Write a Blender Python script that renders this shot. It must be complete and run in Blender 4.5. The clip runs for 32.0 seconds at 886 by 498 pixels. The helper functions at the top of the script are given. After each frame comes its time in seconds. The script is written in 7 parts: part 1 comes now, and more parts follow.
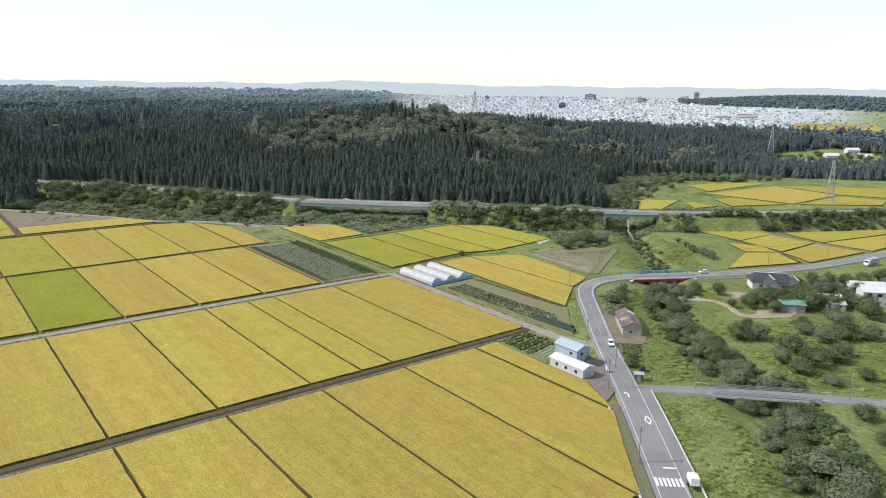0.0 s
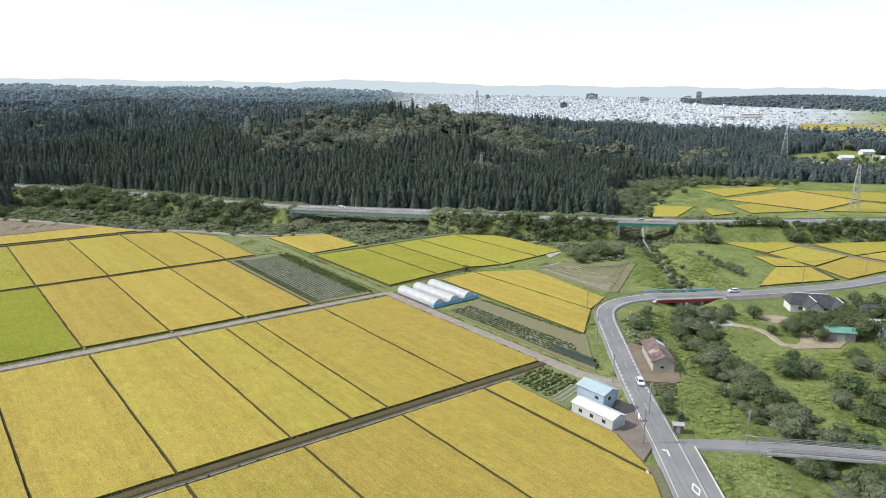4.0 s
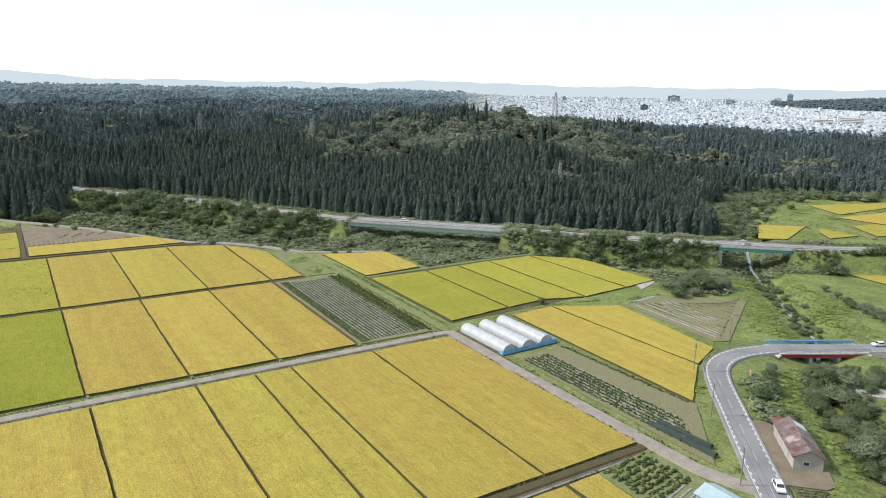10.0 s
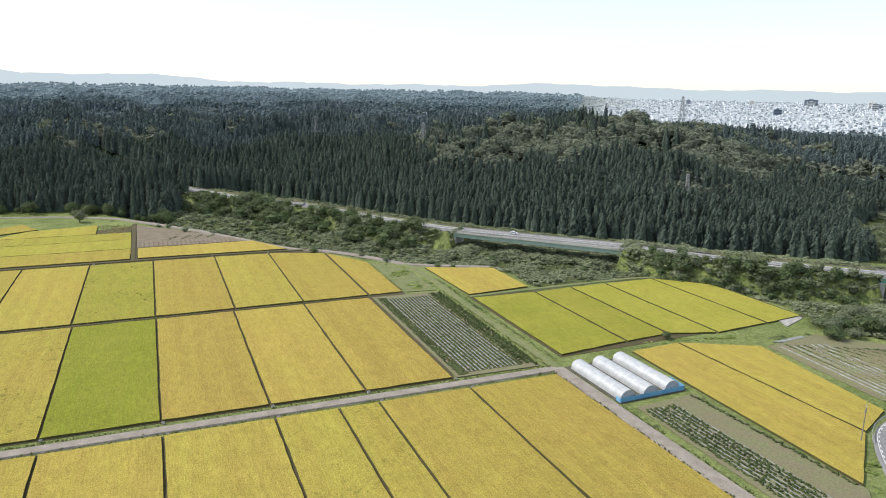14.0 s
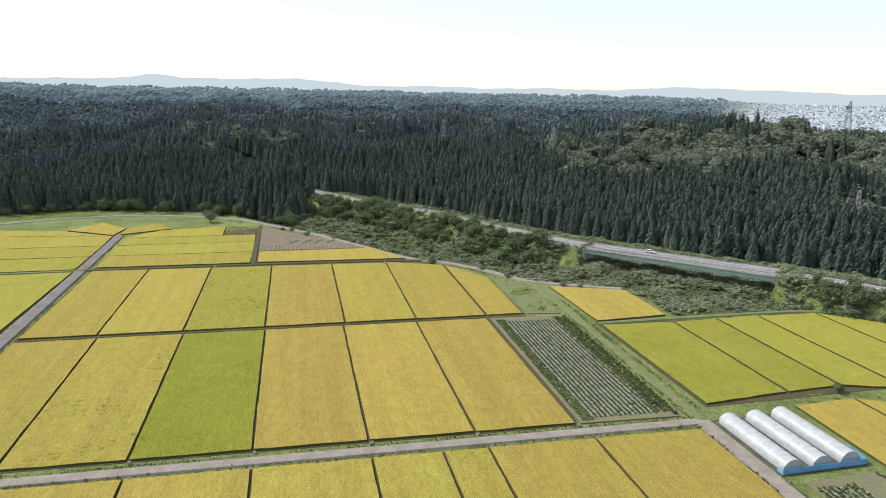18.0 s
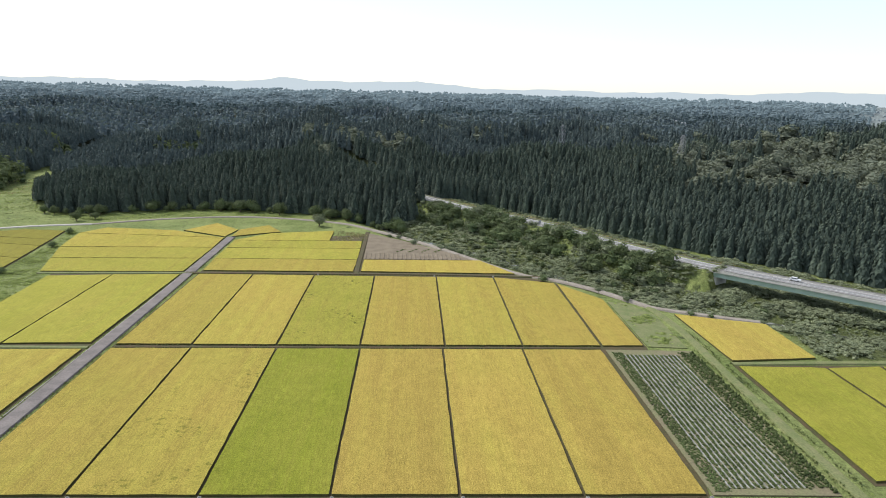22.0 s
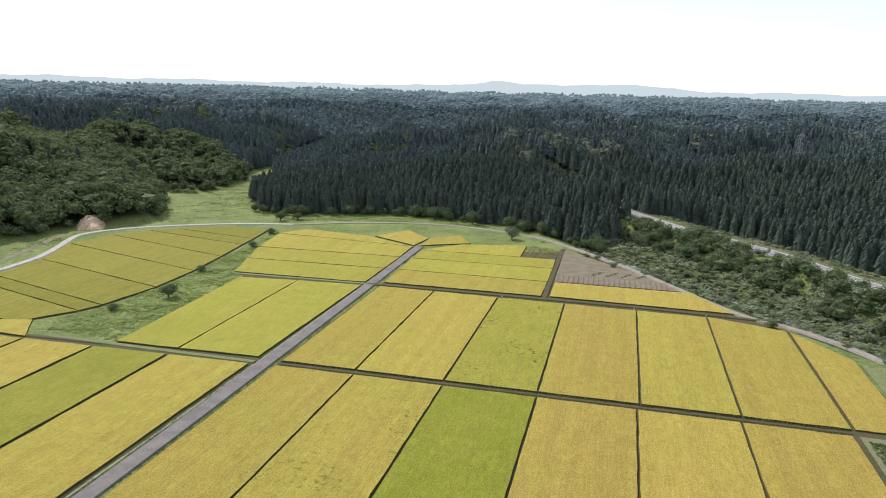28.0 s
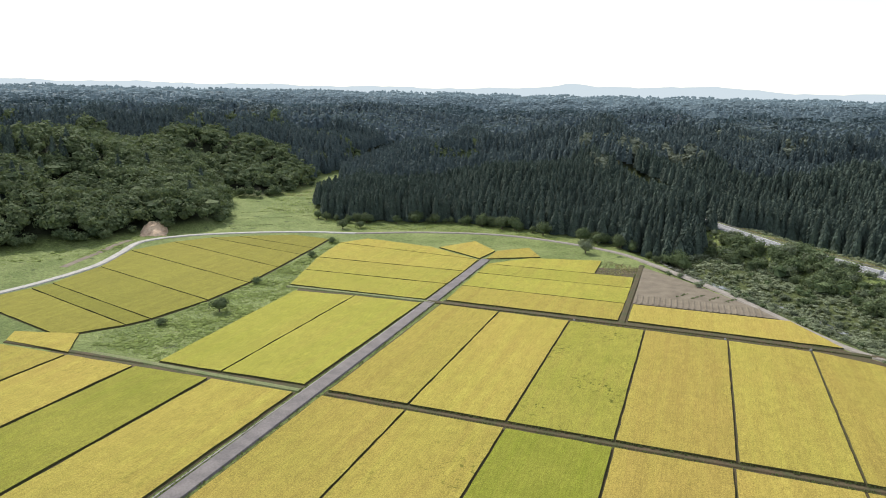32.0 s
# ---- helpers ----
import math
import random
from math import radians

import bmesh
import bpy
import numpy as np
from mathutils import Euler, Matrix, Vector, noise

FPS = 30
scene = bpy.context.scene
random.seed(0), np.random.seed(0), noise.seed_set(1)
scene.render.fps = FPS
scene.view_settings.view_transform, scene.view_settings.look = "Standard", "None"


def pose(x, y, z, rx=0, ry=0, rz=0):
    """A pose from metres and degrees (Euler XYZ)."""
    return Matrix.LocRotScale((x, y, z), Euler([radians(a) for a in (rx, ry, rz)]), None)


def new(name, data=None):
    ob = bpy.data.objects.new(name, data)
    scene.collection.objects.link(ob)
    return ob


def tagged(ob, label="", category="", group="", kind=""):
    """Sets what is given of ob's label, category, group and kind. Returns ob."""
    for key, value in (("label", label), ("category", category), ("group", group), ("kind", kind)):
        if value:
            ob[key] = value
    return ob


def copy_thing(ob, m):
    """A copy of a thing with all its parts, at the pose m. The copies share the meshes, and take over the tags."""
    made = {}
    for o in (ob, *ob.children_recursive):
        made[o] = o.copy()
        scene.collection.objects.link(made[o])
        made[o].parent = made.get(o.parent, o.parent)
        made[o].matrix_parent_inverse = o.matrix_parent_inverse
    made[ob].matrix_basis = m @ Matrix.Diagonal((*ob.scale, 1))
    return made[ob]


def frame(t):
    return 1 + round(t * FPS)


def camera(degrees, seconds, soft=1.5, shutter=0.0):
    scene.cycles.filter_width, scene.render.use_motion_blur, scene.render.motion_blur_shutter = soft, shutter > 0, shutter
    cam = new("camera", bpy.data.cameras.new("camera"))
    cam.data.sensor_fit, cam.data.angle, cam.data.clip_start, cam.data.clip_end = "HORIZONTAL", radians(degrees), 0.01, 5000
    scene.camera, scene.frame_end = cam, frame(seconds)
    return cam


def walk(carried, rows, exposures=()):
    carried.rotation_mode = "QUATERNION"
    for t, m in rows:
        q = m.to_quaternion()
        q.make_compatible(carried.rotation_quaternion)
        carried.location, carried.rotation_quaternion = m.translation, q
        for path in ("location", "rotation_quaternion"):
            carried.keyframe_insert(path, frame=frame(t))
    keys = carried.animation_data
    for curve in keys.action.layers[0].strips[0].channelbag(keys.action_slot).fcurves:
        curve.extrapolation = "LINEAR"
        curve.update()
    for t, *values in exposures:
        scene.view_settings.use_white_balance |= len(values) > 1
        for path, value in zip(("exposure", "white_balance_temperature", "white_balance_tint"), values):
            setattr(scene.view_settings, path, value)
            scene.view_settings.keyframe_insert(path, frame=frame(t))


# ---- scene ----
cam = camera(64.64, 32.0, 1.0)
walk(cam, [
    (0, pose(-52.31, -239.58, 74.54, 77.335, -0.635, -37.687)),
    (3, pose(-39.58, -221.47, 74.63, 77.288, -0.690, -37.739)),
    (6, pose(-26.83, -204.75, 74.93, 77.203, -0.751, -36.857)),
    (9, pose(-14.17, -187.27, 75.15, 77.223, -0.882, -33.076)),
    (11, pose(-6.50, -176.51, 75.24, 77.313, -0.869, -30.335)),
    (12, pose(-3.38, -171.14, 75.48, 77.329, -0.821, -28.704)),
    (13, pose(-0.54, -166.13, 75.62, 77.330, -0.944, -25.952)),
    (14, pose(2.22, -161.10, 75.61, 77.333, -1.032, -22.439)),
    (17, pose(8.93, -145.82, 75.27, 77.445, -1.073, -14.201)),
    (19, pose(11.60, -135.14, 75.23, 77.482, -1.175, -9.605)),
    (23, pose(15.89, -114.58, 75.54, 77.508, -1.419, 0.020)),
    (25, pose(17.02, -103.68, 75.62, 77.459, -1.375, 5.126)),
    (28, pose(16.85, -88.17, 75.84, 77.385, -1.387, 14.493)),
    (29, pose(15.86, -82.68, 75.81, 77.445, -1.335, 16.217)),
    (30, pose(14.81, -77.13, 75.77, 77.459, -1.291, 17.285)),
    (32, pose(12.57, -66.85, 75.80, 77.534, -1.101, 20.309)),
], [(0, -0.13), (3, -0.08), (6, 0.0), (11, -0.04), (20, -0.12), (28, -0.1), (32, -0.02)])

# ---- sky and sun ----
SUN_AZ, SUN_EL = 55.0, 43.0          # degrees left of +y, degrees above the horizon
to_sun = Vector((-math.sin(radians(SUN_AZ)) * math.cos(radians(SUN_EL)), math.cos(radians(SUN_AZ)) * math.cos(radians(SUN_EL)), math.sin(radians(SUN_EL))))
world = bpy.data.worlds.new("sky")
scene.world = world
world.use_nodes = True
wn = world.node_tree
sky = wn.nodes.new("ShaderNodeTexSky")
sky.sky_type, sky.sun_disc = "NISHITA", False
sky.sun_elevation, sky.sun_rotation = radians(SUN_EL), radians(-SUN_AZ)
sky.altitude, sky.air_density, sky.dust_density, sky.ozone_density = 50, 1.0, 0.5, 1.0
haze = wn.nodes.new("ShaderNodeMix")      # the bright veil of a hazy day
haze.data_type, haze.blend_type = "RGBA", "ADD"
haze.inputs[0].default_value = 1.0
haze.inputs[7].default_value = (5.9, 6.1, 6.45, 1)
wn.links.new(sky.outputs[0], haze.inputs[6])
wn.links.new(haze.outputs[2], wn.nodes["Background"].inputs[0])
wn.nodes["Background"].inputs[1].default_value = 0.1
sun = new("sun", bpy.data.lights.new("sun", "SUN"))
sun.data.energy, sun.data.angle, sun.data.color = 5.1, radians(0.6), (1.0, 0.95, 0.87)
sun.matrix_world = to_sun.to_track_quat("Z", "Y").to_matrix().to_4x4()


# ---- materials ----
class Nodes:
    """A short way to wire a node material."""

    def __init__(self, name, rough=0.8, metal=0.0, spec=0.3):
        self.mat = bpy.data.materials.new(name)
        self.mat.use_nodes = True
        self.t = self.mat.node_tree
        self.b = self.t.nodes["Principled BSDF"]
        self.b.inputs["Roughness"].default_value = rough
        self.b.inputs["Metallic"].default_value = metal
        self.b.inputs["Specular IOR Level"].default_value = spec
        self.co = self.t.nodes.new("ShaderNodeTexCoord").outputs["Object"]

    def put(self, socket, value):
        if hasattr(value, "is_linked"):
            self.t.links.new(value, socket)
        else:
            socket.default_value = value

    def scaled(self, sx, sy, sz):
        n = self.t.nodes.new("ShaderNodeVectorMath")
        n.operation = "MULTIPLY"
        self.put(n.inputs[0], self.co)
        n.inputs[1].default_value = (sx, sy, sz)
        return n.outputs[0]

    def noise(self, scale, detail=4.0, rough=0.55, co=None):
        n = self.t.nodes.new("ShaderNodeTexNoise")
        self.put(n.inputs["Vector"], co or self.co)
        n.inputs["Scale"].default_value, n.inputs["Detail"].default_value, n.inputs["Roughness"].default_value = scale, detail, rough
        return n.outputs["Fac"]

    def cells(self, scale):
        n = self.t.nodes.new("ShaderNodeTexVoronoi")
        self.put(n.inputs["Vector"], self.co)
        n.inputs["Scale"].default_value = scale
        return n.outputs["Distance"]

    def ramp(self, fac, lo, hi, a=0.0, b=1.0):
        n = self.t.nodes.new("ShaderNodeMapRange")
        self.put(n.inputs[0], fac)
        for i, x in enumerate((lo, hi, a, b)):
            n.inputs[i + 1].default_value = x
        return n.outputs[0]

    def math(self, op, a, b=0.5):
        n = self.t.nodes.new("ShaderNodeMath")
        n.operation = op
        self.put(n.inputs[0], a), self.put(n.inputs[1], b)
        return n.outputs[0]

    def mix(self, fac, a, b, kind="MIX"):
        n = self.t.nodes.new("ShaderNodeMix")
        n.data_type, n.blend_type = "RGBA", kind
        self.put(n.inputs[0], fac)
        self.put(n.inputs[6], (*a, 1) if isinstance(a, tuple) else a), self.put(n.inputs[7], (*b, 1) if isinstance(b, tuple) else b)
        return n.outputs[2]

    def shade(self, fac, col, lo, hi):
        """col times a grey between lo and hi."""
        v = self.ramp(fac, 0.25, 0.75, lo, hi)
        n = self.t.nodes.new("ShaderNodeVectorMath")
        n.operation = "SCALE"
        self.put(n.inputs[0], (*col[:3],) if isinstance(col, tuple) else col), self.put(n.inputs["Scale"], v)
        return n.outputs[0]

    def info(self, which):
        return self.t.nodes.new("ShaderNodeObjectInfo").outputs[which]

    def island(self):
        return self.t.nodes.new("ShaderNodeNewGeometry").outputs["Random Per Island"]

    def attribute(self, name):
        n = self.t.nodes.new("ShaderNodeAttribute")
        n.attribute_name = name
        return n.outputs["Fac"]

    def done(self, col, height=None, strength=0.5, dist=0.3, rough=None):
        self.put(self.b.inputs["Base Color"], (*col, 1) if isinstance(col, tuple) else col)
        if height is not None:
            n = self.t.nodes.new("ShaderNodeBump")
            n.inputs["Strength"].default_value, n.inputs["Distance"].default_value = strength, dist
            self.put(n.inputs["Height"], height)
            self.t.links.new(n.outputs[0], self.b.inputs["Normal"])
        if rough is not None:
            self.put(self.b.inputs["Roughness"], rough)
        return self.mat


def plain(name, a, b, scale=1.0, rough=0.8, metal=0.0, bump=0.2, fine=12.0, wear=0.12):
    """A surface of two colours in patches, with fine grain and relief."""
    n = Nodes(name, rough, metal)
    f = n.noise(fine, 3)
    col = n.shade(f, n.mix(n.ramp(n.noise(scale, 5), 0.35, 0.68), a, b), 1 - wear, 1 + wear)
    return n.done(col, f, bump, 0.05)


def make_rice():
    n = Nodes("rice_crop", 0.85, 0, 0.05)
    ripe = n.info("Color")
    sep = n.t.nodes.new("ShaderNodeSeparateColor")
    n.put(sep.inputs[0], ripe)
    rnd = n.info("Random")
    big = n.noise(0.035, 3)
    rows = n.noise(1.0, 3, 0.6, n.scaled(0.36, 0.010, 1))
    drill = n.noise(1.0, 1, 0.5, n.scaled(3.4, 0.25, 1))
    fine = n.noise(3.4, 5, 0.82)
    green = n.math("ADD", sep.outputs[0], n.math("ADD", n.ramp(big, 0.3, 0.7, -0.09, 0.09), n.ramp(rows, 0.3, 0.7, -0.09, 0.09)))
    c = n.mix(n.ramp(green, 0.08, 0.60), (0.345, 0.260, 0.064), (0.287, 0.268, 0.050))
    c = n.mix(n.ramp(green, 0.58, 1.0), c, (0.174, 0.192, 0.024))
    c = n.mix(sep.outputs[2], c, (0.182, 0.172, 0.032))
    c = n.shade(drill, c, 0.90, 1.08)
    c = n.shade(rows, c, 0.88, 1.10)
    c = n.shade(n.noise(0.95, 4, 0.7), c, 0.88, 1.12)
    c = n.shade(n.noise(1.0, 4, 0.65, n.scaled(1.5, 0.30, 1)), c, 0.90, 1.10)
    c = n.shade(n.noise(0.22, 5, 0.7), c, 0.90, 1.10)
    c = n.shade(fine, c, 0.25, 1.75)
    spots = n.math("MULTIPLY", n.math("MULTIPLY", n.ramp(n.noise(0.75, 5, 0.7), 0.55, 0.62), n.ramp(n.noise(0.06, 3), 0.48, 0.6)), sep.outputs[1])
    c = n.mix(spots, c, (0.10, 0.105, 0.018))
    c = n.shade(rnd, c, 0.94, 1.06)
    return n.done(c, n.math("ADD", fine, n.math("MULTIPLY", drill, 0.3)), 0.8, 0.25)


def make_ground():
    n = Nodes("meadow_ground", 0.9, 0, 0.15)
    a = n.noise(0.05, 5, 0.6)
    b = n.noise(0.35, 5, 0.65)
    f = n.noise(2.4, 4, 0.7)
    c = n.mix(n.ramp(a, 0.38, 0.62), (0.148, 0.192, 0.058), (0.228, 0.270, 0.094))
    c = n.mix(n.ramp(b, 0.58, 0.80), c, (0.262, 0.258, 0.115))
    c = n.mix(n.ramp(n.noise(0.11, 4), 0.62, 0.74), c, (0.046, 0.062, 0.026))
    # the woods mask turns the ground near-black below the trees
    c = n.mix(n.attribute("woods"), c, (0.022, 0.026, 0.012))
    # far ground turns blue with distance: haze painted into the base colour
    c = n.mix(n.attribute("remote_haze"), c, n.mix(n.ramp(n.noise(0.02, 5, 0.7), 0.35, 0.65), (0.060, 0.090, 0.102), (0.080, 0.114, 0.128)))
    # grey town ground, also paled and blued with painted haze
    c = n.mix(n.attribute("paved_haze"), c, n.mix(n.ramp(n.noise(0.03, 4), 0.4, 0.6), (0.33, 0.37, 0.39), (0.46, 0.49, 0.51)))
    c = n.shade(n.noise(0.8, 5, 0.75), c, 0.55, 1.4)
    c = n.shade(f, c, 0.55, 1.4)
    return n.done(c, n.math("ADD", f, b), 1.0, 0.7)


def make_leaves(name, a, b, c3, island=True, through_light=0.4):
    n = Nodes(name, 0.85, 0, 0.1)
    r = n.island() if island else n.info("Random")
    f = n.noise(1.3, 5, 0.75)
    col = n.mix(r, a, b)
    col = n.mix(n.ramp(n.noise(0.02, 3), 0.45, 0.7), col, c3)
    col = n.shade(n.noise(0.16, 2), n.shade(f, col, 0.45, 1.5), 0.72, 1.28)
    mat = n.done(col, f, 0.7, 0.4)
    thin = n.t.nodes.new("ShaderNodeBsdfTranslucent")
    n.put(thin.inputs[0], n.mix(0.5, col, (b[0] * 1.2, b[1] * 1.25, b[2] * 0.8)))
    both = n.t.nodes.new("ShaderNodeMixShader")
    both.inputs[0].default_value = through_light
    n.t.links.new(n.b.outputs[0], both.inputs[1]), n.t.links.new(thin.outputs[0], both.inputs[2])
    n.t.links.new(both.outputs[0], n.t.nodes["Material Output"].inputs[0])
    return mat


RICE, GROUND = make_rice(), make_ground()
CONIFER = make_leaves("cedar_needles", (0.035, 0.051, 0.044), (0.092, 0.120, 0.092), (0.057, 0.077, 0.063), through_light=0.08)
BROAD = make_leaves("broad_leaves", (0.062, 0.088, 0.045), (0.156, 0.190, 0.092), (0.102, 0.132, 0.066), through_light=0.25)
# slope and distant woods: haze painted into the leaf colours, bluer with distance
HAZEMIDCEDAR = make_leaves("hazed_slope_cedar_needles", (0.055, 0.077, 0.079), (0.110, 0.141, 0.137), (0.077, 0.103, 0.102), through_light=0.1)
HAZEMIDBROAD = make_leaves("hazed_slope_broad_leaves", (0.104, 0.124, 0.094), (0.205, 0.228, 0.168), (0.148, 0.168, 0.126), through_light=0.2)
HAZEDISTCEDAR = make_leaves("hazed_hill_cedar_needles", (0.080, 0.110, 0.124), (0.130, 0.166, 0.178), (0.102, 0.138, 0.152), through_light=0.2)
HAZEDISTBROAD = make_leaves("hazed_hill_broad_leaves", (0.110, 0.146, 0.156), (0.175, 0.212, 0.215), (0.140, 0.178, 0.186), through_light=0.2)
# extra translucency lifts the shaded sides, as haze would
HAZEFARWOOD = make_leaves("hazed_far_woods", (0.130, 0.176, 0.200), (0.170, 0.216, 0.238), (0.148, 0.196, 0.220), through_light=0.5)


def glow_haze_woods(name, glow):
    """Woods of the far backdrop: bright air painted in as blue colour and glow."""
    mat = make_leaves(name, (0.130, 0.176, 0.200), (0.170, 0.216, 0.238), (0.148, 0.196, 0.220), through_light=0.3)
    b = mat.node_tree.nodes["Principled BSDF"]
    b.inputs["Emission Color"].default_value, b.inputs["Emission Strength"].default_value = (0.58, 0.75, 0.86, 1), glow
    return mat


GLOWWOOD_A, GLOWWOOD_B = glow_haze_woods("glow_haze_woods_near", 0.08), glow_haze_woods("glow_haze_woods_far", 0.22)
BUSH = make_leaves("bush_leaves", (0.054, 0.082, 0.040), (0.160, 0.204, 0.096), (0.098, 0.132, 0.062), through_light=0.25)
REED = make_leaves("reeds", (0.155, 0.192, 0.060), (0.300, 0.322, 0.125), (0.215, 0.248, 0.088))
GRASS = make_leaves("meadow_clumps", (0.148, 0.198, 0.056), (0.330, 0.392, 0.130), (0.232, 0.292, 0.090), through_light=0.4)
DRYGRASS = make_leaves("dry_grass", (0.215, 0.200, 0.105), (0.370, 0.345, 0.200), (0.275, 0.265, 0.140))
SCRUB = make_leaves("pale_scrub", (0.138, 0.166, 0.096), (0.300, 0.330, 0.208), (0.204, 0.236, 0.142), through_light=0.25)
WEED = make_leaves("verge_weeds", (0.085, 0.112, 0.042), (0.170, 0.195, 0.080), (0.120, 0.150, 0.058))
BARK = plain("bark", (0.10, 0.075, 0.05), (0.16, 0.13, 0.10), 2.0, 0.9, bump=0.6)
ASPHALT = plain("asphalt", (0.165, 0.165, 0.17), (0.21, 0.21, 0.213), 0.12, 0.88, bump=0.2, fine=3.0, wear=0.08)
FARMROAD = plain("gravel_road", (0.205, 0.180, 0.150), (0.275, 0.246, 0.212), 0.3, 0.95, bump=0.5, fine=2.5, wear=0.2)
OLDROAD = plain("worn_asphalt_lane", (0.125, 0.112, 0.108), (0.185, 0.165, 0.155), 0.2, 0.92, bump=0.4, fine=2.0, wear=0.16)
EARTH = plain("bare_earth", (0.135, 0.110, 0.078), (0.190, 0.158, 0.112), 0.2, 0.95, bump=0.6, fine=2.0, wear=0.2)
TILLED = plain("tilled_soil", (0.115, 0.095, 0.062), (0.13, 0.13, 0.068), 0.15, 0.95, bump=0.8, fine=2.5, wear=0.25)
OLIVESOIL = plain("weedy_soil", (0.160, 0.140, 0.086), (0.150, 0.158, 0.076), 0.2, 0.95, bump=0.8, fine=2.2, wear=0.3)
VERGE = plain("dry_verge", (0.165, 0.172, 0.078), (0.112, 0.142, 0.050), 0.25, 0.95, bump=0.8, fine=2.2, wear=0.3)
LEVEE = plain("levee_earth", (0.082, 0.058, 0.030), (0.052, 0.056, 0.020), 0.3, 0.95, bump=0.8, fine=2.2, wear=0.35)
CONCRETE = plain("concrete", (0.42, 0.41, 0.38), (0.52, 0.51, 0.48), 0.4, 0.85, fine=3.0)
WHITE = plain("road_paint", (0.78, 0.78, 0.76), (0.68, 0.68, 0.66), 1.0, 0.7)
SCAR = plain("landslip_clay", (0.42, 0.29, 0.19), (0.55, 0.42, 0.30), 0.2, 0.95, bump=0.9, fine=1.0, wear=0.2)
PALEGRAVEL = plain("pale_gravel", (0.30, 0.285, 0.25), (0.42, 0.40, 0.36), 0.35, 0.95, bump=0.6, fine=2.0, wear=0.22)
# olive-brown stems, darkened further: shade of the crop's sides painted in
STEMSHADE = plain("shaded_rice_stems", (0.085, 0.074, 0.026), (0.060, 0.066, 0.020), 0.5, 0.95, bump=0.6, fine=2.5, wear=0.3)
ROCKY = plain("gravel_bed", (0.24, 0.23, 0.21), (0.36, 0.35, 0.33), 0.5, 0.9, bump=0.8, fine=1.5, wear=0.3)


def make_water():
    n = Nodes("creek_water", 0.12, 0, 0.5)
    return n.done(n.mix(n.ramp(n.noise(0.3, 4), 0.5, 0.7), (0.07, 0.075, 0.055), (0.36, 0.37, 0.36)), n.noise(1.5, 3), 0.4, 0.1)


WATER = make_water()


# ---- mesh helpers ----
class Shape:
    """Vertices and faces that become one mesh."""

    def __init__(self):
        self.v, self.f = [], []

    def add(self, verts, faces):
        k = len(self.v)
        self.v += [tuple(p) for p in verts]
        self.f += [tuple(i + k for i in q) for q in faces]
        return self

    def box(self, x0, y0, z0, x1, y1, z1):
        return self.add([(x0, y0, z0), (x1, y0, z0), (x1, y1, z0), (x0, y1, z0), (x0, y0, z1), (x1, y0, z1), (x1, y1, z1), (x0, y1, z1)],
                        [(3, 2, 1, 0), (4, 5, 6, 7), (0, 1, 5, 4), (1, 2, 6, 5), (2, 3, 7, 6), (3, 0, 4, 7)])

    def slab(self, pts, z0, z1):
        """An upright prism over a plan outline."""
        n = len(pts)
        area = sum(pts[i][0] * pts[(i + 1) % n][1] - pts[(i + 1) % n][0] * pts[i][1] for i in range(n))
        p = list(pts) if area > 0 else list(reversed(pts))
        return self.add([(*q[:2], z0) for q in p] + [(*q[:2], z1) for q in p],
                        [tuple(range(n - 1, -1, -1)), tuple(range(n, 2 * n))] + [(i, (i + 1) % n, n + (i + 1) % n, n + i) for i in range(n)])

    def beam(self, a, b, w, sides=4, w2=None):
        a, b = Vector(a), Vector(b)
        q = (b - a).to_track_quat("Z", "Y")
        ring = [q @ Vector((math.cos(2 * math.pi * (i + 0.5) / sides), math.sin(2 * math.pi * (i + 0.5) / sides), 0)) for i in range(sides)]
        u = w if w2 is None else w2
        return self.add([a + r * w / 2 for r in ring] + [b + r * u / 2 for r in ring],
                        [(i, (i + 1) % sides, sides + (i + 1) % sides, sides + i) for i in range(sides)] + [tuple(range(sides - 1, -1, -1)), tuple(range(sides, 2 * sides))])

    def sweep(self, line, section, closed=False):
        """A section [(across, up)] carried along a plan line of (x, y, z)."""
        m, k = len(line), len(section)
        rows = []
        for i in range(m):
            a, b = Vector(line[max(i - 1, 0)][:2]), Vector(line[min(i + 1, m - 1)][:2])
            d = (b - a).normalized()
            nrm = Vector((-d.y, d.x))
            for s, u in section:
                rows.append((line[i][0] + nrm.x * s, line[i][1] + nrm.y * s, line[i][2] + u))
        faces = []
        for i in range(m - 1):
            for j in range(k if closed else k - 1):
                j2 = (j + 1) % k
                faces.append((i * k + j, i * k + j2, (i + 1) * k + j2, (i + 1) * k + j))
        if closed:
            faces += [tuple(range(k - 1, -1, -1)), tuple(range((m - 1) * k, m * k))]
        return self.add(rows, faces)

    def mesh(self, name, mats, smooth=False):
        me = bpy.data.meshes.new(name)
        me.from_pydata(self.v, [], self.f)
        for m in (mats if isinstance(mats, (list, tuple)) else [mats]):
            me.materials.append(m)
        if smooth:
            me.shade_smooth()
        me.update()
        return me


def part(name, shape, material, parent=None, label="", smooth=False):
    ob = new(name, shape.mesh(name, material, smooth))
    if parent is not None:
        ob.parent = parent
    return tagged(ob, label=label)


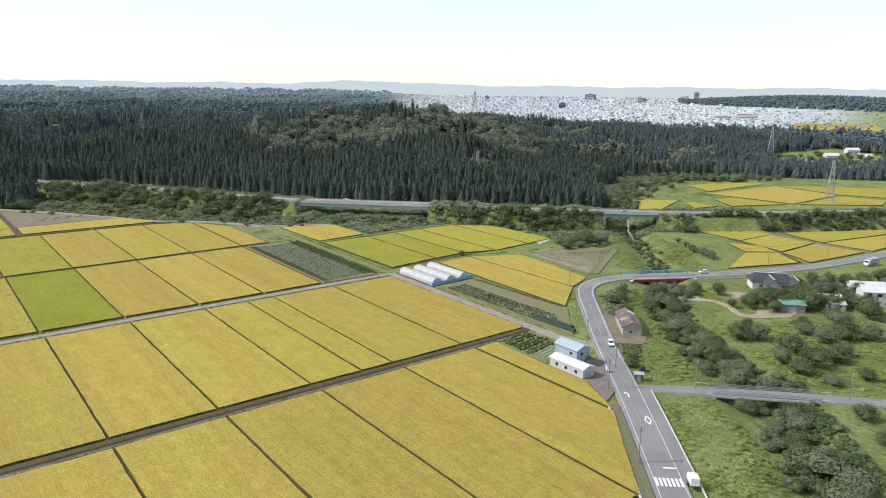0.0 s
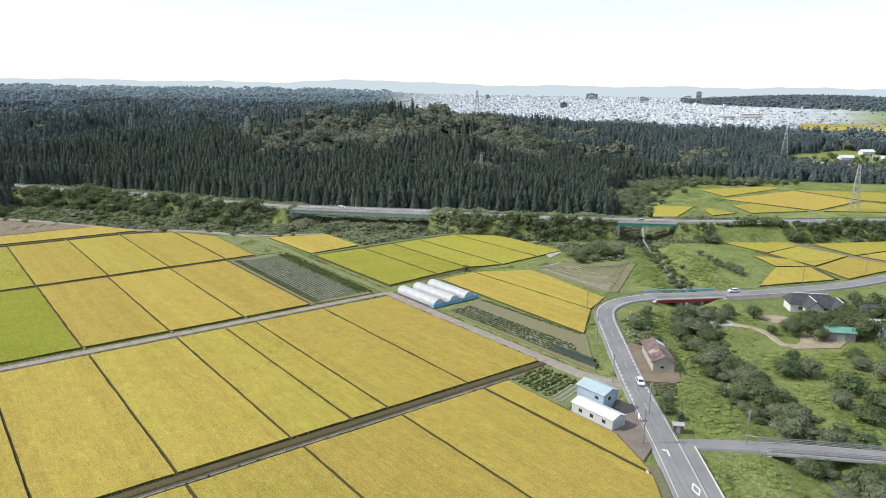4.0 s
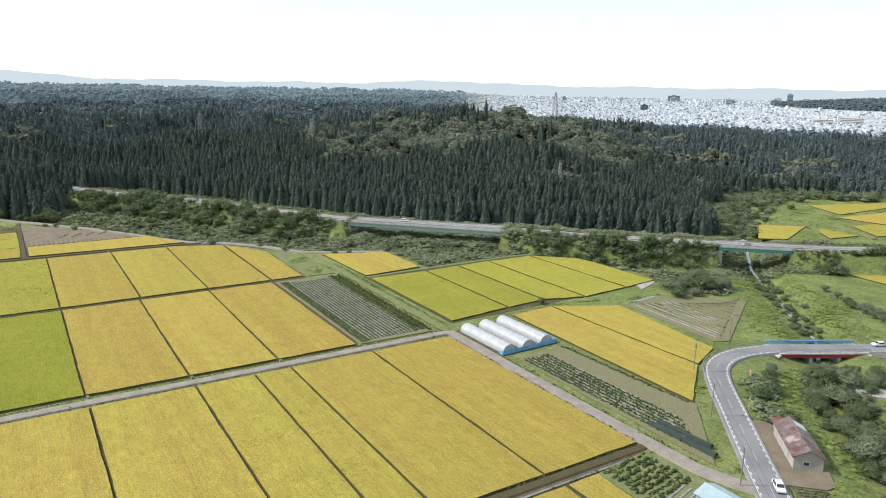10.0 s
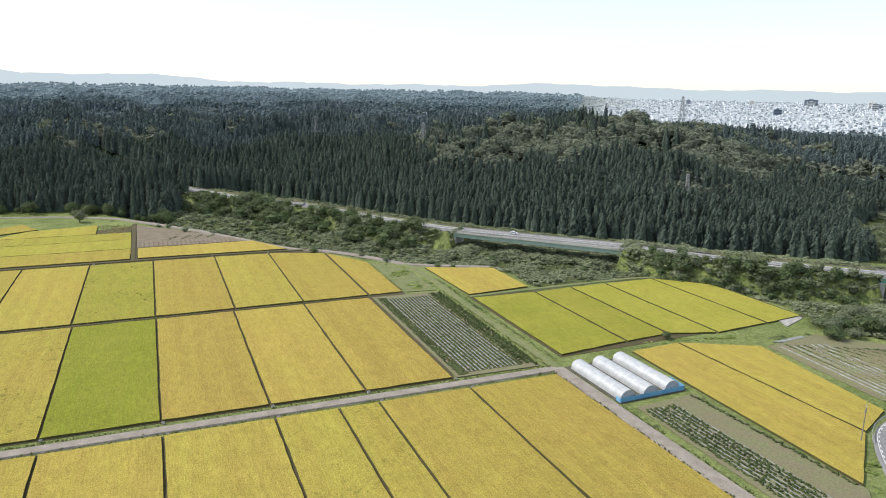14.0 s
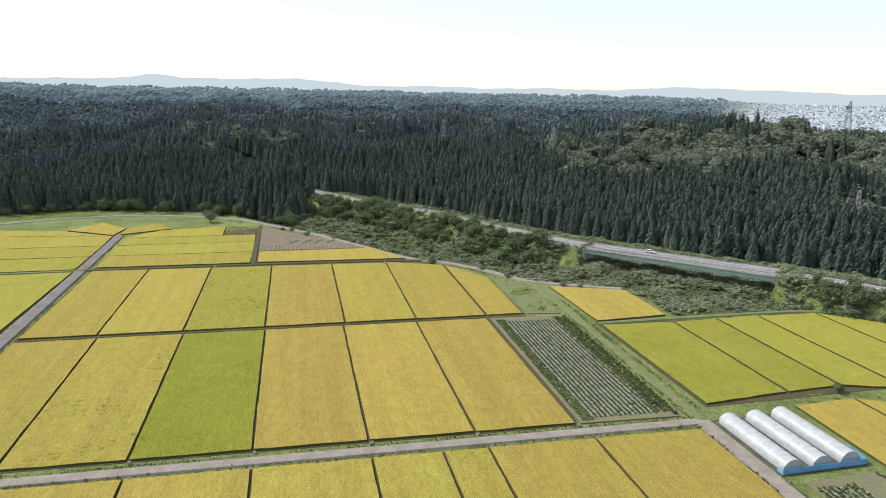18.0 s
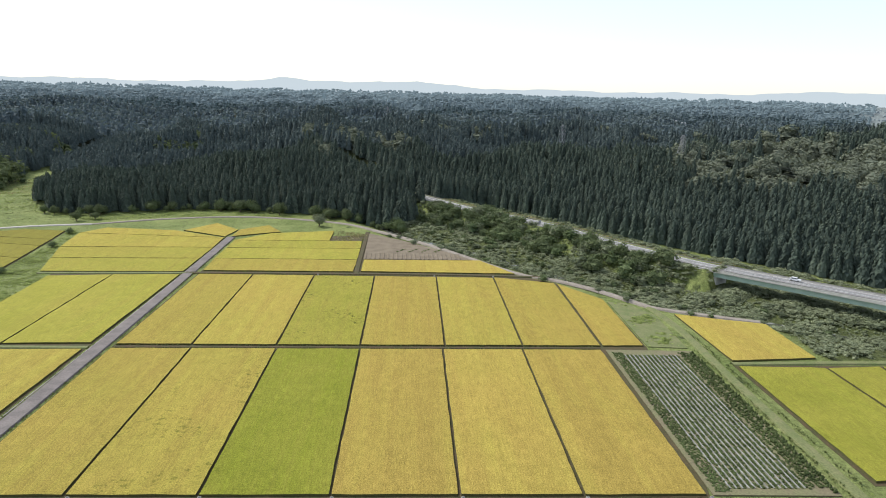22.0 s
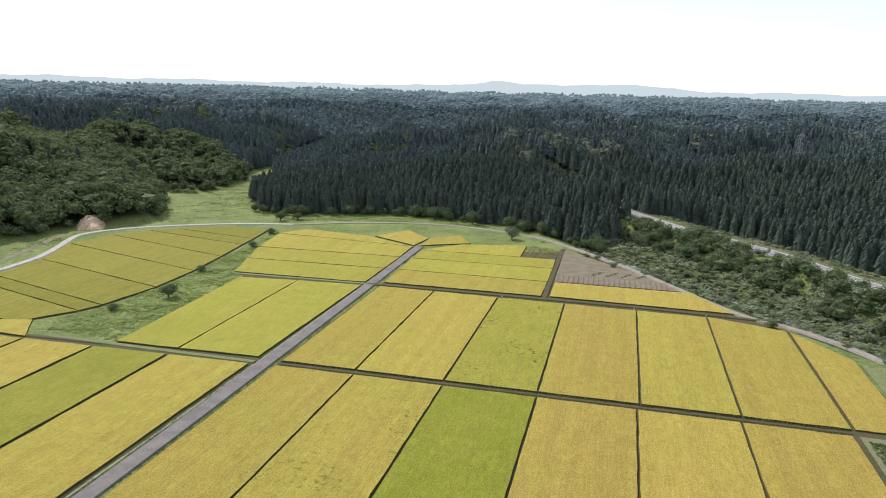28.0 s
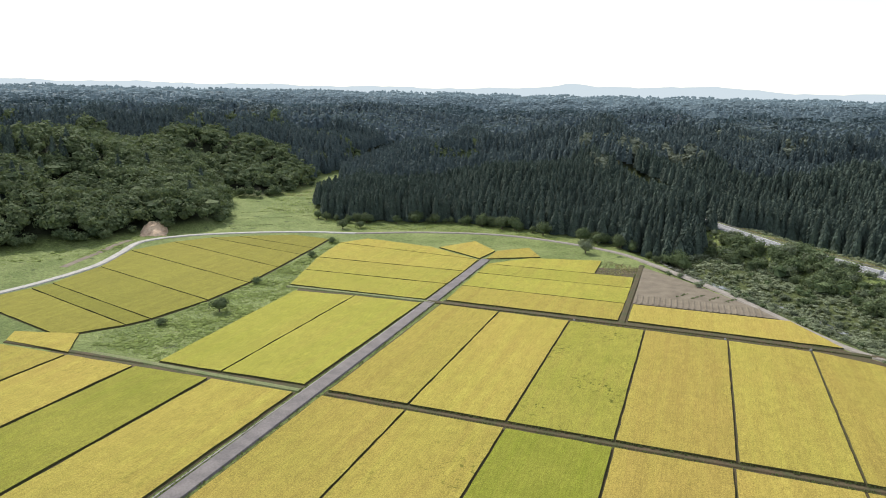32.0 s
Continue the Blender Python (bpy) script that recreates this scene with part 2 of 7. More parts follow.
def raw(name, verts, faces, mat, smooth=False):
    """One mesh from number arrays: verts (n, 3), faces (m, 3 or 4)."""
    me = bpy.data.meshes.new(name)
    k = faces.shape[1]
    me.vertices.add(len(verts)), me.loops.add(faces.size), me.polygons.add(len(faces))
    me.vertices.foreach_set("co", np.ascontiguousarray(verts, np.float32).ravel())
    me.loops.foreach_set("vertex_index", np.ascontiguousarray(faces, np.int32).ravel())
    me.polygons.foreach_set("loop_start", np.arange(0, faces.size, k, dtype=np.int32))
    me.polygons.foreach_set("use_smooth", np.full(len(faces), smooth))
    me.materials.append(mat)
    me.update(calc_edges=True)
    return new(name, me)


def smooth_line(pts, step=4.0):
    """A rounded line through plan points, cut in even steps."""
    p = [np.array(q, float) for q in pts]
    p = [2 * p[0] - p[1]] + p + [2 * p[-1] - p[-2]]
    out = []
    for i in range(1, len(p) - 2):
        n = max(2, int(np.linalg.norm(p[i + 1] - p[i]) / step))
        for j in range(n):
            t = j / n
            out.append(0.5 * (2 * p[i] + (p[i + 1] - p[i - 1]) * t + (2 * p[i - 1] - 5 * p[i] + 4 * p[i + 1] - p[i + 2]) * t * t
                              + (3 * p[i] - p[i - 1] - 3 * p[i + 1] + p[i + 2]) * t ** 3))
    return out + [p[-2]]


def dist_line(X, Y, pts):
    """The distance of points to a plan line."""
    best = np.full(np.shape(X), 1e9)
    for a, b in zip(pts[:-1], pts[1:]):
        dx, dy = b[0] - a[0], b[1] - a[1]
        t = np.clip(((X - a[0]) * dx + (Y - a[1]) * dy) / (dx * dx + dy * dy + 1e-9), 0, 1)
        best = np.minimum(best, np.hypot(X - a[0] - t * dx, Y - a[1] - t * dy))
    return best


def inside(X, Y, pts):
    r = np.zeros(np.shape(X), bool)
    n = len(pts)
    for i in range(n):
        (x0, y0), (x1, y1) = pts[i][:2], pts[(i + 1) % n][:2]
        hit = ((y0 > Y) != (y1 > Y)) & (X < (x1 - x0) * (Y - y0) / ((y1 - y0) or 1e-9) + x0)
        r ^= hit
    return r


def step01(x):
    x = np.clip(x, 0, 1)
    return x * x * (3 - 2 * x)


def waves(X, Y, size, seed):
    """Soft rolling noise between about -1 and 1."""
    rng = np.random.default_rng(seed)
    z = np.zeros(np.shape(X))
    for k in range(7):
        a, ph, s = rng.uniform(0, 6.28), rng.uniform(0, 6.28), size * rng.uniform(0.6, 1.7)
        z = z + np.sin((X * math.cos(a) + Y * math.sin(a)) * 6.28 / s + ph)
    return z / 3.2


# ---- the plan ----
MAIN_ROAD = [(-40, -279), (0, -234), (30, -201), (59.4, -169), (86, -139.5), (111, -110.5), (133.5, -86), (148.5, -70), (158, -63.2), (169, -61),
             (182, -63.8), (193, -69.8), (207, -77.3), (222, -85), (243, -93.5), (264, -100.5), (301, -107), (345, -112), (420, -124), (520, -150)]
SIDE_ROAD = [(88, -134.5), (95.5, -140), (105.6, -149), (124, -168), (135, -180), (165, -212), (220, -262)]
HIGHWAY = [(-120, 560), (-62, 478), (-20, 418), (6, 376), (27, 341), (51, 300), (72, 275), (93, 244), (109, 211), (125, 184), (143, 158),
           (175, 124), (206, 92), (225, 67), (244, 47), (269, 23), (293, 1), (321, -20), (410, -72), (520, -130), (700, -215), (1000, -330)]
CREEK = [(420, 105), (370, 75), (330, 48), (290, 20), (258, -9), (233, -36), (214, -57), (194, -72), (172, -84), (150, -106), (128, -134), (118, -152), (98, -172), (76, -194), (40, -235), (0, -275)]
NORTH_CREEK = [(-8, 300), (12, 262), (48, 222), (80, 178), (112, 140), (150, 112), (185, 84), (222, 42), (262, 8)]
BRIDGES = [((143, 158), (201, 97)), ((269, 23), (293, 1))]
WOOD_NORTH = [(-204, 311), (-182, 306), (-126, 330), (-104, 331), (-56, 318), (-23, 302), (2, 284), (22, 300), (40, 345), (66, 345), (100, 303), (140, 252), (165, 216), (205, 168), (262, 108), (318, 58),
              (336, 78), (372, 122), (440, 150), (505, 154), (550, 114), (592, 74), (642, 24), (702, -32), (810, -96), (1300, -330), (2600, -900), (2600, 5000), (-1200, 5000), (-350, 680), (-306, 520), (-250, 436), (-238, 356)]
WOOD_WEST = [(-304, 110), (-296, 150), (-285, 171), (-270, 186), (-268, 202), (-266, 218), (-250, 239), (-240, 251), (-249, 272), (-267, 302), (-287, 334), (-308, 352), (-304, 358), (-281, 356), (-282, 396), (-284, 430),
             (-318, 500), (-318, 700), (-1220, 5000), (-5000, 5000), (-5000, -1500), (-700, -600), (-420, -100)]
SCRUBLAND = [(2, 284), (26, 232), (62, 180), (92, 154), (108, 130), (141, 112), (141, 76), (200, 73), (217, 55), (216, 12), (205, -4), (221, -20), (258, 10), (206, 82), (139, 150), (118, 178), (98, 208), (82, 238), (60, 266), (38, 296), (20, 322)]
SPUR = [(-80, 580), (-48, 490), (-12, 400), (4, 340)]


def ridged(X, Y, size, seed):
    """Rolling ridges between 0 and 1, sharp on top."""
    return np.maximum(0, 1 - np.abs(waves(X, Y, size, seed)) / 0.85)


def low_ground(X, Y):
    return np.exp(-(((X - 700) / 125) ** 2 + ((Y - 72) / 78) ** 2))


def ground_height(X, Y, woods=False):
    X, Y = np.asarray(X, float), np.asarray(Y, float)
    z = np.full(X.shape, -0.35)
    r = np.hypot(X - 20, Y + 60)
    dn = np.where(inside(X, Y, WOOD_NORTH), dist_line(X, Y, WOOD_NORTH), 0)
    dw = np.where(inside(X, Y, WOOD_WEST), dist_line(X, Y, WOOD_WEST), 0)
    fade = 1 - 0.6 * step01((r - 850) / 350)
    gullies = 17 * ridged(X, Y, 250, 8) + 16 * ridged(X, Y, 125, 18) + 2.2 * waves(X, Y, 52, 28)
    hill_n = (1 - np.exp(-np.maximum(dn - 8, 0) / 85)) * (6 + gullies + 15 * np.exp(-(dist_line(X, Y, SPUR) / 48) ** 2)) * (1 - 0.42 * step01((X - 520) / 300)) * fade
    top = np.exp(-((X - 385) / 165) ** 2 - ((Y - 375) / 160) ** 2) * step01((dn - 25) / 90)
    hill_n = hill_n * (1 - top) + top * (33 + 19 * ridged(X, Y, 140, 14) + 3.5 * waves(X, Y, 48, 15))
    hill_w = 40 * (1 - np.exp(-dw / 62)) * (0.50 + 0.62 * ridged(X, Y, 150, 12) + 0.09 * waves(X, Y, 52, 13)) * fade
    # far town and country beyond: ground raised with distance to fit the camera's view
    az = np.degrees(np.arctan2(X - 20, Y + 60))
    town = step01((az - 31) / 9) * step01((r - 1050) / 350)
    z = z + step01((r - 950) / 450) * (30 * ridged(X, Y, 520, 41) - 9 + 7 * waves(X, Y, 240, 42)) * (1 - town)
    far = (50 - 4 * step01((az - 31) / 9)) * step01((r - 1700) / 2800)
    z = z + (hill_n + hill_w * (dn <= 0)) * (1 - town) * (1 - 0.35 * step01((r - 1500) / 1500)) + far
    z = z + 50 * np.exp(-((X - 2600) / 330) ** 2 - ((Y - 960) / 620) ** 2) + town * 1.0
    hamlet = np.exp(-(((X - 800) / 150) ** 2 + ((Y - 130) / 80) ** 2))
    z = z * (1 - hamlet) + 2 * hamlet
    low = low_ground(X, Y)
    z = z * (1 - low) + 1.0 * low
    plain_ = np.exp(-(((X - 1800) / 460) ** 2 + ((Y - 560) / 270) ** 2) ** 2)
    z = z * (1 - plain_) + 1.0 * plain_
    dc = dist_line(X, Y, CREEK)
    z = z - 3.2 * (1 - step01((dc - 2) / 11)) * (r < 900)
    z = z - 2.6 * (1 - step01((dist_line(X, Y, NORTH_CREEK) - 3) / 13))
    dh = dist_line(X, Y, HIGHWAY)
    taper = np.zeros(X.shape)
    for a, b in BRIDGES:
        t = ((X - a[0]) * (b[0] - a[0]) + (Y - a[1]) * (b[1] - a[1])) / ((b[0] - a[0]) ** 2 + (b[1] - a[1]) ** 2)
        taper = np.maximum(taper, step01(1.2 - np.maximum(-t, t - 1) * math.hypot(b[0] - a[0], b[1] - a[1]) / 18))
        dh = np.where((t > 0.02) & (t < 0.98) & (dist_line(X, Y, [a, b]) < 40), 99, dh)
    uphill = inside(X, Y, HIGHWAY + [(1000, 3000), (-120, 3000)]) & (X < 330)
    e = 1 - step01((dh - 7) / np.where(uphill, 40, 13 * (1 - 0.65 * taper)))
    z = np.where(dh < 47, np.maximum(z, z * (1 - e) + 7.2 * e), z)
    z = np.where((dh < 20) & ~uphill | (dh < 9), z * (1 - e) + 7.2 * e, z)
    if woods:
        # scrubland and highway banks take 0.6 of the same darkening
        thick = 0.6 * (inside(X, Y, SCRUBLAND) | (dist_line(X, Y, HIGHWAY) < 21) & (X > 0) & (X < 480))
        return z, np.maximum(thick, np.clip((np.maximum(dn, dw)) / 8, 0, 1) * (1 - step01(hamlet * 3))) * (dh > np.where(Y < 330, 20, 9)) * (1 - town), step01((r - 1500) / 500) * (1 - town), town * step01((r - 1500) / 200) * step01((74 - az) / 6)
    return z


def steps(lo, hi, fine, out):
    c = list(np.arange(lo, hi + 0.1, fine))
    s, a = fine, hi
    while a < out:
        s *= 1.09
        a += s
        c.append(min(a, out))
    s, a = fine, lo
    while a > -out:
        s *= 1.09
        a -= s
        c.insert(0, max(a, -out))
    return np.array(c)


gx, gy = steps(-340, 480, 4.0, 4850), steps(-280, 440, 4.0, 4850)
GX, GY = np.meshgrid(gx, gy)
GZ, GW, GR, GT = ground_height(GX, GY, True)
ids = np.arange(GX.size).reshape(GX.shape)
quads = np.stack([ids[:-1, :-1], ids[:-1, 1:], ids[1:, 1:], ids[1:, :-1]], -1).reshape(-1, 4)
ground = raw("ground", np.stack([GX, GY, GZ], -1).reshape(-1, 3), quads, GROUND, True)
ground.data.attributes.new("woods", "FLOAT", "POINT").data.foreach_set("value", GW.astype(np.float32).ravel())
for key, arr in (("remote_haze", GR), ("paved_haze", GT)):
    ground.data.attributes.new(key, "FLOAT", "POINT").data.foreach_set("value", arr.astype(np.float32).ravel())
tagged(ground, "green valley meadow with wooded hills all round", "ground", kind="structure")


def offset(line, s, z=0.0):
    out = []
    for i in range(len(line)):
        a, b = line[max(i - 1, 0)], line[min(i + 1, len(line) - 1)]
        d = np.array([b[0] - a[0], b[1] - a[1]])
        d = d / (np.linalg.norm(d) or 1)
        out.append((line[i][0] - d[1] * s, line[i][1] + d[0] * s, (line[i][2] if len(line[i]) > 2 else 0) + z))
    return out


def between(pts, a, b, step=2.0):
    """The stretch of a rounded line from near a to near b."""
    l = smooth_line(pts, step)
    i = min(range(len(l)), key=lambda k: np.hypot(l[k][0] - a[0], l[k][1] - a[1]))
    j = min(range(len(l)), key=lambda k: np.hypot(l[k][0] - b[0], l[k][1] - b[1]))
    return [(float(p[0]), float(p[1]), 0.0) for p in l[min(i, j):max(i, j) + 1]]


# ---- roads ----
def ribbon(name, pts, width, z, mat, label, kind="structure", step=4.0, thick=0.3):
    line = [(p[0], p[1], z) for p in smooth_line(pts, step)]
    h = width / 2
    ob = part(name, Shape().sweep(line, [(-h - 0.5, -thick), (-h, 0), (0, 0.05), (h, 0), (h + 0.5, -thick)]), mat, label=label)
    return tagged(ob, category="road", kind=kind)


main_road = ribbon("road_main", MAIN_ROAD, 6.6, 0.12, ASPHALT, "grey two-lane asphalt country road with a bend", thick=0.7)
ribbon("road_side", SIDE_ROAD, 4.2, 0.1, ASPHALT, "narrow grey asphalt lane over the creek", thick=0.7)
FARM = [("road_farm", [(-240, -6.5), (-160, -4.8), (-78, -3.6), (0, -3.0), (60, -2.6), (104.5, -2.2)], 2.9, FARMROAD, "pale gravel farm road between rice fields"),
        ("road_farm_south", [(104.5, -2.2), (104.2, -40), (104.2, -80), (104.8, -100), (108.5, -110)], 3.6, FARMROAD, "pale gravel farm road beside the greenhouses"),
        ("road_farm_north", [(104.5, -2.2), (104.8, 54), (106, 98), (104, 127)], 2.4, VERGE, "grassy farm track with two wheel ruts"),
        ("road_lane", [(-76.5, -60), (-76.4, 18), (-76.8, 81), (-77.8, 167), (-79, 243)], 4.0, OLDROAD, "worn asphalt farm lane between rice fields"),
        ("road_cross", [(-150, 80), (-108, 79.8), (-80, 80)], 1.6, VERGE, "grass bank between rice fields"),
        ("road_hill_foot", [(104, 127), (90, 149), (76, 164), (60, 176), (26, 228), (-6, 268), (-26, 287), (-60, 300), (-92, 303), (-130, 292), (-163, 273)], 2.6, FARMROAD, "gravel track curving along the foot of the wood"),
        ("road_creek_side", [(138, 110), (112, 122), (104, 127)], 2.4, FARMROAD, "gravel track along the creek"),
        ("road_west", [(-163, 273), (-191, 264), (-218, 248), (-240, 229), (-250, 207), (-240, 182), (-231, 158), (-229, 125), (-234, 90), (-242, 40), (-250, -30)], 3.0, PALEGRAVEL, "pale gravel track round the western fields"),
        ("road_field_end", [(-79, 168.5), (-9, 170), (30, 170.4), (72, 168.5)], 2.2, LEVEE, "earth farm track at the end of the rice fields"),
        ("road_field_west", [(-79, 168), (-110, 166.5), (-138, 165)], 1.8, VERGE, "grassy farm track at the end of the rice fields"),
        ("road_plot", [(-8.3, 171), (-8.6, 200), (-9, 262)], 1.8, LEVEE, "earth track between vegetable plots"),
        ("road_bank", [(110, 70.5), (150, 72), (197, 71), (214, 54)], 1.8, VERGE, "grassy bank beside green rice fields")]
for i, (nm, pts, w, mat, lab) in enumerate(FARM):
    ribbon(nm, pts, w, 0.03 + 0.006 * i, mat, lab, thick=0.6)


# ---- rice fields ----
def field_shape(c, base=-0.5, top=0.31, cell=4.0, ragged=0.05, seed=0):
    """A block of standing crop over four plan corners, with a soft uneven top."""
    rng = np.random.default_rng(seed)
    p = np.array(c, float)
    nu = max(2, int(max(np.linalg.norm(p[1] - p[0]), np.linalg.norm(p[2] - p[3])) / cell))
    nv = max(2, int(max(np.linalg.norm(p[3] - p[0]), np.linalg.norm(p[2] - p[1])) / cell))
    u, v = np.meshgrid(np.linspace(0, 1, nu + 1), np.linspace(0, 1, nv + 1))
    q = ((1 - u) * (1 - v))[..., None] * p[0] + (u * (1 - v))[..., None] * p[1] + (u * v)[..., None] * p[2] + ((1 - u) * v)[..., None] * p[3]
    q = q + rng.normal(0, ragged, q.shape)
    z = top + rng.normal(0, 0.035, u.shape)
    edge = (u == 0) | (u == 1) | (v == 0) | (v == 1)
    z = z - edge * 0.10
    s = Shape()
    verts = [(float(a), float(b), float(d)) for a, b, d in zip(q[..., 0].ravel(), q[..., 1].ravel(), z.ravel())]
    w = nu + 1
    faces = [(j * w + i, j * w + i + 1, (j + 1) * w + i + 1, (j + 1) * w + i) for j in range(nv) for i in range(nu)]
    loop = [i for i in range(w)] + [j * w + nu for j in range(1, nv + 1)] + [nv * w + i for i in range(nu - 1, -1, -1)] + [j * w for j in range(nv - 1, 0, -1)]
    k = len(verts)
    verts += [(verts[i][0], verts[i][1], base) for i in loop]
    n = len(loop)
    faces += [(loop[(i + 1) % n], loop[i], k + i, k + (i + 1) % n) for i in range(n)]
    return s.add(verts, faces)


field_count, field_plans = [0], []
WORDS = {"gold": "ripe golden rice field with straight dark edges", "lime": "yellow-green half-ripe rice field", "green": "fresh green rice field not yet ripe", "olive": "dull olive-gold rice field in strips"}


def rice_field(c, ripe, spots=0.0, dull=0.0, top=0.31, base=-0.5):
    field_count[0] += 1
    field_plans.append(np.array(c, float))
    area = sum(c[i][0] * c[(i + 1) % 4][1] - c[(i + 1) % 4][0] * c[i][1] for i in range(4))
    c = c if area > 0 else [c[0], c[3], c[2], c[1]]
    ob = new("rice_field", field_shape(c, base, top, seed=field_count[0]).mesh("rice_field", RICE, False))
    # upright side faces get the stem colour with its painted shade
    ob.data.materials.append(STEMSHADE)
    up = np.empty(3 * len(ob.data.polygons), np.float32)
    ob.data.polygons.foreach_get("normal", up)
    ob.data.polygons.foreach_set("material_index", (np.abs(up[2::3]) < 0.5).astype(np.int32))
    ob.color = (ripe, spots, dull, 1)
    word = WORDS["olive" if dull > 0.4 else "gold" if ripe < 0.38 else "lime" if ripe < 0.8 else "green"]
    return tagged(ob, word, "rice field", "rice fields")


G = 0.32
# the row on the near side of the farm road, and the next one towards the camera
for xs, y0, y1, kinds in (([-73.5, -49, -24, 0.4, 24.9, 40.2, 50.3, 75.2, 101.8], -84.6, -6.4, [0.2, 0.22, 0.22, 0.25, 0.33, 0.3, 0.2, 0.16]),
                          ([-73.5, -49, -24.1, 0.5, 25.4, 50.8], -168, -90.2, [0.2, 0.2, 0.24, 0.25, 0.2])):
    for a, b, k in zip(xs[:-1], xs[1:], kinds):
        rice_field([(a + G, y0), (b - G, y0), (b - G, y1), (a + G, y1)], k, 0.5 if k > 0.28 else 0.2)
for a, b in ((-73.5, -49), (-49, -24.1), (-24.1, 0.5)):
    rice_field([(a + G, -240), (b - G, -240), (b - G, -172), (a + G, -172)], 0.22)
rice_field([(0.9, -228), (24, -202), (25, -172), (0.9, -172)], 0.22)
rice_field([(51.2, -168.2), (75.9, -142), (75.9, -90), (51.2, -90)], 0.2)
rice_field([(76.9, -141), (84.2, -126), (84.6, -90), (76.9, -90)], 0.22)
# the row beyond the farm road
X1 = [-73, -49.7, -24.8, 0.1, 25.0, 49.3, 73.8]
for a, b, k, s in zip(X1[:-1], X1[1:], [0.26, 0.3, 0.92, 0.14, 0.17, 0.12], [0.3, 0.7, 0.3, 0.1, 0.25, 0.2]):
    ya, yb = 79.2 + (a + 50) * 0.012, 79.2 + (b + 50) * 0.012
    rice_field([(a + G, 1.6), (b - G, 1.6), (b - G, yb), (a + G, ya)], k, s)
X2 = [-73, -50.6, -25.3, -0.1, 25.8, 49.9, 74.6]
for a, b, k, s in zip(X2[:-1], X2[1:], [0.3, 0.3, 0.62, 0.2, 0.3, 0.24], [0.1, 0.1, 1.0, 0.1, 0.1, 0.1]):
    ya, yb = 83.0 + (a + 50) * 0.012, 83.0 + (b + 50) * 0.012
    ta, tb = (165.6 if a < 40 else 166), (165.6 if b < 60 else 158)
    rice_field([(a + G, ya), (b - G, yb), (b - G, tb), (a + G, ta)], k, s)
rice_field([(75.2, 84.6), (88, 85), (88.6, 135), (75.4, 157)], 0.16)
# west of the lane
for a, b, k in ((-105.8, -80.6, 0.3), (-130.6, -106.4, 0.75), (-154.5, -131.2, 0.25), (-181, -155, 0.35)):
    rice_field([(a + G, 1), (b - G, 1), (b - G, 78.0 + (b + 81) * 0.04), (a + G, 78.0 + (a + 81) * 0.04)], k, 0.35 if k < 0.7 else 0)
    rice_field([(a + G, -70), (b - G, -70), (b - G, -8), (a + G, -8)], k, 0.2)
rice_field([(-105.9, 82.4), (-80.8, 83.6), (-80.4, 164.6), (-106.6, 163)], 0.6)
rice_field([(-127, 81.8), (-106.5, 82.3), (-107.2, 162.8), (-131.2, 159.8)], 0.62)
rice_field([(-181, 77), (-156, 77), (-166, 90), (-186, 84)], 0.3)
# beyond the end track
rice_field([(-73, 172), (-9.8, 173), (-9.8, 194.5), (-74, 193.5)], 0.3)
rice_field([(-74, 194.2), (-9.8, 195.2), (-9.9, 218), (-74.5, 216)], 0.58, 0.4)
rice_field([(-74.5, 216.6), (-9.9, 218.6), (-10.5, 236.2), (-75, 233.6)], 0.56, 0.5)
rice_field([(-75, 234.3), (-27.2, 236.2), (-27.6, 262.5), (-60, 253.5)], 0.5, 0.4)
rice_field([(-6.4, 173.6), (60, 173), (47, 196.5), (-6.6, 195)], 0.22)
rice_field([(-138, 167.3), (-80.6, 169.5), (-80.8, 193), (-145, 190)], 0.55)
rice_field([(-145, 190.8), (-80.8, 193.8), (-81, 216), (-152, 213)], 0.5, 0.2)
rice_field([(-152, 213.8), (-81, 216.8), (-82, 240), (-158, 246)], 0.4, 0.5)
rice_field([(-158, 246.6), (-84, 240.8), (-112, 257), (-150, 262)], 0.35, 0.6)
rice_field([(-108, 258), (-82, 243), (-80, 262), (-96, 280)], 0.3)
rice_field([(-79, 244), (-56, 258), (-66, 276), (-79, 262)], 0.3)
# strips in the west, between the track and the old creek
WEST_L = [(-228, 101), (-224, 121.5), (-223, 130), (-227, 158), (-239, 188), (-234.5, 212), (-224.5, 228.5), (-214, 238), (-190, 254)]
WEST_R = [(-170, 86), (-159.5, 102.5), (-156.5, 110.5), (-153.5, 136), (-154.5, 162.5), (-158, 189), (-162, 214.5), (-164, 229), (-168, 252)]
for i in range(8):
    (a, b), (c, d) = (WEST_L[i], WEST_L[i + 1]), (WEST_R[i], WEST_R[i + 1])
    rice_field([(a[0], a[1] + G), (c[0], c[1] + G), (d[0], d[1] - G), (b[0], b[1] - G)], (0.4, 0.75, 0.5, 0.45, 0.25, 0.3, 0.35, 0.35)[i], 0.1, 0.8)
# north-east of the crossing
NE = [(110.4, 6, 68.2), (136.6, 9.2, 67.2), (153.8, 10.6, 68.5), (170.4, 6, 68.8), (194, 8, 69), (212.5, 10, 53)]
for i in range(5):
    (a, a0, a1), (b, b0, b1) = NE[i], NE[i + 1]
    rice_field([(a + 0.5, a0), (b - 0.5, b0), (b - 0.5, b1), (a + 0.5, a1)], (0.80, 0.72, 0.66, 0.62, 0.60)[i], 0.1)
rice_field([(111, 72.6), (138, 75.4), (138.3, 107), (110, 117.5)], 0.2)
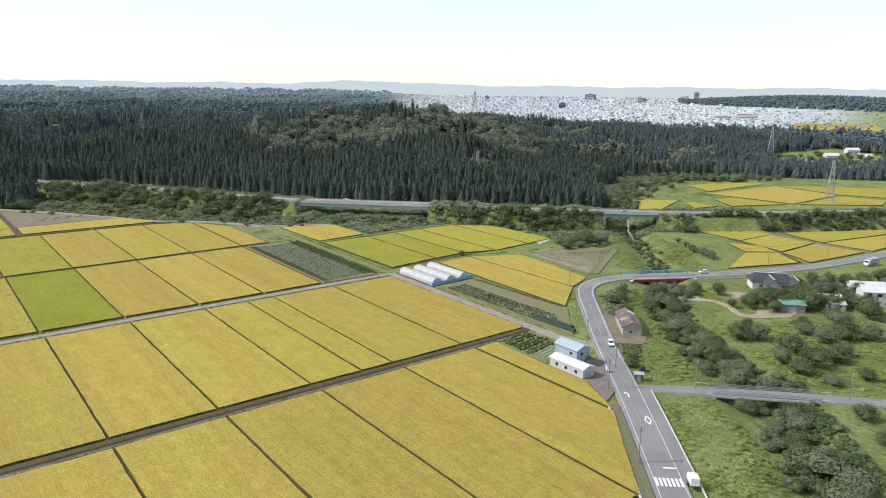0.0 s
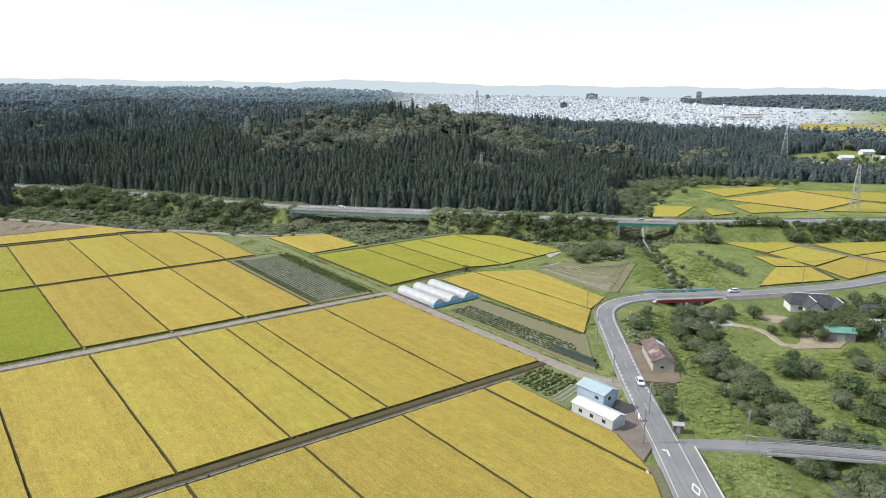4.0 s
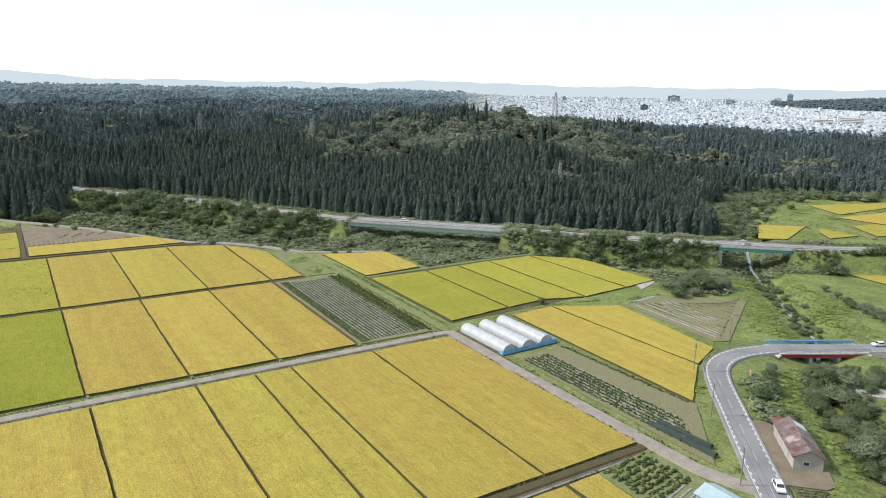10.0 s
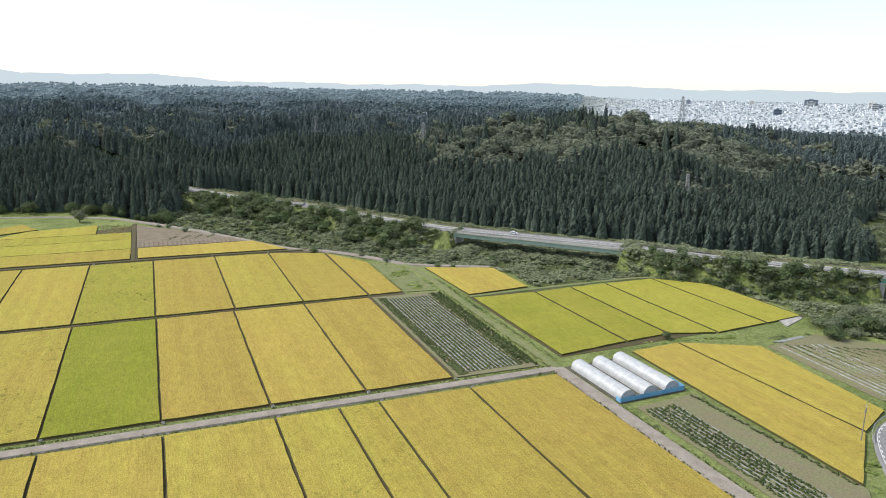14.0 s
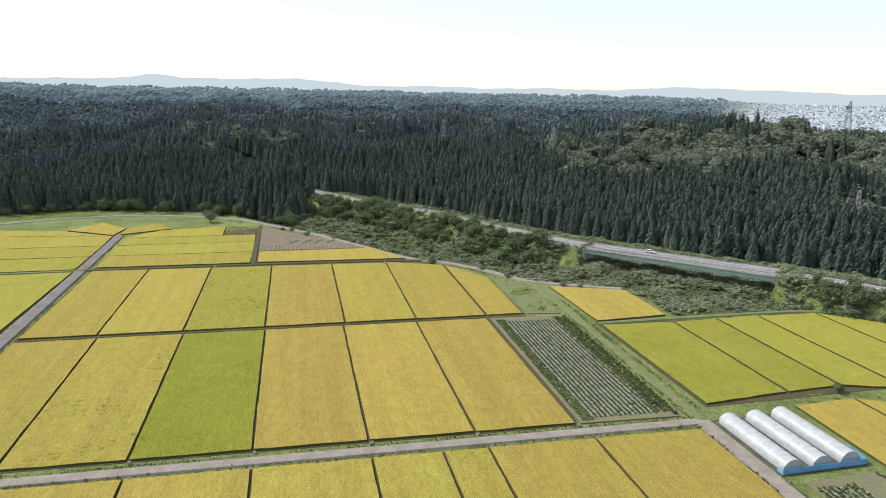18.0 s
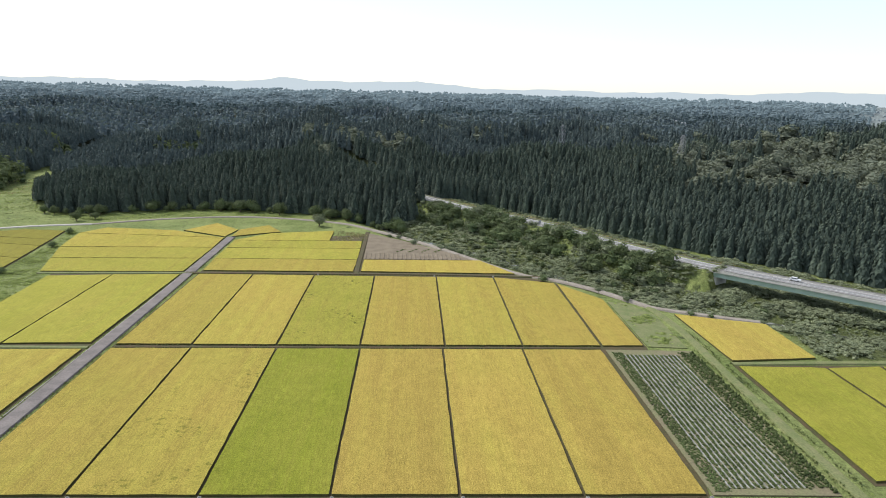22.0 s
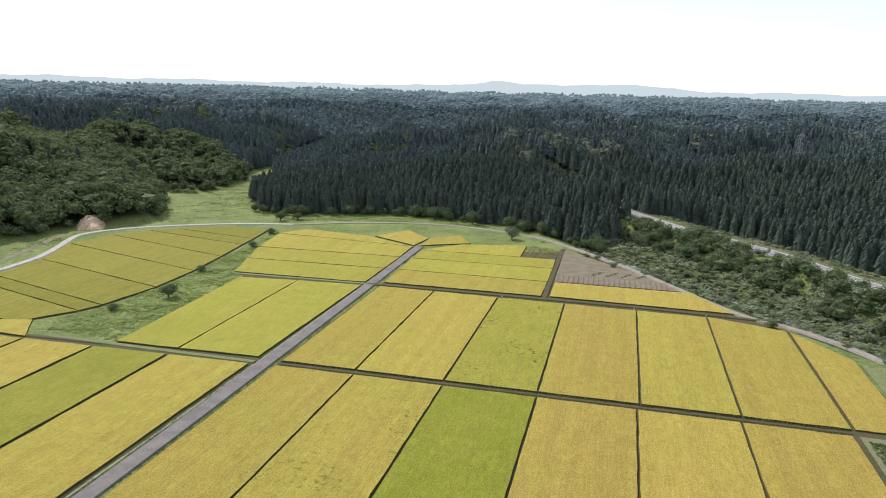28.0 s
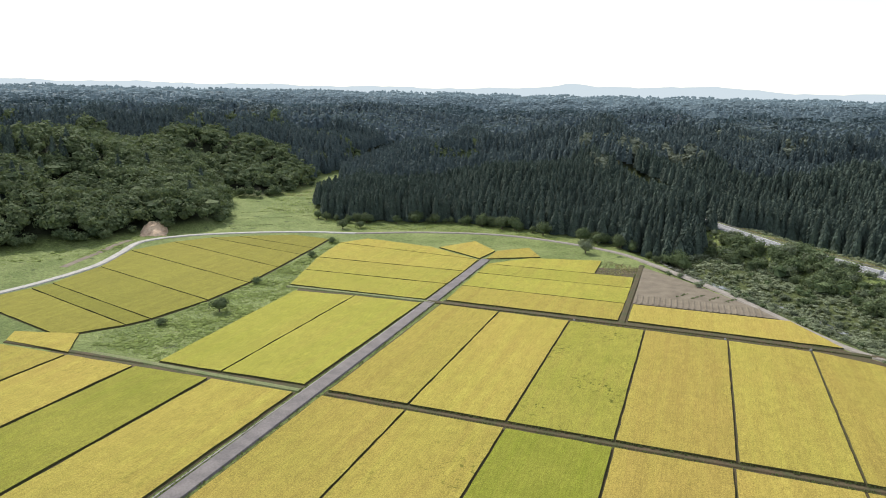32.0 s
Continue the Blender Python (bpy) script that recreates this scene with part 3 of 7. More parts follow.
rice_field([(130, -76.5), (151.2, -61), (150.5, 2.4), (132.5, 1)], 0.2, 0.25)
rice_field([(151.9, -60.6), (166.5, -54.5), (173.5, -9), (151.2, 2.2)], 0.22, 0.2)
# beyond the red bridge, and past the highway
EAST = [([(296.6, -16.7), (328.6, -36.7), (319.7, -52.0), (291.9, -50.8)], 0.5), ([(291.0, -51.9), (318.2, -52.8), (317.2, -76.9), (283.6, -77.3)], 0.42), ([(281.6, -78.9), (314.3, -78.2), (316.4, -101.7), (272.5, -96.4)], 0.24),
        ([(279.5, -50.8), (287.1, -64.2), (280.3, -76.5), (268.8, -67.0)], 0.36), ([(266.4, -68.3), (279.1, -77.2), (266.4, -93.4), (231.0, -80.0)], 0.3), ([(330.5, -53.8), (390.8, -83.4), (376.0, -88.9), (322.4, -78.8)], 0.45),
        ([(321.4, -79.8), (372.4, -90.3), (336.8, -103.6), (322.7, -103.1)], 0.3)]
NORTH_EAST = [([(367.0, 68.1), (387.3, 51.5), (342.7, 34.1), (330.3, 43.0)], 0.4), ([(389.5, 43.7), (387.9, 20.7), (366.0, 23.9), (377.3, 36.6)], 0.5), ([(468.5, 98.4), (535.0, 77.8), (532.2, 66.1), (450.1, 65.9)], 0.45),
              ([(436.6, 59.9), (526.7, 52.3), (514.5, -2.1), (443.3, -4.5)], 0.18), ([(531.6, 53.4), (592.9, -7.4), (531.2, -30.6), (519.7, -1.9)], 0.42), ([(415.1, 39.5), (435.6, 36.0), (435.6, -2.3), (396, 14.9)], 0.5),
              ([(510.6, -6.7), (515.3, -36.6), (490, -44), (444, -8.6)], 0.38)]
for c, k in EAST + NORTH_EAST:
    rice_field(c, k, 0.1)
ribbon("road_east", [(331.5, -31), (320.5, -66), (318.6, -84), (319.5, -106)], 2.6, 0.13, EARTH, "pale earth track between rice fields", thick=0.6)
ribbon("bank_path", [(291, -46), (288.2, -58), (283.6, -70), (278.6, -80), (268, -93.5)], 2.0, 0.1, LEVEE, "brown earth bank between rice fields", thick=0.6)
ribbon("bank_path", [(408, 46), (398, 24), (388, 12)], 2.6, 0.1, VERGE, "grassy track past rice fields", thick=0.6)


# ---- woods ----
def lump(rng, n_rings, n_seg, size, rough):
    """A rough round clump of leaves."""
    v = [(0, 0, -1.0)]
    for i in range(1, n_rings):
        a = math.pi * i / n_rings - math.pi / 2
        for j in range(n_seg):
            b = 2 * math.pi * (j + 0.5 * (i % 2)) / n_seg
            k = 1 + rng.uniform(-rough, rough)
            v.append((math.cos(a) * math.cos(b) * k, math.cos(a) * math.sin(b) * k, math.sin(a) * k))
    v.append((0, 0, 1.0))
    f = []
    for j in range(n_seg):
        j2 = (j + 1) % n_seg
        f.append((0, 1 + j2, 1 + j))
        for i in range(n_rings - 2):
            a, b = 1 + i * n_seg, 1 + (i + 1) * n_seg
            f += [(a + j, a + j2, b + j), (a + j2, b + j2, b + j)]
        a = 1 + (n_rings - 2) * n_seg
        f.append((a + j, a + j2, len(v) - 1))
    return np.array(v) * np.array(size), np.array(f)


def join(bits):
    vs, fs, k = [], [], 0
    for v, f in bits:
        vs.append(v), fs.append(f + k)
        k += len(v)
    return np.concatenate(vs), np.concatenate(fs)


def conifer(rng, n, size, seg=6):
    """A narrow conifer of unit height: drooping boughs laid over a dark core."""
    a = np.arange(seg) * 2 * math.pi / seg
    core = np.concatenate([np.stack([0.21 * np.cos(a), 0.21 * np.sin(a), np.full(seg, 0.06)], -1), np.stack([0.125 * np.cos(a), 0.125 * np.sin(a), np.full(seg, 0.52)], -1), [(0, 0, 0.94)]])
    cf = [(j, (j + 1) % seg, seg + j) for j in range(seg)] + [((j + 1) % seg, seg + (j + 1) % seg, seg + j) for j in range(seg)] + [(seg + j, seg + (j + 1) % seg, 2 * seg) for j in range(seg)]
    z = 0.22 + 0.77 * (np.arange(n) + rng.uniform(0, 1, n)) / n
    b = np.arange(n) * 2.4 + rng.uniform(-0.5, 0.5, n)
    r = (0.275 * (1 - z) ** 0.80 + 0.006) * rng.uniform(0.88, 1.10, n)
    s = size * (1.15 - 0.55 * z) * rng.uniform(0.8, 1.25, n)
    c, d = np.cos(b), np.sin(b)
    p = np.stack([c * r * 0.8, d * r * 0.8, z + 0.02], -1)
    t = np.stack([-d, c, np.zeros(n)], -1) * (s * 0.55)[:, None]
    fall = np.stack([c * 0.52, d * 0.52, -0.84 + rng.uniform(-0.1, 0.1, n)], -1) * (s * 1.25)[:, None]
    v = np.stack([p - t, p + t, p + fall], 1).reshape(-1, 3)
    return join([(core, np.array(cf)), (v, np.arange(3 * n).reshape(-1, 3))])


def cedar(rng, tiers, seg):
    """A tall narrow conifer of unit height with ragged tiers."""
    bits = []
    for i in range(tiers):
        z0, z1 = 0.10 + 0.80 * i / tiers, 0.10 + 0.80 * (i + 1) / tiers + (0.13 if i < tiers - 1 else 0.10)
        r = 0.21 * (1 - i / tiers) ** 0.6 + 0.02
        ring = [(math.cos(2 * math.pi * j / seg + i) * r * (1.15 if j % 2 else 0.68) * rng.uniform(0.85, 1.15),
                 math.sin(2 * math.pi * j / seg + i) * r * (1.15 if j % 2 else 0.68) * rng.uniform(0.85, 1.15), z0 + rng.uniform(-0.03, 0.02)) for j in range(seg)]
        bits.append((np.array(ring + [(rng.uniform(-0.01, 0.01), rng.uniform(-0.01, 0.01), z1)]), np.array([(j, (j + 1) % seg, seg) for j in range(seg)])))
    return join(bits)


def leaves(rng, n, centre, radius, size, clumps, squash=0.9, core=(4, 6)):
    """Many small leaf sprays round the lobes of a crown, over a dark core."""
    core = lump(rng, *core, (radius * 0.64, radius * 0.64, radius * 0.64 * squash), 0.3)
    bits = [(core[0] + np.array(centre), core[1])]
    d = rng.normal(0, 1, (clumps, 3))
    d[:, 2] = np.abs(d[:, 2]) * 1.1 - 0.25
    d /= np.linalg.norm(d, axis=1)[:, None]
    lobes = d * radius * np.array([0.72, 0.72, 0.72 * squash]) * rng.uniform(0.8, 1.1, (clumps, 1))
    k = rng.integers(0, clumps, n)
    u = rng.normal(0, 1, (n, 3))
    u /= np.linalg.norm(u, axis=1)[:, None]
    p = lobes[k] + u * radius * rng.uniform(0.24, 0.46, (n, 1)) + np.array(centre)
    a, b = rng.normal(0, 1, (n, 3)), rng.normal(0, 1, (n, 3))
    out = u * 1.0 + d[k] * 0.5 + np.array((0, 0, 0.15))
    out /= np.linalg.norm(out, axis=1)[:, None]
    a -= out * np.sum(a * out, 1)[:, None] * 0.9
    b -= out * np.sum(b * out, 1)[:, None] * 0.9
    a *= size / np.linalg.norm(a, axis=1)[:, None]
    b *= size / np.linalg.norm(b, axis=1)[:, None]
    v = np.stack([p - a * 0.6, p + a * 0.6, p + b], 1).reshape(-1, 3)
    bits.append((v, np.arange(3 * n).reshape(-1, 3)))
    return join(bits)


def leafy(rng, n, size, core=(4, 6)):
    """A broad crown of unit height."""
    return leaves(rng, n, (0, 0, 0.56), 0.46, size, 9, core=core)


def tuft(rng, n):
    """A spray of grass or weed leaves of unit height."""
    vs = []
    for _ in range(n):
        a, q, r0 = rng.uniform(0, 6.28), rng.uniform(0.1, 0.5), rng.uniform(0, 0.3)
        w = rng.uniform(0.10, 0.22)
        x, y = r0 * math.cos(a * 1.7), r0 * math.sin(a * 1.7)
        vs += [(x - w * math.sin(a), y + w * math.cos(a), 0), (x + w * math.sin(a), y - w * math.cos(a), 0), (x + q * math.cos(a), y + q * math.sin(a), rng.uniform(0.5, 1.0))]
    return np.array(vs), np.arange(3 * n).reshape(-1, 3)


def scatter(name, kinds, X, Y, Z, H, W, mat, label, category="woods", smooth=True):
    """One mesh of many plants: kinds are (verts, faces) of unit height."""
    rng = np.random.default_rng(len(X))
    pick, turn = rng.integers(0, len(kinds), len(X)), rng.uniform(0, 6.28, len(X))
    vs, fs, k = [], [], 0
    for i, (v, f) in enumerate(kinds):
        s = np.nonzero(pick == i)[0]
        if not len(s):
            continue
        c, d = np.cos(turn[s])[:, None], np.sin(turn[s])[:, None]
        x = (v[:, 0] * c - v[:, 1] * d) * W[s][:, None] + X[s][:, None]
        y = (v[:, 0] * d + v[:, 1] * c) * W[s][:, None] + Y[s][:, None]
        z = v[:, 2] * H[s][:, None] + Z[s][:, None]
        vs.append(np.stack([x, y, z], -1).reshape(-1, 3))
        fs.append((f[None] + (np.arange(len(s)) * len(v))[:, None, None] + k).reshape(-1, 3))
        k += len(s) * len(v)
    return tagged(raw(name, np.concatenate(vs), np.concatenate(fs), mat, smooth), label, category, kind="stuff")


rng = np.random.default_rng(4)


def sown(x0, x1, y0, y1, gap, keep):
    """Uneven rows of places in a rectangle, thinned by keep(X, Y)."""
    X, Y = np.meshgrid(np.arange(x0, x1, gap), np.arange(y0, y1, gap))
    X, Y = X.ravel() + rng.uniform(-0.48, 0.48, X.size) * gap, Y.ravel() + rng.uniform(-0.48, 0.48, Y.size) * gap
    k = keep(X, Y)
    return X[k], Y[k]


def in_view(X, Y):
    """The sector that the flight ever looks over."""
    az = np.degrees(np.arctan2(X + 20, Y + 230))
    return (az < 80) & (az > -62)


def wooded(X, Y):
    return (inside(X, Y, WOOD_NORTH) | inside(X, Y, WOOD_WEST)) & (dist_line(X, Y, HIGHWAY) > np.where(Y < 330, 27, 8)) & in_view(X, Y) & (np.hypot(X + 254, Y - 218) > 6) & (np.hypot((X - 800) / 130, (Y - 130) / 80) > 0.8)


def reach(X, Y):
    return np.hypot(X - 10, Y + 140)


def townward(X, Y):
    az, r = np.degrees(np.arctan2(X - 20, Y + 60)), np.hypot(X - 20, Y + 60)
    return (az > 34) & (r > 1150)


CEDARS = [conifer(rng, 62, 0.100) for _ in range(7)]
CEDARS_MID = [conifer(rng, 28, 0.138, 4) for _ in range(6)]
CEDARS_FAR = [conifer(rng, 8, 0.22, 4) for _ in range(4)]
CROWNS = [leafy(rng, 165, 0.118, (3, 6)) for _ in range(7)]
CROWNS_MID = [leafy(rng, 66, 0.172, (3, 5)) for _ in range(6)]
CROWNS_FAR = [leafy(rng, 18, 0.26, (3, 5)) for _ in range(6)]
SPECKS = [cedar(rng, 1, 5) for _ in range(3)] + [(v + np.array((0, 0, 0.42)), f) for v, f in [lump(rng, 3, 5, (0.32, 0.32, 0.45), 0.3) for _ in range(3)]]


def leafy_here(X, Y):
    """Where broadleaf trees stand: on the crests, in the west and on the big hill, with cedars in the gullies."""
    crest = ridged(X, Y, 115, 18) - 0.5 + 0.7 * (ridged(X, Y, 130, 14) - 0.3) * np.exp(-((X - 400) / 210) ** 2 - ((Y - 360) / 170) ** 2)
    west = np.where(inside(X, Y, WOOD_WEST), 1.5 - step01((np.hypot(X + 300, Y - 220) - 190) / 130) * 1.2, 0)
    hill = 1.4 * np.exp(-((X - 410) / 175) ** 2 - ((Y - 330) / 160) ** 2)
    edge = np.where((dist_line(X, Y, WOOD_NORTH) < 60) & (X > 40) & (X < 420), 1.5, 0)
    return crest * 0.8 + 0.45 * waves(X, Y, 150, 21) + 0.25 * waves(X, Y, 45, 22) + west + hill - edge + rng.normal(0, 0.16, len(X)) > 0.60


for gap, r0, r1, kinds, crowns, near in ((4.3, 0, 600, CEDARS, CROWNS, True), (5.8, 600, 960, CEDARS_MID, CROWNS_MID, False)):
    X, Y = sown(-900, 1000, -100, 960, gap, lambda X, Y: wooded(X, Y) & (reach(X, Y) >= r0) & (reach(X, Y) < r1))
    Z, leaf = ground_height(X, Y), leafy_here(X, Y)
    front = np.minimum(dist_line(X, Y, WOOD_NORTH), dist_line(X, Y, WOOD_WEST))
    c = ~leaf
    hc, wc = 15.4 + 1.8 * waves(X, Y, 85, 23) + rng.normal(0, 1.0, len(X)), rng.uniform(13.5, 18, len(X))
    hc = hc * (1 - 0.45 * low_ground(X, Y))
    scatter("cedar_wood", kinds, X[c], Y[c], Z[c] - 0.5, hc[c], wc[c], CONIFER if near else HAZEMIDCEDAR, "dense dark green cedar plantation on the hills", smooth=False)
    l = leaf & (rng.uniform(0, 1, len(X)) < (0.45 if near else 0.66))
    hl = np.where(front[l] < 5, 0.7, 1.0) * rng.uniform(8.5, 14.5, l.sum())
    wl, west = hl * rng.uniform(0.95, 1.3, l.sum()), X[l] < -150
    for q, mat in ((west, BROAD), (~west, HAZEMIDBROAD)):
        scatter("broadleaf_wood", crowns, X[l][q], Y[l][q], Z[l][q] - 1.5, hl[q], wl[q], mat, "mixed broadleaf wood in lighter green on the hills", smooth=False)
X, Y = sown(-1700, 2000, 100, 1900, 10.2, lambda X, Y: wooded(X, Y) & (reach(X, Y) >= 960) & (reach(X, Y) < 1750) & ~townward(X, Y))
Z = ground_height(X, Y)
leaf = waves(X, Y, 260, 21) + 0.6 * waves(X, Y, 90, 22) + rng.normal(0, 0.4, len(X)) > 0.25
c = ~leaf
scatter("distant_cedar_wood", CEDARS_FAR, X[c], Y[c], Z[c] - 0.5, rng.uniform(14, 19, c.sum()), rng.uniform(22, 32, c.sum()), HAZEDISTCEDAR, "dark cedar woods on distant hills", smooth=False)
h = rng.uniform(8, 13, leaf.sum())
scatter("distant_broadleaf_wood", CROWNS_FAR, X[leaf], Y[leaf], Z[leaf] - 1, h, h * 1.3, HAZEDISTBROAD, "broadleaf woods on distant hills", smooth=False)
for gap, r0, r1, w0, w1, mat in ((13.5, 1700, 2300, 17, 25, HAZEFARWOOD), (20, 2300, 3200, 24, 35, GLOWWOOD_A), (34, 3200, 4750, 40, 60, GLOWWOOD_B)):
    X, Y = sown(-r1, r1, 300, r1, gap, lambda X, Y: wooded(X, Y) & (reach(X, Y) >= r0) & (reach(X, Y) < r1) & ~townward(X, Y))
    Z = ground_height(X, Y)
    scatter("far_wooded_hills", SPECKS, X, Y, Z - 2, rng.uniform(11, 18, len(X)), rng.uniform(w0, w1, len(X)), mat, "wooded hills far away, tinted blue with painted haze", smooth=False)
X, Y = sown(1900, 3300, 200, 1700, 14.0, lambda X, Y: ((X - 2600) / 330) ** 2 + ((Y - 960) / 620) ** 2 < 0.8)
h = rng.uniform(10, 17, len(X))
scatter("town_hill_wood", SPECKS, X, Y, ground_height(X, Y) - 1, h, h * 2.6, HAZEFARWOOD, "dark wooded hill beside the far town", smooth=False)


def box_section(w, h):
    return [(-w / 2, 0), (-w / 2, h), (w / 2, h), (w / 2, 0)][::-1]


# ---- banks, ditches and sluices between the rice fields ----
def flat(name, pts, z0, z1, mat, label, category, kind="structure"):
    return tagged(part(name, Shape().slab(pts, z0, z1), mat, label=label), category=category, kind=kind)


flat("field_floor", [(-73.2, -240), (20, -214), (84, -128), (102.2, -86), (102.2, -6), (-73.2, -6)], -0.9, -0.27, LEVEE, "dark earth banks between rice fields", "bank")
flat("field_floor", [(-73.2, 1), (74.2, 1), (89, 84), (89, 136), (75, 160), (60, 172), (46, 198), (-6, 197), (-10, 254), (-74, 238)], -0.9, -0.26, LEVEE, "dark earth banks between rice fields", "bank")
flat("field_floor", [(-181, -70), (-80.4, -70), (-80, 240), (-112, 258), (-158, 248), (-131, 160), (-127, 80), (-160, 78), (-181, 60)], -0.9, -0.28, LEVEE, "dark earth banks between rice fields", "bank")
flat("field_floor", [(110, 5), (214, 9), (214, 53), (196, 70), (110, 70)], -0.9, -0.27, LEVEE, "dark earth banks between green rice fields", "bank")
flat("field_floor", [(130.8, -75.4), (151.6, -60.2), (166.2, -54.0), (173.0, -9.4), (151.2, 2.0), (132.8, 0.8)], -0.9, -0.27, LEVEE, "dark earth banks between rice fields", "bank")
flat("field_floor", [(p[0] - 0.6, p[1]) for p in WEST_L] + [(p[0] + 0.6, p[1]) for p in reversed(WEST_R)], -0.9, -0.28, LEVEE, "dark earth banks between rice strips", "bank")
for nm, pts, w, lab in (("bank_path", [(-73, 80.9), (74, 82.7)], 0.9, "narrow earth path between two rows of fields"), ("bank_path", [(-73, -86.6), (102, -86.2)], 1.9, "narrow earth path beside a ditch"),
                        ("bank_path", [(-73, -170), (50, -170)], 1.5, "narrow earth path between two rows of fields"), ("bank_path", [(-130, 79.6), (-181, 77)], 1.4, "narrow earth path between two rows of fields")):
    ribbon(nm, pts, w, 0.0, LEVEE, lab, thick=0.4)
for y in (-88.7,):
    ditch = part("ditch", Shape().sweep([(x, y + 0.002 * x, 0.0) for x in range(-73, 103, 8)], [(-0.5, -0.25), (-0.5, -0.12), (-0.4, -0.12), (-0.35, -0.26), (0.35, -0.26), (0.4, -0.12), (0.5, -0.12), (0.5, -0.25)]), plain("old_concrete", (0.14, 0.13, 0.11), (0.22, 0.21, 0.18), 0.4, 0.9), label="open concrete irrigation ditch")
    tagged(ditch, category="ditch", kind="structure")
gutter = part("gutter", Shape().sweep([(-79.3 + 0.3 * math.sin(y * 0.02), y, -0.1) for y in range(-60, 165, 9)], box_section(0.28, 0.16), True), plain("weathered_concrete", (0.24, 0.22, 0.20), (0.32, 0.30, 0.27), 0.4, 0.9), label="pale concrete gutter along the farm lane")
tagged(gutter, category="gutter", kind="structure")
sluice = tagged(new("sluice_box"), "small pale concrete sluice box beside the farm road", "sluice box", "sluice boxes")
part("box", Shape().box(-0.34, -0.26, -0.4, 0.34, 0.26, 0.22), ROCKY, sluice)
part("gate", Shape().box(-0.22, -0.04, 0.22, 0.22, 0.04, 0.42), ROCKY, sluice, "pale metal gate plate")
sluice.matrix_basis = pose(0.6, 0.4, 0)
for x in (-48.5, -24.2, 25.6, 49.8, 74.2, -100, -128):
    copy_thing(sluice, pose(x, 0.5, 0, 0, 0, 7 * x % 20))
for x in (-23, 1.4, 26, 51.4, 76.2):
    copy_thing(sluice, pose(x, -5.7, 0, 0, 0, 5 * x % 30))
for x in (-24, 25, 50):
    copy_thing(sluice, pose(x, 167.5, 0))


# ---- vegetable plots ----
LEAFROW = make_leaves("vegetable_leaves", (0.075, 0.108, 0.042), (0.140, 0.170, 0.070), (0.100, 0.135, 0.054))
MULCH = plain("plastic_mulch", (0.15, 0.16, 0.14), (0.29, 0.30, 0.28), 0.5, 0.6, wear=0.3)
DARKNET = plain("dark_net", (0.02, 0.035, 0.03), (0.035, 0.05, 0.04), 0.8, 0.7)


def plants(line, width, height, gap, seed, size=0.5):
    """A hedge-like row of low leafy plants."""
    r = np.random.default_rng(seed)
    a, b = np.array(line[0], float), np.array(line[1], float)
    n = max(2, int(np.linalg.norm(b - a) / gap))
    s = Shape()
    d = (b - a) / np.linalg.norm(b - a)
    nrm = np.array([-d[1], d[0]])
    for i in range(n):
        p = a + (b - a) * (i + r.uniform(0.1, 0.9)) / n + nrm * r.uniform(-width / 2, width / 2)
        if r.uniform() < 0.12:
            continue
        v, f = lump(r, 3, 5, (size * r.uniform(0.7, 1.4), size * r.uniform(0.7, 1.4), height * r.uniform(0.5, 1.1)), 0.3)
        s.add([(x + p[0], y + p[1], z - 0.1) for x, y, z in v], [tuple(q) for q in f])
    return s


def plot(c, mat, label, rows, seed, base=-0.32, top=-0.06):
    """A vegetable plot: a bed of soil and rows of (kind, start, end, width, height)."""
    ob = tagged(new("vegetable_plot"), label, "vegetable plot")
    part("soil", Shape().slab(c, base - 0.5, top), mat, ob)
    for i, (kind, a, b, w, h) in enumerate(rows):
        if kind == "mulch":
            part("mulch_strip", Shape().sweep([(*p, top) for p in (a, ((a[0] * 2 + b[0]) / 3, (a[1] * 2 + b[1]) / 3), b)], [(-w / 2, -0.05), (-w / 3, h), (w / 3, h), (w / 2, -0.05)]), MULCH, ob, "pale plastic mulch over a ridge")
        elif kind == "net":
            part("net_tunnel", Shape().sweep([(*a, top), (*b, top)], [(-w / 2, -0.05), (-w / 3, h * 0.8), (0, h), (w / 3, h * 0.8), (w / 2, -0.05)]), DARKNET, ob, "dark net over a bed")
        elif kind == "ridge":
            part("ridge", Shape().sweep([(*a, top), (*b, top)], [(-w / 2, -0.05), (-w / 5, h), (w / 5, h), (w / 2, -0.05)]), mat, ob)
        else:
            tagged(part("crop", plants((a, b), w, h, 0.34, seed * 50 + i, 0.36), LEAFROW, ob, "row of green leafy plants"), kind="stuff")
    return ob


rows = []
for i in range(13):
    x = 79.4 + i * 1.28
    rows.append(("mulch", (x, 3.8), (x + 0.5, 77), 0.36, 0.14))
    rows.append(("plant", (x + 0.64, 3.8), (x + 1.1, 77), 0.6, 0.4))
rows += [("plant", (76.4 + 0.8 * i, 2.6), (76.8 + 0.8 * i, 79), 0.7, 0.35) for i in range(4)]
rows += [("plant", (96.6 + 1.05 * i, 4), (97.4 + 1.0 * i, 79), 0.9, 0.5 + 0.2 * (i % 2)) for i in range(4)] + [("plant", (100.3, 2), (101.2, 80), 1.2, 0.9)]
plot([(75, 1.6), (100.8, 1.2), (102, 81), (75.2, 81.4)], OLIVESOIL, "vegetable plot with pale mulch rows and tall green crops", rows, 1)
rows = []
for i in range(7):
    x = 110.8 + i * 1.35
    rows.append(("plant", (x, -33), (x + 0.3, -92 + i * 1.6), 0.9, 0.5))
    rows.append(("mulch", (x + 0.7, -33.5), (x + 0.95, -90 + i * 1.6), 0.26, 0.12))
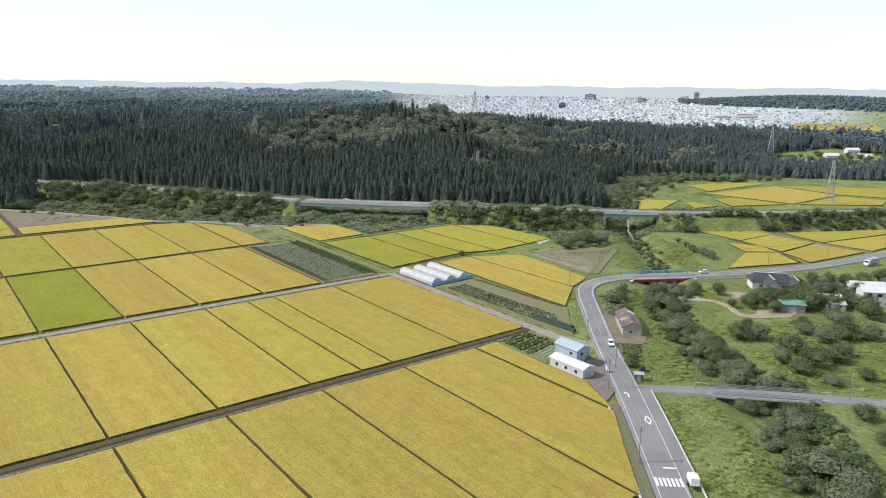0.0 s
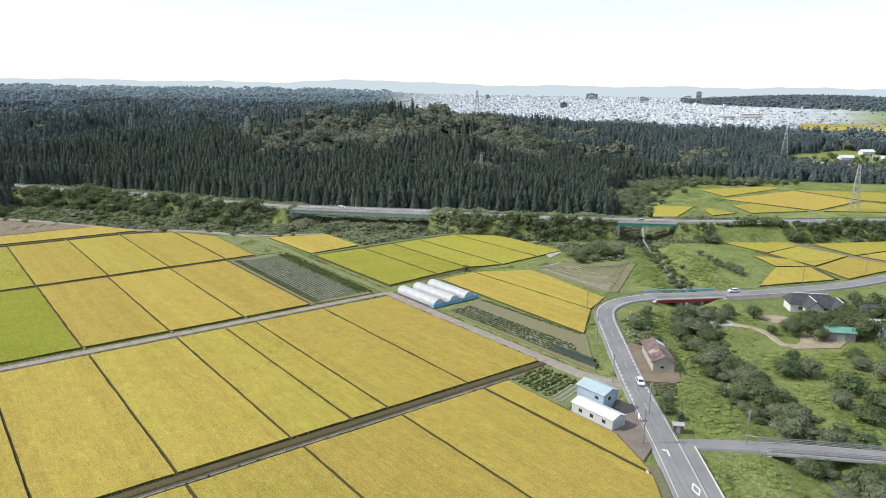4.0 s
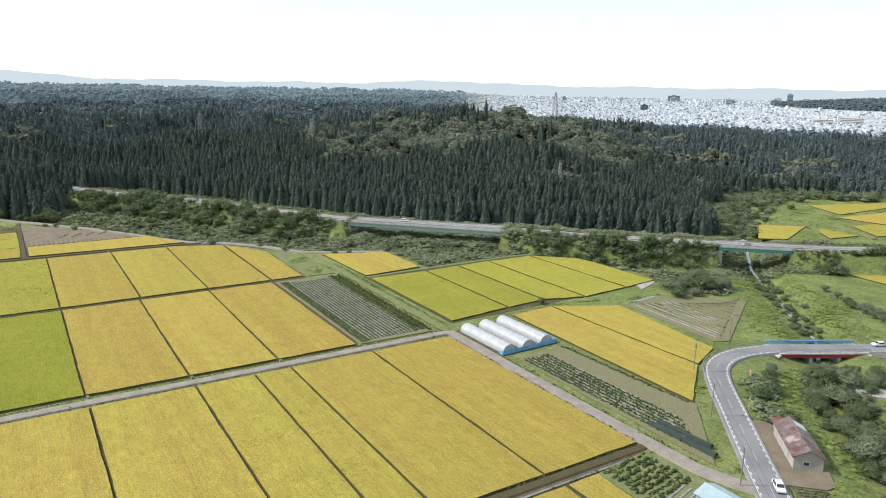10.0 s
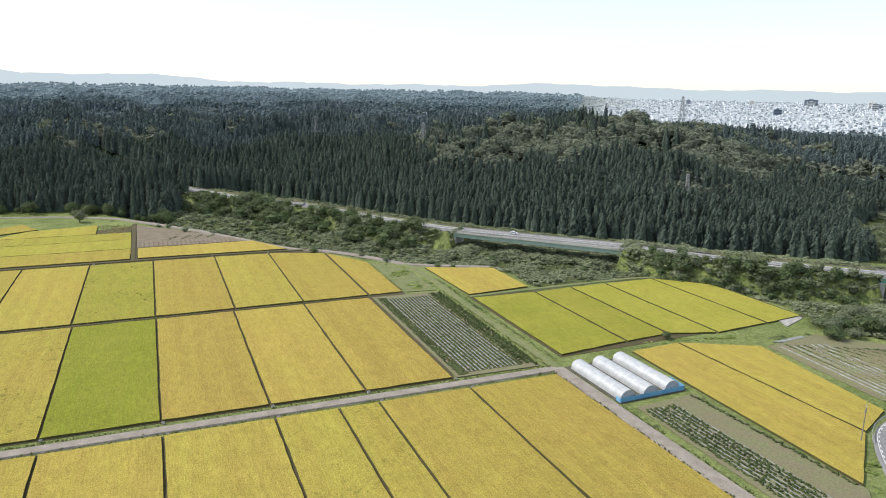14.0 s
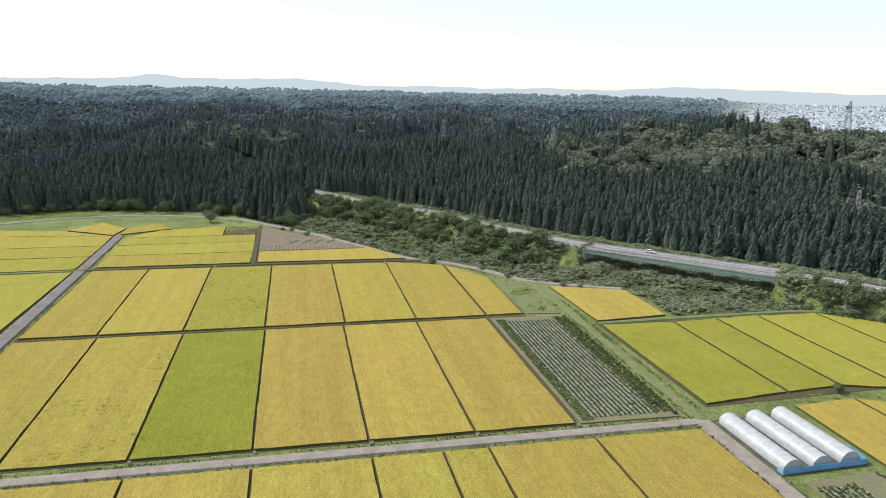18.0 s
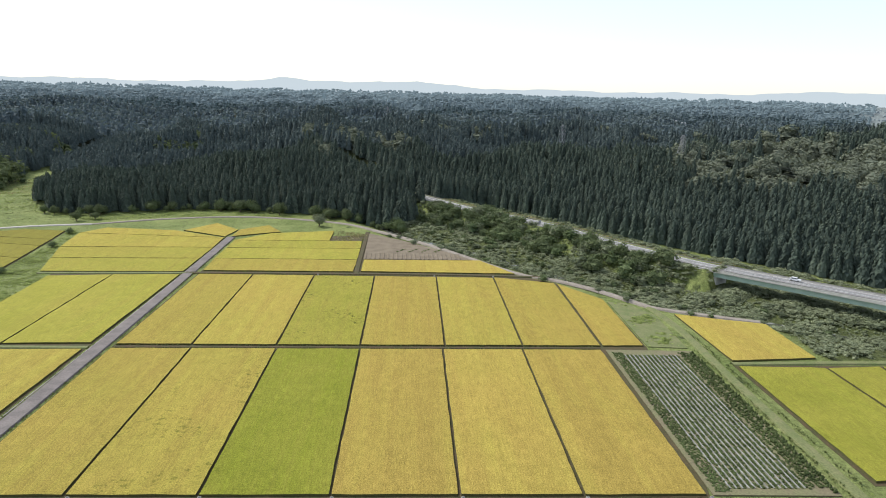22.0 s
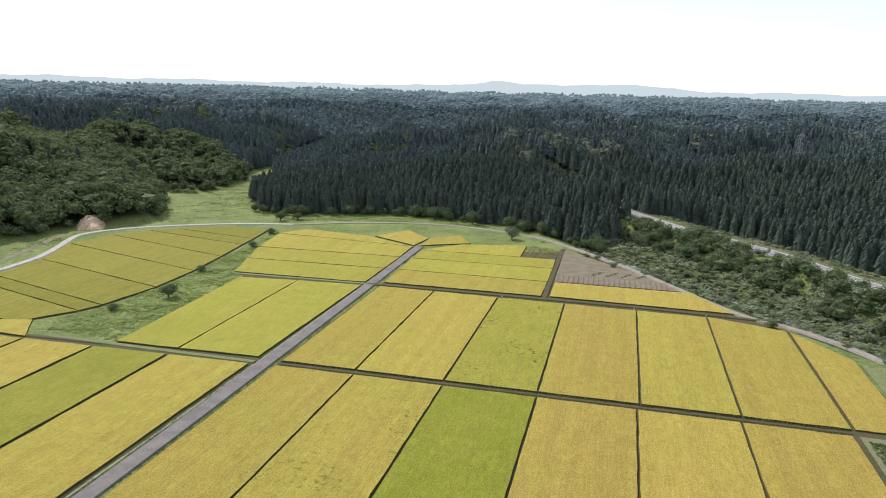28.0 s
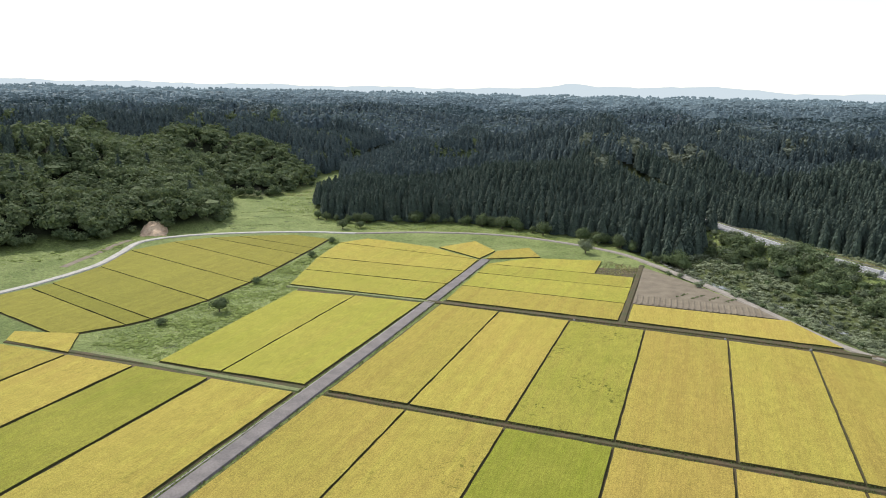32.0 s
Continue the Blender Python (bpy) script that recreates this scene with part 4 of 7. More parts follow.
rows += [("plant", (127.6, -30), (128.8, -76), 0.9, 0.5), ("net", (111.4, -80), (111.8, -97.5), 1.6, 0.9), ("net", (113.6, -80), (114.2, -94.5), 1.5, 0.9)]
plot([(109.6, -31), (128.6, -29.5), (129.6, -78), (108.8, -99.5)], OLIVESOIL, "half-tilled vegetable plot with green rows beside the farm road", rows, 2)
rows = [("plant", (86.4, -90.6 - 1.7 * i), (99.6, -88.6 - 1.7 * i), 0.9, 0.5 + 0.2 * (i % 3)) for i in range(8)] + [("mulch", (87, -104 - 1.5 * i), (97, -101.5 - 1.5 * i), 0.6, 0.14) for i in range(3)]
plot([(85, -89.6), (101.8, -87.8), (102, -103), (90, -108.5), (85.4, -111)], VERGE, "overgrown vegetable garden behind the sheds", rows, 3)
rows = [("mulch", (178 + 5.4 * i, -11 - 1.0 * i), (174.5 + 5.2 * i, -49 + 3.0 * i), 0.6, 0.14) for i in (0.3, 0.7, 1.1, 1.5, 1.9, 2.3, 2.7, 3.1)]
rows += [("ridge", (179 + 1.28 * i, -9.6 - 0.72 * i), (174.5 + 2.0 * i, -50.5 + 1.15 * i), 0.8, 0.2) for i in range(24)]
rows += [("plant", (182.6 + 2.56 * i, -9.8 - 1.44 * i), (178.5 + 4.0 * i, -48.5 + 2.3 * i), 0.6, 0.32) for i in range(10)]
plot([(176, -9.5), (200, -6.6), (220, -28), (177, -52.5), (172.5, -50)], OLIVESOIL, "brown tilled plot with weeds and pale mulch strips", rows, 4)
rows = [("ridge", (-6 + 2.1 * i, 198), (-6.4 + 2.1 * i, 209), 1.1, 0.2) for i in range(22)] + [("plant", (8 + 6 * i, 213), (12 + 6 * i, 220), 1.2, 0.3) for i in range(4)]
plot([(-7, 197), (46, 198.5), (43, 202), (10, 241), (-8, 258)], EARTH, "bare brown plot with ploughed ridges", rows, 5)
plot([(115.4, -113.0), (119.7, -117.4), (113.8, -121.6), (109.4, -118.2)], TILLED, "small kitchen garden beside the old barn", [("plant", (115.0 - 0.85 * i, -113.7 - 0.75 * i), (119.0 - 0.85 * i, -117.6 - 0.62 * i), 0.5, 0.4) for i in range(7)], 6)
plot([(139.5, -88), (143, -84.6), (146.4, -87.8), (142.6, -91)], TILLED, "small kitchen garden at the bend", [("plant", (140.2 + 0.9 * i, -88 + 0.8 * i), (143 + 0.8 * i, -90.6 + 0.8 * i), 0.6, 0.45) for i in range(4)], 7)
flat("fallow_plot", [(89.4, 84.6), (101.6, 83.5), (102.6, 118), (96, 131), (90, 133)], -0.8, -0.1, VERGE, "fallow green plot beside the farm track", "field")
flat("gravel_patch", [(198, 3), (211, 8), (212.5, 13), (207, 19), (203, 14)], -0.9, -0.12, ROCKY, "pale gravel patch beside the creek", "ground")
flat("sheet_strip", [(181, -7), (194, -5.8), (195, -7.4), (184, -8.3)], -0.9, 0.02, MULCH, "white plastic sheet laid on soil", "sheet")
flat("farm_yard", [(84, -112), (84.6, -126.5), (79.5, -137), (88, -133.8), (99.8, -119.8), (97.6, -108.5), (91, -108.4)], -0.9, -0.02, plain("yard_ground", (0.14, 0.115, 0.10), (0.19, 0.165, 0.145), 0.3, 0.95, bump=0.5, fine=2.5, wear=0.25), "dark packed yard beside the sheds", "yard")
flat("barn_yard", [(114.5, -111.6), (119.8, -117), (122.4, -117.2), (127.2, -113.2), (124.4, -110.4), (122.6, -109.2), (134.4, -96.6), (137, -92.5), (131, -89.6), (125.5, -97.5)], -0.9, -0.02, EARTH, "dusty brown yard round the old barn", "yard")
flat("gravel_ramp", [(172, -96), (176.4, -91.2), (181, -96.6), (177.6, -102.6)], -0.9, -0.1, ROCKY, "grey gravel ramp down to the creek", "ground")
bank = part("road_embankment", Shape().sweep([(p[0], p[1], 0.0) for p in between(MAIN_ROAD, (206.5, -77.2), (246, -94.5))], [(-3.5, 0.05), (-7.6, -0.22), (-7.8, -1.0)][::-1]), plain("mossy_stone_facing", (0.11, 0.105, 0.085), (0.17, 0.16, 0.13), 0.5, 0.95, bump=0.8, fine=2.0, wear=0.3), label="dark stone-faced bank below the road")
tagged(bank, category="embankment", kind="structure")
TANPATH = plain("tan_path", (0.235, 0.200, 0.135), (0.310, 0.270, 0.190), 0.3, 0.95, bump=0.5, fine=2.0, wear=0.2)
flat("house_yard", [(192, -100), (199, -102), (201, -107), (196, -111), (191, -107)], -0.9, -0.16, TANPATH, "bare tan yard before the farmhouses", "yard")
flat("house_yard", [(186, -118), (180, -121), (171, -122.5), (184, -131), (197, -129), (194, -121.5)], -0.9, -0.15, TANPATH, "bare tan yard beside the green-roofed shed", "yard")
ribbon("road_garden", [(178.5, -99), (180.5, -105), (178.5, -112), (173, -119), (178, -124)], 2.0, -0.1, TANPATH, "bare earth path to the farmhouses", thick=0.4)


# ---- greenhouses ----
def clear_film():
    n = Nodes("greenhouse_film", 0.35, 0, 0.4)
    c = n.mix(n.ramp(n.noise(0.7, 4), 0.4, 0.7), (0.36, 0.375, 0.385), (0.46, 0.47, 0.475))
    return n.done(c, n.noise(1.6, 2, 0.5, n.scaled(1, 3.0, 1)), 0.25, 0.1)


FILM, PIPE = clear_film(), plain("galvanised_pipe", (0.45, 0.46, 0.47), (0.55, 0.56, 0.57), 3, 0.45, 0.7)
BLUENET = plain("blue_net", (0.10, 0.28, 0.46), (0.16, 0.36, 0.55), 0.5, 0.7)
HALF, TALL, LONG = 2.3, 2.6, 22.6
ARC = [(HALF * math.cos(a), 0.7 + (TALL - 0.7) * math.sin(a)) for a in np.linspace(0, math.pi, 13)]
PROFILE = [(HALF, 0)] + ARC + [(-HALF, 0)]
gh = tagged(new("greenhouse"), "long white plastic tunnel greenhouse with an arched roof", "greenhouse", "three greenhouses")
cover = Shape().sweep([(0, -i * LONG / 10, 0) for i in range(11)], PROFILE)
part("cover", cover, FILM, gh, smooth=True)
for y, nm in ((0, "end_wall"), (-LONG, "end_wall")):
    w = part(nm, Shape().add([(s, y, z) for s, z in PROFILE], [tuple(range(len(PROFILE)))]), FILM, gh, "clear film end wall with a door frame")
    part("door_frame", Shape().box(-0.9, y - 0.04, 0, -0.82, y + 0.04, 2.0).box(0.82, y - 0.04, 0, 0.9, y + 0.04, 2.0).box(-0.9, y - 0.04, 2.0, 0.9, y + 0.04, 2.08), PIPE, w)
for i in range(12):
    y = -i * LONG / 11
    part("hoop", Shape().sweep([(s * 1.006, y, z + 0.015) for s, z in PROFILE], [(-0.04, 0), (0.04, 0), (0.04, 0.03), (-0.04, 0.03)], True), PIPE, gh)
for s in (-1, 1):
    part("side_skirt", Shape().box(s * HALF - 0.05, -LONG, 0, s * HALF + 0.05, 0, 0.75), FILM, gh)
gh.matrix_basis = pose(110.3, -3.6, -0.3, 0, 0, 0.6)
copy_thing(gh, pose(117.7, -3.2, -0.3, 0, 0, 0.6))
copy_thing(gh, pose(125.1, -2.6, -0.3, 0, 0, 0.6))
net = tagged(new("net_fence"), "low blue net fence round the ends of the greenhouses", "fence")
for a, b in (((107.4, -27.2), (128.4, -26.4)), ((128.4, -26.4), (129.0, -20)), ((107.4, -27.2), (107.4, -25.4))):
    part("net", Shape().sweep([(*a, 0.35), (*b, 0.35)], [(0.03, -0.65), (0.03, 0.65), (-0.03, 0.65), (-0.03, -0.65)], True), BLUENET, net)
for i in range(8):
    part("post", Shape().beam((107.4 + 3 * i, -27.2 + 0.114 * i, -0.4), (107.4 + 3 * i, -27.2 + 0.114 * i, 1.1), 0.07), PIPE, net)
flat("greenhouse_floor", [(107, -2), (128.6, -1), (128.2, -27), (107, -27.6)], -0.9, -0.2, plain("dark_soil", (0.06, 0.055, 0.045), (0.10, 0.095, 0.07), 0.5, 0.95), "dark ground between the greenhouses", "ground")


# ---- houses and sheds ----
GLASS = Nodes("window_glass", 0.08, 0, 0.5).done((0.03, 0.04, 0.05))
FRAME = plain("window_frame", (0.55, 0.55, 0.54), (0.62, 0.62, 0.60), 3, 0.5)
DOORM = plain("door_panel", (0.30, 0.31, 0.32), (0.38, 0.39, 0.40), 2, 0.5)


def roof_metal(name, a, b, rust=None):
    n = Nodes(name, 0.5, 0, 0.35)
    c = n.mix(n.ramp(n.noise(0.5, 5), 0.35, 0.65), a, b)
    if rust:
        c = n.mix(n.ramp(n.noise(0.33, 6, 0.65), 0.45, 0.58), c, rust)
    w = n.t.nodes.new("ShaderNodeTexWave")
    n.put(w.inputs["Vector"], n.co)
    w.inputs["Scale"].default_value = 1.4
    return n.done(n.shade(n.noise(4, 3), c, 0.9, 1.08), w.outputs["Fac"], 0.35, 0.06)


def building(name, x, y, rot, w, d, h, rise, wall, roof, label, windows=(), doors=(), over=0.45, hip=0.0, ridge=None, category="house", group="", z=-0.3):
    """A gabled or hipped building: w along its ridge, d across, eaves at h. Openings are (side, along, sill, width, height), sides s n e w."""
    ob = tagged(new(name), label, category, group)
    a, b = w / 2, d / 2
    wl = Shape()
    if hip:
        wl.box(-a, -b, 0, a, b, h)
    else:
        wl.add([(-a, -b, 0), (a, -b, 0), (a, b, 0), (-a, b, 0), (-a, -b, h), (a, -b, h), (a, b, h), (-a, b, h), (-a, 0, h + rise), (a, 0, h + rise)],
               [(0, 1, 5, 4), (2, 3, 7, 6), (1, 2, 6, 9, 5), (3, 0, 4, 8, 7), (4, 5, 9, 8), (6, 7, 8, 9)])
    walls = part("wall", wl, wall, ob)
    o, t = over, 0.14
    k = rise / b
    e = h - k * o + 0.05
    for s in (-1, 1):
        r0, r1 = (-a - o + hip, a + o - hip)
        top = [(-a - o, s * (b + o), e), (a + o, s * (b + o), e), (r1, 0, h + rise + 0.05), (r0, 0, h + rise + 0.05)]
        q = top + [(p[0], p[1], p[2] + t) for p in top]
        part("roof_slope", Shape().add(q, [(3, 2, 1, 0), (4, 5, 6, 7), (0, 1, 5, 4), (1, 2, 6, 5), (2, 3, 7, 6), (3, 0, 4, 7)]), roof, ob)
    if hip:
        for s in (-1, 1):
            p = [(s * (a + o), -b - o, e), (s * (a + o), b + o, e), (s * (a + o - hip), 0, h + rise + 0.05)]
            part("roof_slope", Shape().add(p + [(x0, y0, z0 + t) for x0, y0, z0 in p], [(2, 1, 0), (3, 4, 5), (0, 1, 4, 3), (1, 2, 5, 4), (2, 0, 3, 5)]), roof, ob)
    part("ridge_cap", Shape().sweep([(-a - o + hip, 0, h + rise + 0.16), (a + o - hip, 0, h + rise + 0.16)], [(-0.2, -0.02), (0, 0.12), (0.2, -0.02)]), ridge or roof, ob)
    for kind, items in (("window", windows), ("door", doors)):
        for side, u, sill, ww, hh in items:
            c, n, along = {"s": ((u, -b), (0, -1), (1, 0)), "n": ((u, b), (0, 1), (1, 0)), "e": ((a, u), (1, 0), (0, 1)), "w": ((-a, u), (-1, 0), (0, 1))}[side]

            def slab(name_, w_, z0, z1, out, mat_, par):
                s2 = Shape()
                px, py = along[0] * w_ / 2, along[1] * w_ / 2
                s2.slab([(c[0] - px - n[0] * 0.05, c[1] - py - n[1] * 0.05), (c[0] + px - n[0] * 0.05, c[1] + py - n[1] * 0.05), (c[0] + px + n[0] * out, c[1] + py + n[1] * out), (c[0] - px + n[0] * out, c[1] - py + n[1] * out)], z0, z1)
                return part(name_, s2, mat_, par)
            if kind == "window":
                f = slab("window", ww + 0.16, sill - 0.08, sill + hh + 0.08, 0.03, FRAME, ob)
                slab("pane", ww, sill, sill + hh, 0.045, GLASS, f)
            else:
                f = slab("door", ww, sill, sill + hh, 0.05, DOORM, ob)
                slab("handle", 0.1, sill + hh * 0.45, sill + hh * 0.5, 0.1, FRAME, f)
    ob.matrix_basis = pose(x, y, z, 0, 0, rot)
    return ob


W_WHITE = plain("white_cladding", (0.38, 0.40, 0.41), (0.45, 0.47, 0.48), 0.4, 0.6)
W_BLUE = plain("pale_blue_cladding", (0.25, 0.33, 0.40), (0.30, 0.38, 0.45), 0.4, 0.6)
W_CREAM = plain("cream_plaster", (0.32, 0.29, 0.25), (0.38, 0.35, 0.31), 0.5, 0.85)
W_GREY = plain("grey_boards", (0.20, 0.19, 0.18), (0.28, 0.27, 0.26), 0.6, 0.85)
W_PALE = plain("pale_siding", (0.52, 0.50, 0.47), (0.60, 0.58, 0.56), 0.5, 0.7)
R_WHITE = roof_metal("white_metal_roof", (0.50, 0.53, 0.55), (0.58, 0.61, 0.62))
R_BLUE = roof_metal("pale_blue_metal_roof", (0.29, 0.38, 0.41), (0.34, 0.43, 0.46))
R_RUST = roof_metal("rusted_metal_roof", (0.12, 0.085, 0.08), (0.20, 0.16, 0.15), (0.095, 0.045, 0.036))
R_FADED = roof_metal("faded_pink_sheet", (0.30, 0.25, 0.235), (0.38, 0.33, 0.31), (0.16, 0.09, 0.08))
R_RED = roof_metal("dark_red_metal_roof", (0.16, 0.035, 0.035), (0.20, 0.05, 0.05))
R_TILE = plain("dark_grey_tiles", (0.040, 0.043, 0.050), (0.066, 0.070, 0.078), 0.8, 0.85, bump=0.5, fine=4)
R_GREEN = roof_metal("green_metal_roof", (0.10, 0.25, 0.20), (0.13, 0.30, 0.24))
R_PALE = roof_metal("pale_metal_roof", (0.50, 0.50, 0.52), (0.58, 0.58, 0.60))
building("farm_shed", 87.2, -118.3, 90, 12.2, 4.5, 2.7, 0.75, W_WHITE, R_WHITE, "long white farm shed with a white metal roof", [("n", -3.6, 1.1, 1.1, 0.9), ("n", 0, 1.1, 1.1, 0.9), ("n", 3.4, 1.1, 1.1, 0.9)], [("w", 0, 0, 3.0, 2.1)], 0.25, category="shed")
building("storehouse", 92.7, -113.4, 90, 8.2, 5.4, 4.9, 0.95, W_BLUE, R_BLUE, "pale blue two-storey storehouse with a metal roof", [("n", -2.0, 3.2, 1.3, 0.9), ("w", 0.6, 3.2, 1.3, 0.9), ("s", 0, 1.0, 1.6, 1.0)], [("w", -1.2, 0, 1.8, 2.1)], 0.35, category="storehouse")
stair = tagged(new("outdoor_stair"), "dark steel outdoor stair against the storehouse", "stair")
for i in range(10):
    part("tread", Shape().box(92.3 + 0.24 * i, -118.6, 0.1 + 0.24 * i, 92.6 + 0.24 * i, -117.6, 0.16 + 0.24 * i), DARKNET, stair)
part("rail", Shape().beam((92.3, -118.6, 1.0), (94.9, -118.6, 3.5), 0.07).beam((92.3, -118.6, -0.2), (92.3, -118.6, 1.0), 0.06).beam((94.9, -118.6, -0.2), (94.9, -118.6, 3.5), 0.06), DARKNET, stair)
building("old_barn", 128.9, -105.0, 47, 15.4, 5.8, 3.1, 1.5, W_CREAM, R_RUST, "old cream-walled barn with a patched rusty metal roof", [("w", 0.4, 1.3, 1.0, 0.7)], [("n", 3, 0, 1.8, 2.0), ("n", -2.5, 0, 1.8, 2.0)], 0.4, category="barn")
building("lean_to", 135.5, -98.0, 47, 3.4, 4.4, 2.5, 0.7, W_GREY, R_RED, "small lean-to with a dark red roof beside the barn", (), [("e", 0, 0, 1.2, 1.9)], 0.25, category="shed")
for i, (u, v, m) in enumerate(((-1.5, 1.5, R_FADED), (5.5, -1.6, R_PALE), (2.0, 1.3, R_RUST))):
    p = Matrix.Rotation(radians(47), 3, "Z") @ Vector((u, v, 0))
    ps = tagged(part("roof_sheet", Shape().add([(-1.3, -1.2, 0.62), (1.3, -1.2, 0.62), (1.3, 1.2, -0.62), (-1.3, 1.2, -0.62), (-1.3, -1.2, 0.66), (1.3, -1.2, 0.66), (1.3, 1.2, -0.58), (-1.3, 1.2, -0.58)],
                [(3, 2, 1, 0), (4, 5, 6, 7), (0, 1, 5, 4), (1, 2, 6, 5), (2, 3, 7, 6), (3, 0, 4, 7)]), m), "loose metal sheet lying on the rusty barn roof", "roof sheet")
    ps.matrix_basis = Matrix.Translation((128.9 + p.x, -105.0 + p.y, 3.1 + 1.5 - abs(v) * 0.517 - 0.1)) @ pose(0, 0, 0, 0, 0, 47 + (0 if v > 0 else 180))
building("bus_shelter", 97.0, -133.3, -45, 2.2, 1.6, 1.9, 0.3, BARK, DOORM, "small grey wooden hut at the roadside", (), [("s", 0, 0, 0.9, 1.7)], 0.25, category="hut")
# the hamlet across the creek
V = -47
building("farmhouse", 216, -106.6, V, 15, 7.6, 3.4, 2.6, W_PALE, R_TILE, "large farmhouse with a dark grey tiled roof", [("s", -4, 1, 1.8, 1.2), ("s", 0, 1, 1.8, 1.2), ("s", 4.5, 1, 1.8, 1.2)], [("s", 2.4, 0, 1.4, 2.0)], 0.7, 2.2, R_PALE)
building("farmhouse_wing", 211.5, -109.5, V + 90, 7, 5, 3.2, 2.2, W_PALE, R_TILE, "tiled wing of the farmhouse with a white gable", [("w", 0, 1, 1.6, 1.2)], (), 0.6, 0, R_PALE)
building("farmhouse_wing", 218.4, -115.6, V + 90, 6, 4.4, 3.2, 2.0, W_PALE, R_TILE, "tiled wing of the farmhouse with a white gable", [("w", 0, 1, 1.6, 1.2)], (), 0.6, 0, R_PALE)
building("storage_shed", 192.6, -126.6, V, 8.4, 5.2, 2.9, 0.9, W_GREY, R_GREEN, "grey shed with a green metal roof", (), [("s", 0, 0, 2.4, 2.1)], 0.4, category="shed")
building("farmhouse", 223.5, -125.6, V, 8.5, 6, 3.3, 1.9, W_GREY, R_TILE, "small house with a dark tiled roof", [("s", -2, 1, 1.6, 1.1), ("s", 2, 1, 1.6, 1.1)], [("s", 0, 0, 1.0, 2.0)], 0.5, 1.6)
building("storage_shed", 211.8, -131.2, V, 7.5, 5, 2.9, 0.8, W_WHITE, R_WHITE, "white shed with a bright white roof", (), [("s", 0, 0, 2.2, 2.1)], 0.35, category="shed")
building("storage_shed", 206.8, -136.0, V, 5, 4, 2.6, 0.6, W_PALE, R_WHITE, "low shed with a white roof", (), [("s", 0, 0, 1.6, 2.0)], 0.3, category="shed")
building("two_storey_house", 225.5, -141.5, V, 11, 6.6, 5.6, 1.6, W_PALE, R_PALE, "pale two-storey house with a grey metal roof", [("s", -3.5, 1, 1.6, 1.2), ("s", 3, 1, 1.6, 1.2), ("s", -3.5, 3.8, 1.6, 1.1), ("s", 0, 3.8, 1.6, 1.1), ("s", 3, 3.8, 1.6, 1.1), ("e", 0, 3.8, 1.4, 1.1)], [("s", 0, 0, 1.3, 2.1)], 0.5)
building("farmhouse", 238, -133.5, V, 12, 6.4, 3.4, 1.5, W_PALE, R_PALE, "long low house with a pale metal roof", [("s", -3, 1, 1.8, 1.2), ("s", 3, 1, 1.8, 1.2)], [("s", 0, 0, 1.2, 2.0)], 0.5)
building("farmhouse", 252, -138, V + 90, 9, 6, 3.4, 2.0, W_WHITE, R_TILE, "white house with a dark tiled roof", [("s", 0, 1, 1.6, 1.2), ("w", 0, 1, 1.6, 1.2)], (), 0.5, 1.8)
for x, y, rt, m, hh in ((718, 122, 20, R_PALE, 3.4), (770, 118, -30, R_TILE, 3.2), (816, 136, 10, R_WHITE, 5.2), (853, 114, -20, R_PALE, 3.4), (745, 150, 40, R_TILE, 3.2), (880, 140, 15, R_WHITE, 5.4)):
    building("distant_house", x, y, rt - 50, 15, 9, hh, 2.4, W_PALE, m, "small distant house among trees at the valley's edge", [("s", -3, 1.2, 2, 1.4), ("s", 3, 1.2, 2, 1.4)], (), 0.6, group="distant houses", z=float(ground_height(np.array([x]), np.array([y]))[0]) - 0.5)


# ---- bridges, rails and markings ----
RED = plain("red_paint", (0.30, 0.025, 0.035), (0.38, 0.04, 0.05), 0.5, 0.5)
BLUE = plain("blue_paint", (0.09, 0.25, 0.42), (0.13, 0.31, 0.48), 0.5, 0.5)
STEEL = plain("galvanised_steel", (0.26, 0.27, 0.275), (0.34, 0.345, 0.35), 1.0, 0.5, 0.3)
GREENP = plain("pale_green_paint", (0.32, 0.44, 0.39), (0.40, 0.51, 0.45), 0.3, 0.6)
TEAL = plain("teal_paint", (0.10, 0.36, 0.30), (0.14, 0.42, 0.35), 0.3, 0.6)
DECK = plain("highway_asphalt", (0.19, 0.19, 0.19), (0.24, 0.237, 0.235), 0.15, 0.88, bump=0.2, fine=2.5, wear=0.12)


def railing(name, line, z, height, every, mat, label, rails=(1.0, 0.55), thick=0.09, parent=None):
    ob = tagged(new(name), label, "railing") if parent is None else parent
    n = 0.0
    last = line[0]
    for p in line:
        n += math.hypot(p[0] - last[0], p[1] - last[1])
        last = p
        if p is line[0] or n >= every:
            n = 0.0
            part("post", Shape().beam((p[0], p[1], z - 0.2), (p[0], p[1], z + height), 0.12), mat, ob)
    for r in rails:
        part("rail", Shape().sweep([(p[0], p[1], z + height * r - 0.05) for p in line], box_section(thick, 0.14), True), mat, ob)
    return ob


# the red girder bridge of the main road
span = between(MAIN_ROAD, (182.5, -64), (206.5, -77))
rb = tagged(new("road_bridge"), "road bridge with dark red girders and pale abutments", "bridge")
for s in (-3.7, -1.2, 1.2, 3.7):
    part("girder", Shape().sweep(offset(span, s, -1.45), box_section(0.35, 1.15), True), RED, rb)
part("deck", Shape().sweep(offset(span, 0, -0.32), box_section(8.2, 0.36), True), CONCRETE, rb)
